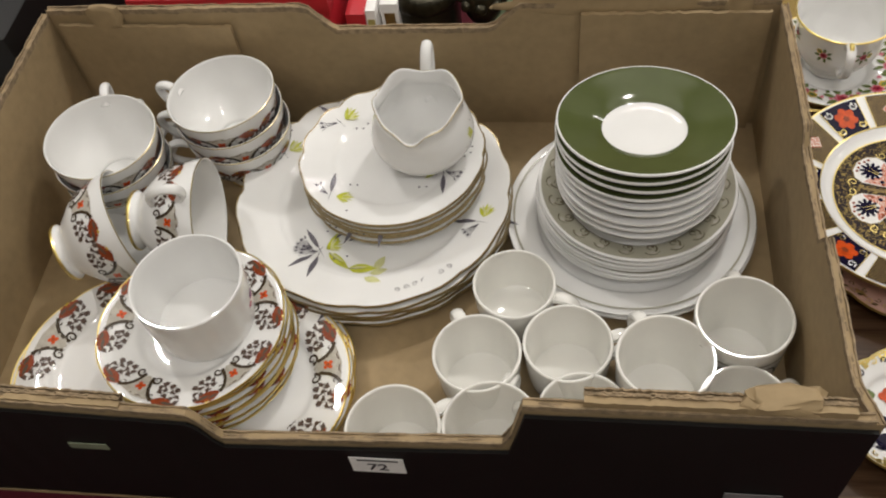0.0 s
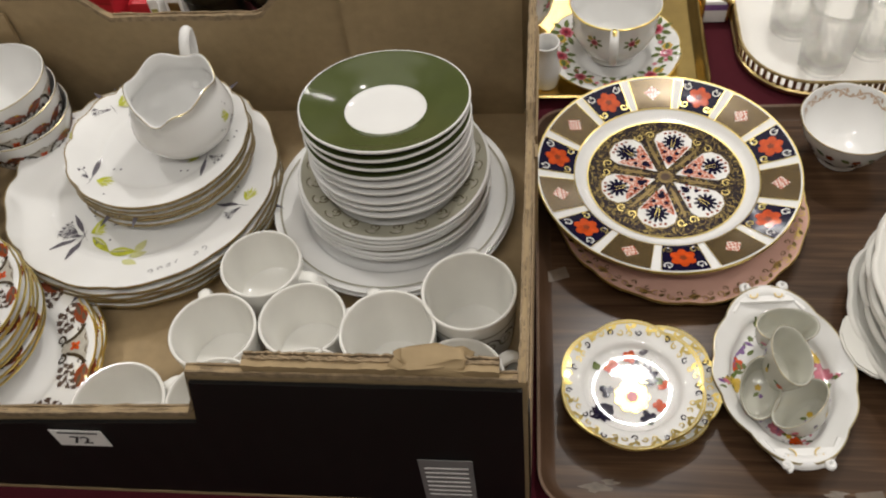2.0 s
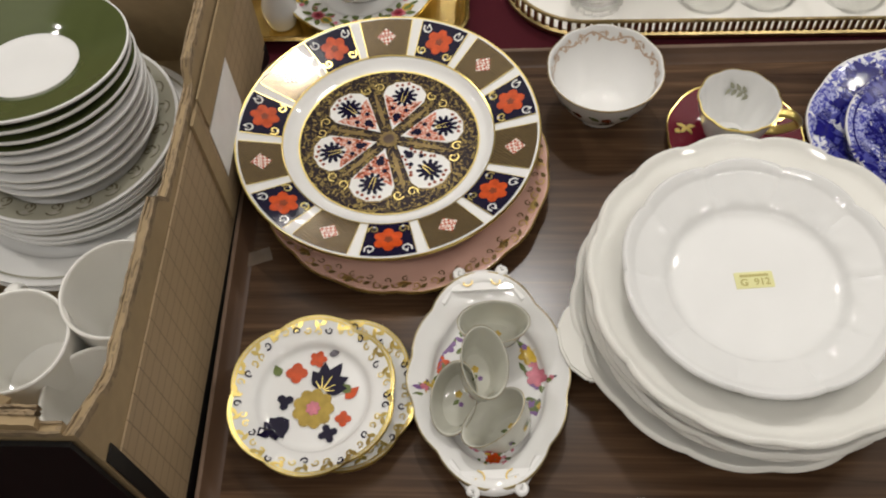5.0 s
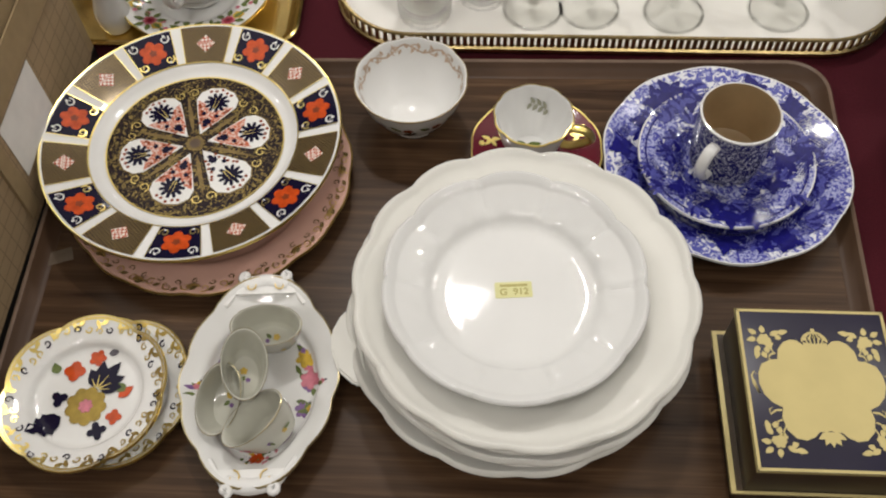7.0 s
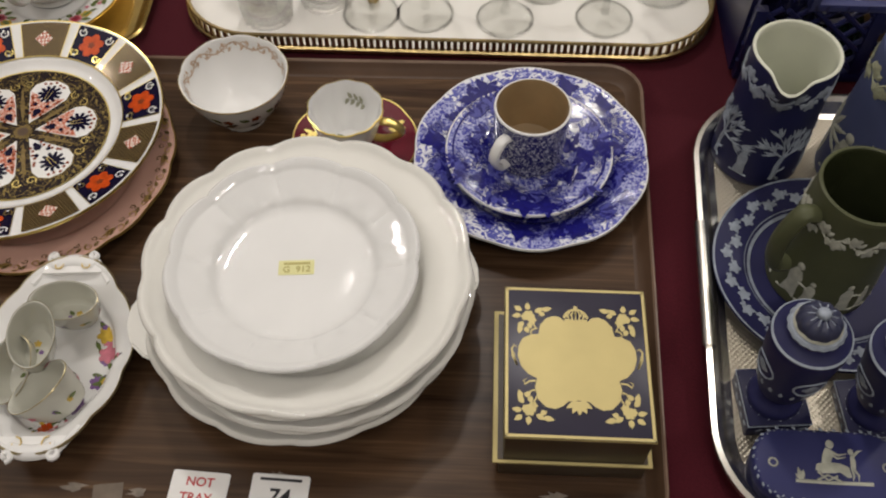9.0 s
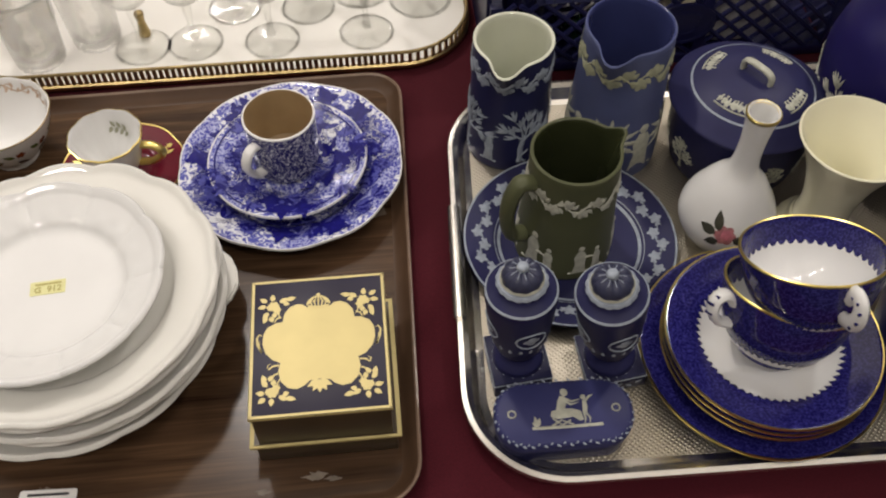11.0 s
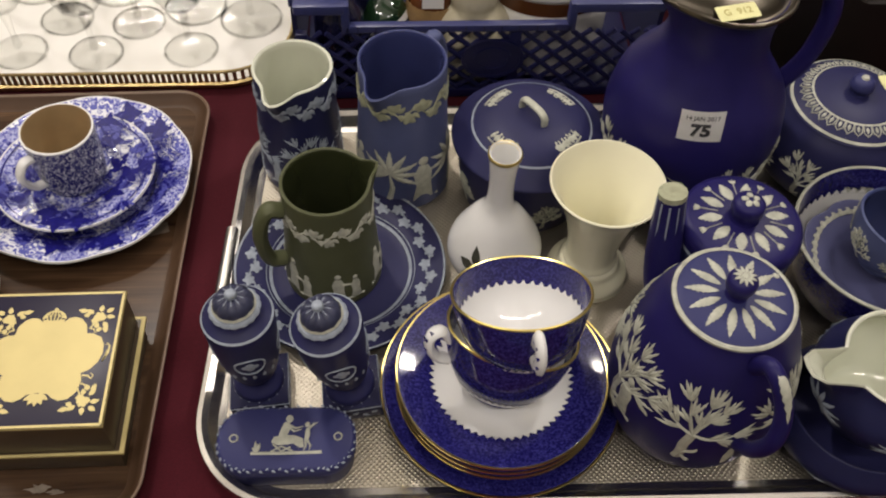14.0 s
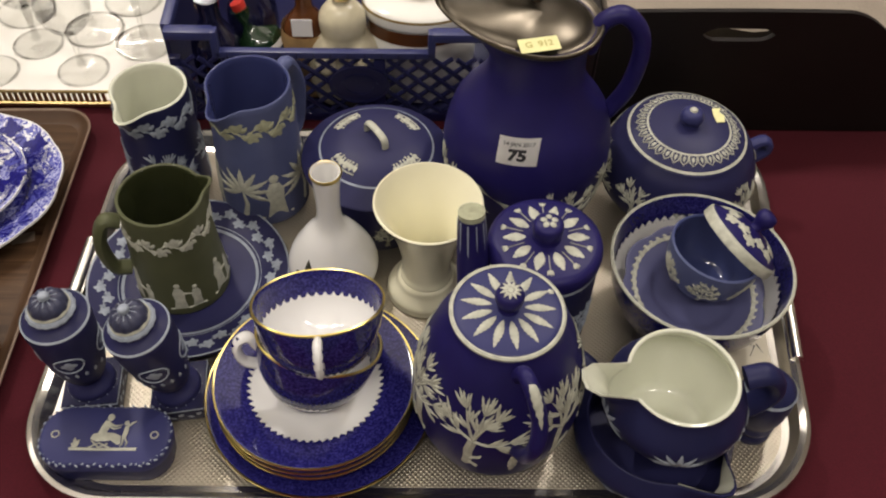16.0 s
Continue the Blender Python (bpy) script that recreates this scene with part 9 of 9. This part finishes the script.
# black boxes beside
bb = thing("black_box", -0.66, 0.85, 0.0, "large matt black box beside the cardboard box", "box")
part("body", box_bm(-0.22, 0.165, -0.10, 0.35, 0.0, 0.16, 0.002), BLACK_CARD, bb)
wp_ = thing("white_packet", -0.545, 0.64, 0.0, "plain pale packet lying on the cloth", "packet")
part("body", box_bm(-0.06, 0.06, -0.10, 0.08, 0.0, 0.09, 0.002), LABEL, wp_)

# blue plastic crate
CX0, CX1, CY0, CY1, CH = 1.092, 1.462, 0.783, 1.06, 0.098
cr = thing("plastic_crate", 0, 0, 0, "dark blue plastic crate with lattice sides", "crate")
part("floor", box_bm(CX0 + 0.004, CX1 - 0.004, CY0 + 0.004, CY1, 0.001, 0.004), BLUE_PLASTIC, cr)
RIM_PL = mat("blue_crate_rim", (0.030, 0.036, 0.125), 0.35, stain=0.15, stain_scale=20)
part("front_rim", box_bm(CX0 + 0.05, CX1 - 0.092, CY0 - 0.005, CY0 + 0.004, CH - 0.0085, CH, 0.0012), RIM_PL, cr)
for sx in (0, 1):
    xx = CX0 if sx == 0 else CX1 - 0.092
    part("corner_grip", box_bm(xx, xx + (0.05 if sx == 0 else 0.092), CY0 - 0.006, CY0 + 0.008, CH + 0.0145, CH + 0.0255, 0.002), RIM_PL, cr)
    xs = CX0 + 0.0505 if sx == 0 else CX1 - 0.0925
    part("grip_post", box_bm(xs - 0.004, xs + 0.004, CY0 - 0.005, CY0 + 0.006, CH - 0.009, CH + 0.0250, 0.001), RIM_PL, cr)
part("side_rim", box_bm(CX0 - 0.005, CX0 + 0.006, CY0 + 0.009, CY1, CH + 0.013, CH + 0.0245, 0.0015), RIM_PL, cr)
part("side_rim", box_bm(CX1 - 0.006, CX1 + 0.005, CY0 + 0.009, CY1, CH + 0.013, CH + 0.0245, 0.0015), RIM_PL, cr)
part("foot_band", box_bm(CX0, CX1, CY0 - 0.004, CY0 + 0.005, 0.001, 0.012, 0.001), BLUE_PLASTIC, cr)
for xx in (CX0 + 0.006, CX0 + 0.115, CX0 + 0.222, CX1 - 0.006):
    part("upright", box_bm(xx - 0.006, xx + 0.006, CY0 - 0.0045, CY0 + 0.005, 0.012, CH - 0.010, 0.001), BLUE_PLASTIC, cr)
for sgn in (-1, 1):
    k = CX0 - 0.11
    while k < CX1 + 0.11:
        a, b = (k, 0.012), (k + sgn * 0.085, CH - 0.011)
        c0, c1 = max(min(a[0], b[0]), CX0), min(max(a[0], b[0]), CX1)
        if c1 - c0 > 0.01:
            f = lambda x: a[1] + (x - a[0]) / (b[0] - a[0]) * (b[1] - a[1])
            part("lattice_bar", tube([(c0, CY0 + 0.001 * sgn, f(c0)), (c1, CY0 + 0.001 * sgn, f(c1))], 0.0027, 6), BLUE_PLASTIC, cr)
        k += 0.0250
for k in range(12):
    xx = CX0 + 0.062 + k * 0.018
    part("rim_notch", box_bm(xx, xx + 0.0012, CY0 - 0.0056, CY0 - 0.0051, CH - 0.0080, CH - 0.0005), BLUE_PLASTIC, cr, "", False)
part("side_panel", box_bm(CX0 - 0.003, CX0 + 0.002, CY0 + 0.006, CY1, 0.004, CH + 0.0128), BLUE_PLASTIC, cr, "", False)
part("side_panel", box_bm(CX1 - 0.002, CX1 + 0.003, CY0 + 0.006, CY1, 0.004, CH + 0.0128), BLUE_PLASTIC, cr, "", False)
part("back_panel", box_bm(CX0, CX1, CY1, CY1 + 0.005, 0.001, CH), BLUE_PLASTIC, cr, "", False)
bd = part("round_badge", lathe([(0, 0.0), (0.030, 0.0), (0.030, 0.003), (0.026, 0.003), (0.026, 0.0018), (0.018, 0.0018), (0.018, 0.0030), (0.014, 0.0030), (0.014, 0.0018), (0, 0.0018)], 40), BLUE_PLASTIC, cr, "plain moulded round badge")
bd.matrix_basis = pose(1.292, CY0 - 0.004, 0.055, 90, 0, 0) @ Matrix.Diagonal((1.1, 0.85, 1, 1))


def bottle(name, x, y, R, H, neck, material, label, cap=None, cat="bottle", small=False):
    ob = thing(name, x, y, 0.0045, label, cat)
    part("body", lathe(curve_pts([(0, 0.001), (R * 0.95, 0), (R, 0.004), (R, H * 0.55), (R * 0.8, H * 0.68), (neck, H * 0.80), (neck, H * 0.94), (neck * 1.15, H)], 4) + [(0, H)], 32), material, ob)
    if cap:
        w, h = (0.85, 0.008) if small else (1.3, 0.016)
        part("cap", lathe([(0, H + h + 0.0005), (neck * w * 0.92, H + h), (neck * w, H + h - 0.003), (neck * w, H), (0, H)], 24), cap, ob)
    return ob


bottle("blue_bottle", 1.135, 0.815, 0.026, 0.135, 0.012, BLUE_GLASS, "dark blue glass bottle in the crate")
bottle("dark_bottle", 1.172, 0.858, 0.028, 0.150, 0.011, BLUE_GLASS, "dark glass bottle in the crate")
gb_ = bottle("green_bottle", 1.187, 0.822, 0.026, 0.105, 0.010, GREEN_GLASS, "dark green glass bottle with a red cap", mat("red_cap", (0.5, 0.03, 0.02), 0.4), small=True)
gb_.matrix_basis = pose(1.205, 0.830, 0.012, -6, -24, 0)
part("paper_label", lathe([(0.0266, 0.040), (0.0264, 0.060)], 32), LABEL, gb_, "white paper label with plain bars")
part("label_bar", lathe([(0.0269, 0.047), (0.0268, 0.053)], 32), INK, gb_, "dark plain bar")
wk = bottle("basket_bottle", 1.232, 0.838, 0.026, 0.135, 0.010, BROWN_GLAZE, "brown bottle in a woven tan cover")
part("woven_cover", lathe([(0.0268, 0.002), (0.0285, 0.02), (0.0285, 0.07), (0.0268, 0.085)], 40, lambda a, r, z: (r * (1 + 0.02 * math.sin(20 * a + z * 900)), z)), mat("woven_cane", (0.36, 0.22, 0.09), 0.7, stain=0.3, stain_scale=90), wk)
part("paper_tag", box_bm(-0.012, 0.010, -0.0262, -0.0255, 0.088, 0.110), LABEL, wk, "small white paper tag", False)
CREAM_POT = mat("cream_ceramic", (0.58, 0.53, 0.38), 0.22, stain=0.2, stain_scale=40)
cb = thing("cream_bottle", 1.274, 0.822, 0.0045, "cream ceramic bottle of rounded lobes with a yellow cap", "bottle")
part("body", lathe(curve_pts([(0, 0.001), (0.028, 0), (0.036, 0.020), (0.0375, 0.050), (0.034, 0.072), (0.024, 0.086), (0.0255, 0.098), (0.0245, 0.112), (0.016, 0.124), (0.0095, 0.128), (0.009, 0.138), (0, 0.139)], 4), 40, lambda a, r, z: (r * (1 + (0.10 * math.cos(2 * a) if z < 0.084 else 0.0)), z)), CREAM_POT, cb)
part("cap", lathe([(0.0100, 0.134), (0.0105, 0.136), (0.0105, 0.152), (0.0092, 0.154), (0, 0.154)], 20), mat("yellow_green_cap", (0.40, 0.40, 0.08), 0.3), cb)
part("cap_ring", lathe([(0.0100, 0.1325), (0.0112, 0.1335), (0.0100, 0.1350)], 20), BRASS_OLD, cb)
for u in (-0.008, 0.008):
    part("lobe", lathe(curve_pts([(0, -0.014), (0.010, -0.010), (0.0135, 0), (0.010, 0.010), (0, 0.014)], 4), 18), CREAM_POT, cb).matrix_basis = pose(u * 2.2, -0.026, 0.066)
ot = thing("oval_jar", 1.357, 0.848, 0.0045, "white oval covered jar with a brown band", "jar")
ow = lambda a, r, z: (r / math.sqrt(math.cos(a) ** 2 + (math.sin(a) / 0.72) ** 2), z)
part("body", lathe(curve_pts([(0, 0.001), (0.055, 0), (0.062, 0.01), (0.064, 0.060), (0.062, 0.074), (0.0595, 0.080), (0.0590, 0.098)], 4), 48, ow), CREAM, ot)
part("brown_band", lathe([(0.0600, 0.0805), (0.0597, 0.0970)], 48, ow), BROWN_GLAZE, ot)
part("lid", lathe(curve_pts([(0.0605, 0.0985), (0.063, 0.102), (0.0625, 0.111), (0.056, 0.116), (0.030, 0.121), (0, 0.122)], 4), 48, ow), CREAM, ot)
part("gilt_line", lathe([(0.0634, 0.1112), (0.0618, 0.1134)], 48, ow), GILT_EDGE, ot)
part("knob", lathe(curve_pts([(0.010, 0.120), (0.009, 0.125), (0.016, 0.130), (0.012, 0.137), (0, 0.139)], 4), 24), mat("tan_knob", (0.40, 0.28, 0.14), 0.3), ot)

# dark gallery tray standing behind
bk = thing("black_wooden_tray", 0, 0, 0, "black stained wooden tray with tall shaped sides and hand slot", "tray")
bm = bmesh.new()
XA, XB = 1.545, 1.930


def top_edge(s):
    """Height of the shaped upper edge along the panel."""
    x = XA + (XB - XA) * s
    e = min((x - XA + 0.02) / 0.05, (1.875 - x) / 0.085)
    return 0.106 + 0.055 * math.sin(math.pi / 2 * min(1.0, max(0.0, e))) + 0.003 * math.sin(math.pi * s)


HX0, HX1, HZ0, HZ1 = 1.650, 1.722, 0.127, 0.143


def panel(y, t):
    own = bmesh.new()
    n = 60
    xs = [XA + (XB - XA) * i / n for i in range(n + 1)]
    front, back = [], []
    for lst, yy in ((front, y), (back, y + t)):
        for x in xs:
            h = top_edge((x - XA) / (XB - XA))
            e = 0.0
            if HX0 < x < HX1:
                q = (x - HX0) / (HX1 - HX0)
                e = (HZ1 - HZ0) / 2 * (1 - abs(2 * q - 1) ** 9)
            zc = (HZ0 + HZ1) / 2
            lst.append([own.verts.new((x, yy, z)) for z in (0.001, zc - e, zc + e, h)])
    for i in range(n):
        for lst, flip in ((front, False), (back, True)):
            for a, b in ((0, 1), (2, 3)):
                f = (lst[i][a], lst[i + 1][a], lst[i + 1][b], lst[i][b])
                own.faces.new(f[::-1] if flip else f)
        own.faces.new((front[i][3], front[i + 1][3], back[i + 1][3], back[i][3]))
        own.faces.new((front[i][2], back[i][2], back[i + 1][2], front[i + 1][2]))
        own.faces.new((front[i][1], front[i + 1][1], back[i + 1][1], back[i][1]))
    for lst in (0, n):
        own.faces.new((front[lst][0], front[lst][1], back[lst][1], back[lst][0]))
        own.faces.new((front[lst][2], front[lst][3], back[lst][3], back[lst][2]))
    bmesh.ops.remove_doubles(own, verts=own.verts[:], dist=1e-6)
    bmesh.ops.recalc_face_normals(own, faces=own.faces[:])
    return own


part("front_side", panel(0.768, 0.006), BLACK_WOOD, bk, "", False)
part("back_side", box_bm(XA, XB, 1.16, 1.17, 0.001, 0.12, 0.002), BLACK_WOOD, bk)
part("end_side", box_bm(XA, XA + 0.010, 0.784, 1.158, 0.001, 0.12, 0.002), BLACK_WOOD, bk)
part("end_side", box_bm(XB - 0.010, XB, 0.784, 1.158, 0.001, 0.12, 0.002), BLACK_WOOD, bk)
part("floor", box_bm(XA + 0.011, XB - 0.011, 0.784, 1.158, 0.001, 0.008), BLACK_WOOD, bk)
pc = thing("pale_cloth", 1.7375, 0.98, 0.0085, "pale beige folded cloth lying in the black tray", "cloth")
bm = bmesh.new()
n = 24
g = [[bm.verts.new((-0.178 + 0.356 * i / n, -0.192 + 0.357 * j / n, 0.120 + 0.012 * noise.noise(Vector((i * 0.25, j * 0.25, 2))))) for j in range(n + 1)] for i in range(n + 1)]
for i in range(n):
    for j in range(n):
        bm.faces.new((g[i][j], g[i + 1][j], g[i + 1][j + 1], g[i][j + 1]))
ext = bmesh.ops.extrude_edge_only(bm, edges=[e for e in bm.edges if e.is_boundary])
for v in [q for q in ext["geom"] if isinstance(q, bmesh.types.BMVert)]:
    v.co.z = 0.0
part("folds", bm, mat("beige_cloth", (0.26, 0.22, 0.175), 0.85, stain=0.12, stain_scale=14, grain=0.15, scale=500), pc)

# ---- pieces of a part hang under it ----
NEST = {"knob": ("lid",), "lid_rim": ("lid",), "relief_petal": ("lid",), "knob_flower": ("lid",), "knob_tip": ("lid",), "scallop_relief": ("lid",), "torn_sticker": ("lid",), "gold_print": ("lid",), "gilt_lid_edge": ("lid",), "gilt_base_edge": ("base",),
        "handle_leaf": ("handle",), "blue_stroke": ("handle",), "gilt_thumb": ("handle",), "spout_tip": ("spout",), "spout_band": ("spout",), "finial": ("pewter_lid",), "foot_rim": ("foot",), "bowl_rim": ("bowl",), "cap_rib": ("cap",), "cap_ring": ("cap",), "cap_tip": ("cap",), "frill": ("cap",),
        "plinth_line": ("plinth",), "plinth_relief": ("plinth",), "plinth_leaves": ("plinth",), "gilt_rim": ("body",), "gilt_edge": ("body",), "gilt_foot": ("body",), "gilt_mouth": ("body",), "rim_line": ("body",),
        "label_writing": ("paper_label", "price_label"), "label_bar": ("price_label", "paper_label"), "label_code": ("price_label",), "lot_number": ("lot_slip",), "writing": ("paper",), "label_line": ("bar_label",)}


def middle(ob):
    return ob.matrix_basis @ (sum((Vector(c) for c in ob.bound_box), Vector()) / 8)


for top in [o for o in scene.objects if o.parent is None]:
    kids = [o for o in scene.objects if o.parent == top]
    for ob in kids:
        hosts = [k for k in kids if k.name.split(".")[0] in NEST.get(ob.name.split(".")[0], ())]
        if hosts:
            host = min(hosts, key=lambda k: (middle(k) - middle(ob)).length)
            m = host.matrix_basis.inverted() @ ob.matrix_basis
            ob.parent = host
            ob.matrix_basis = m
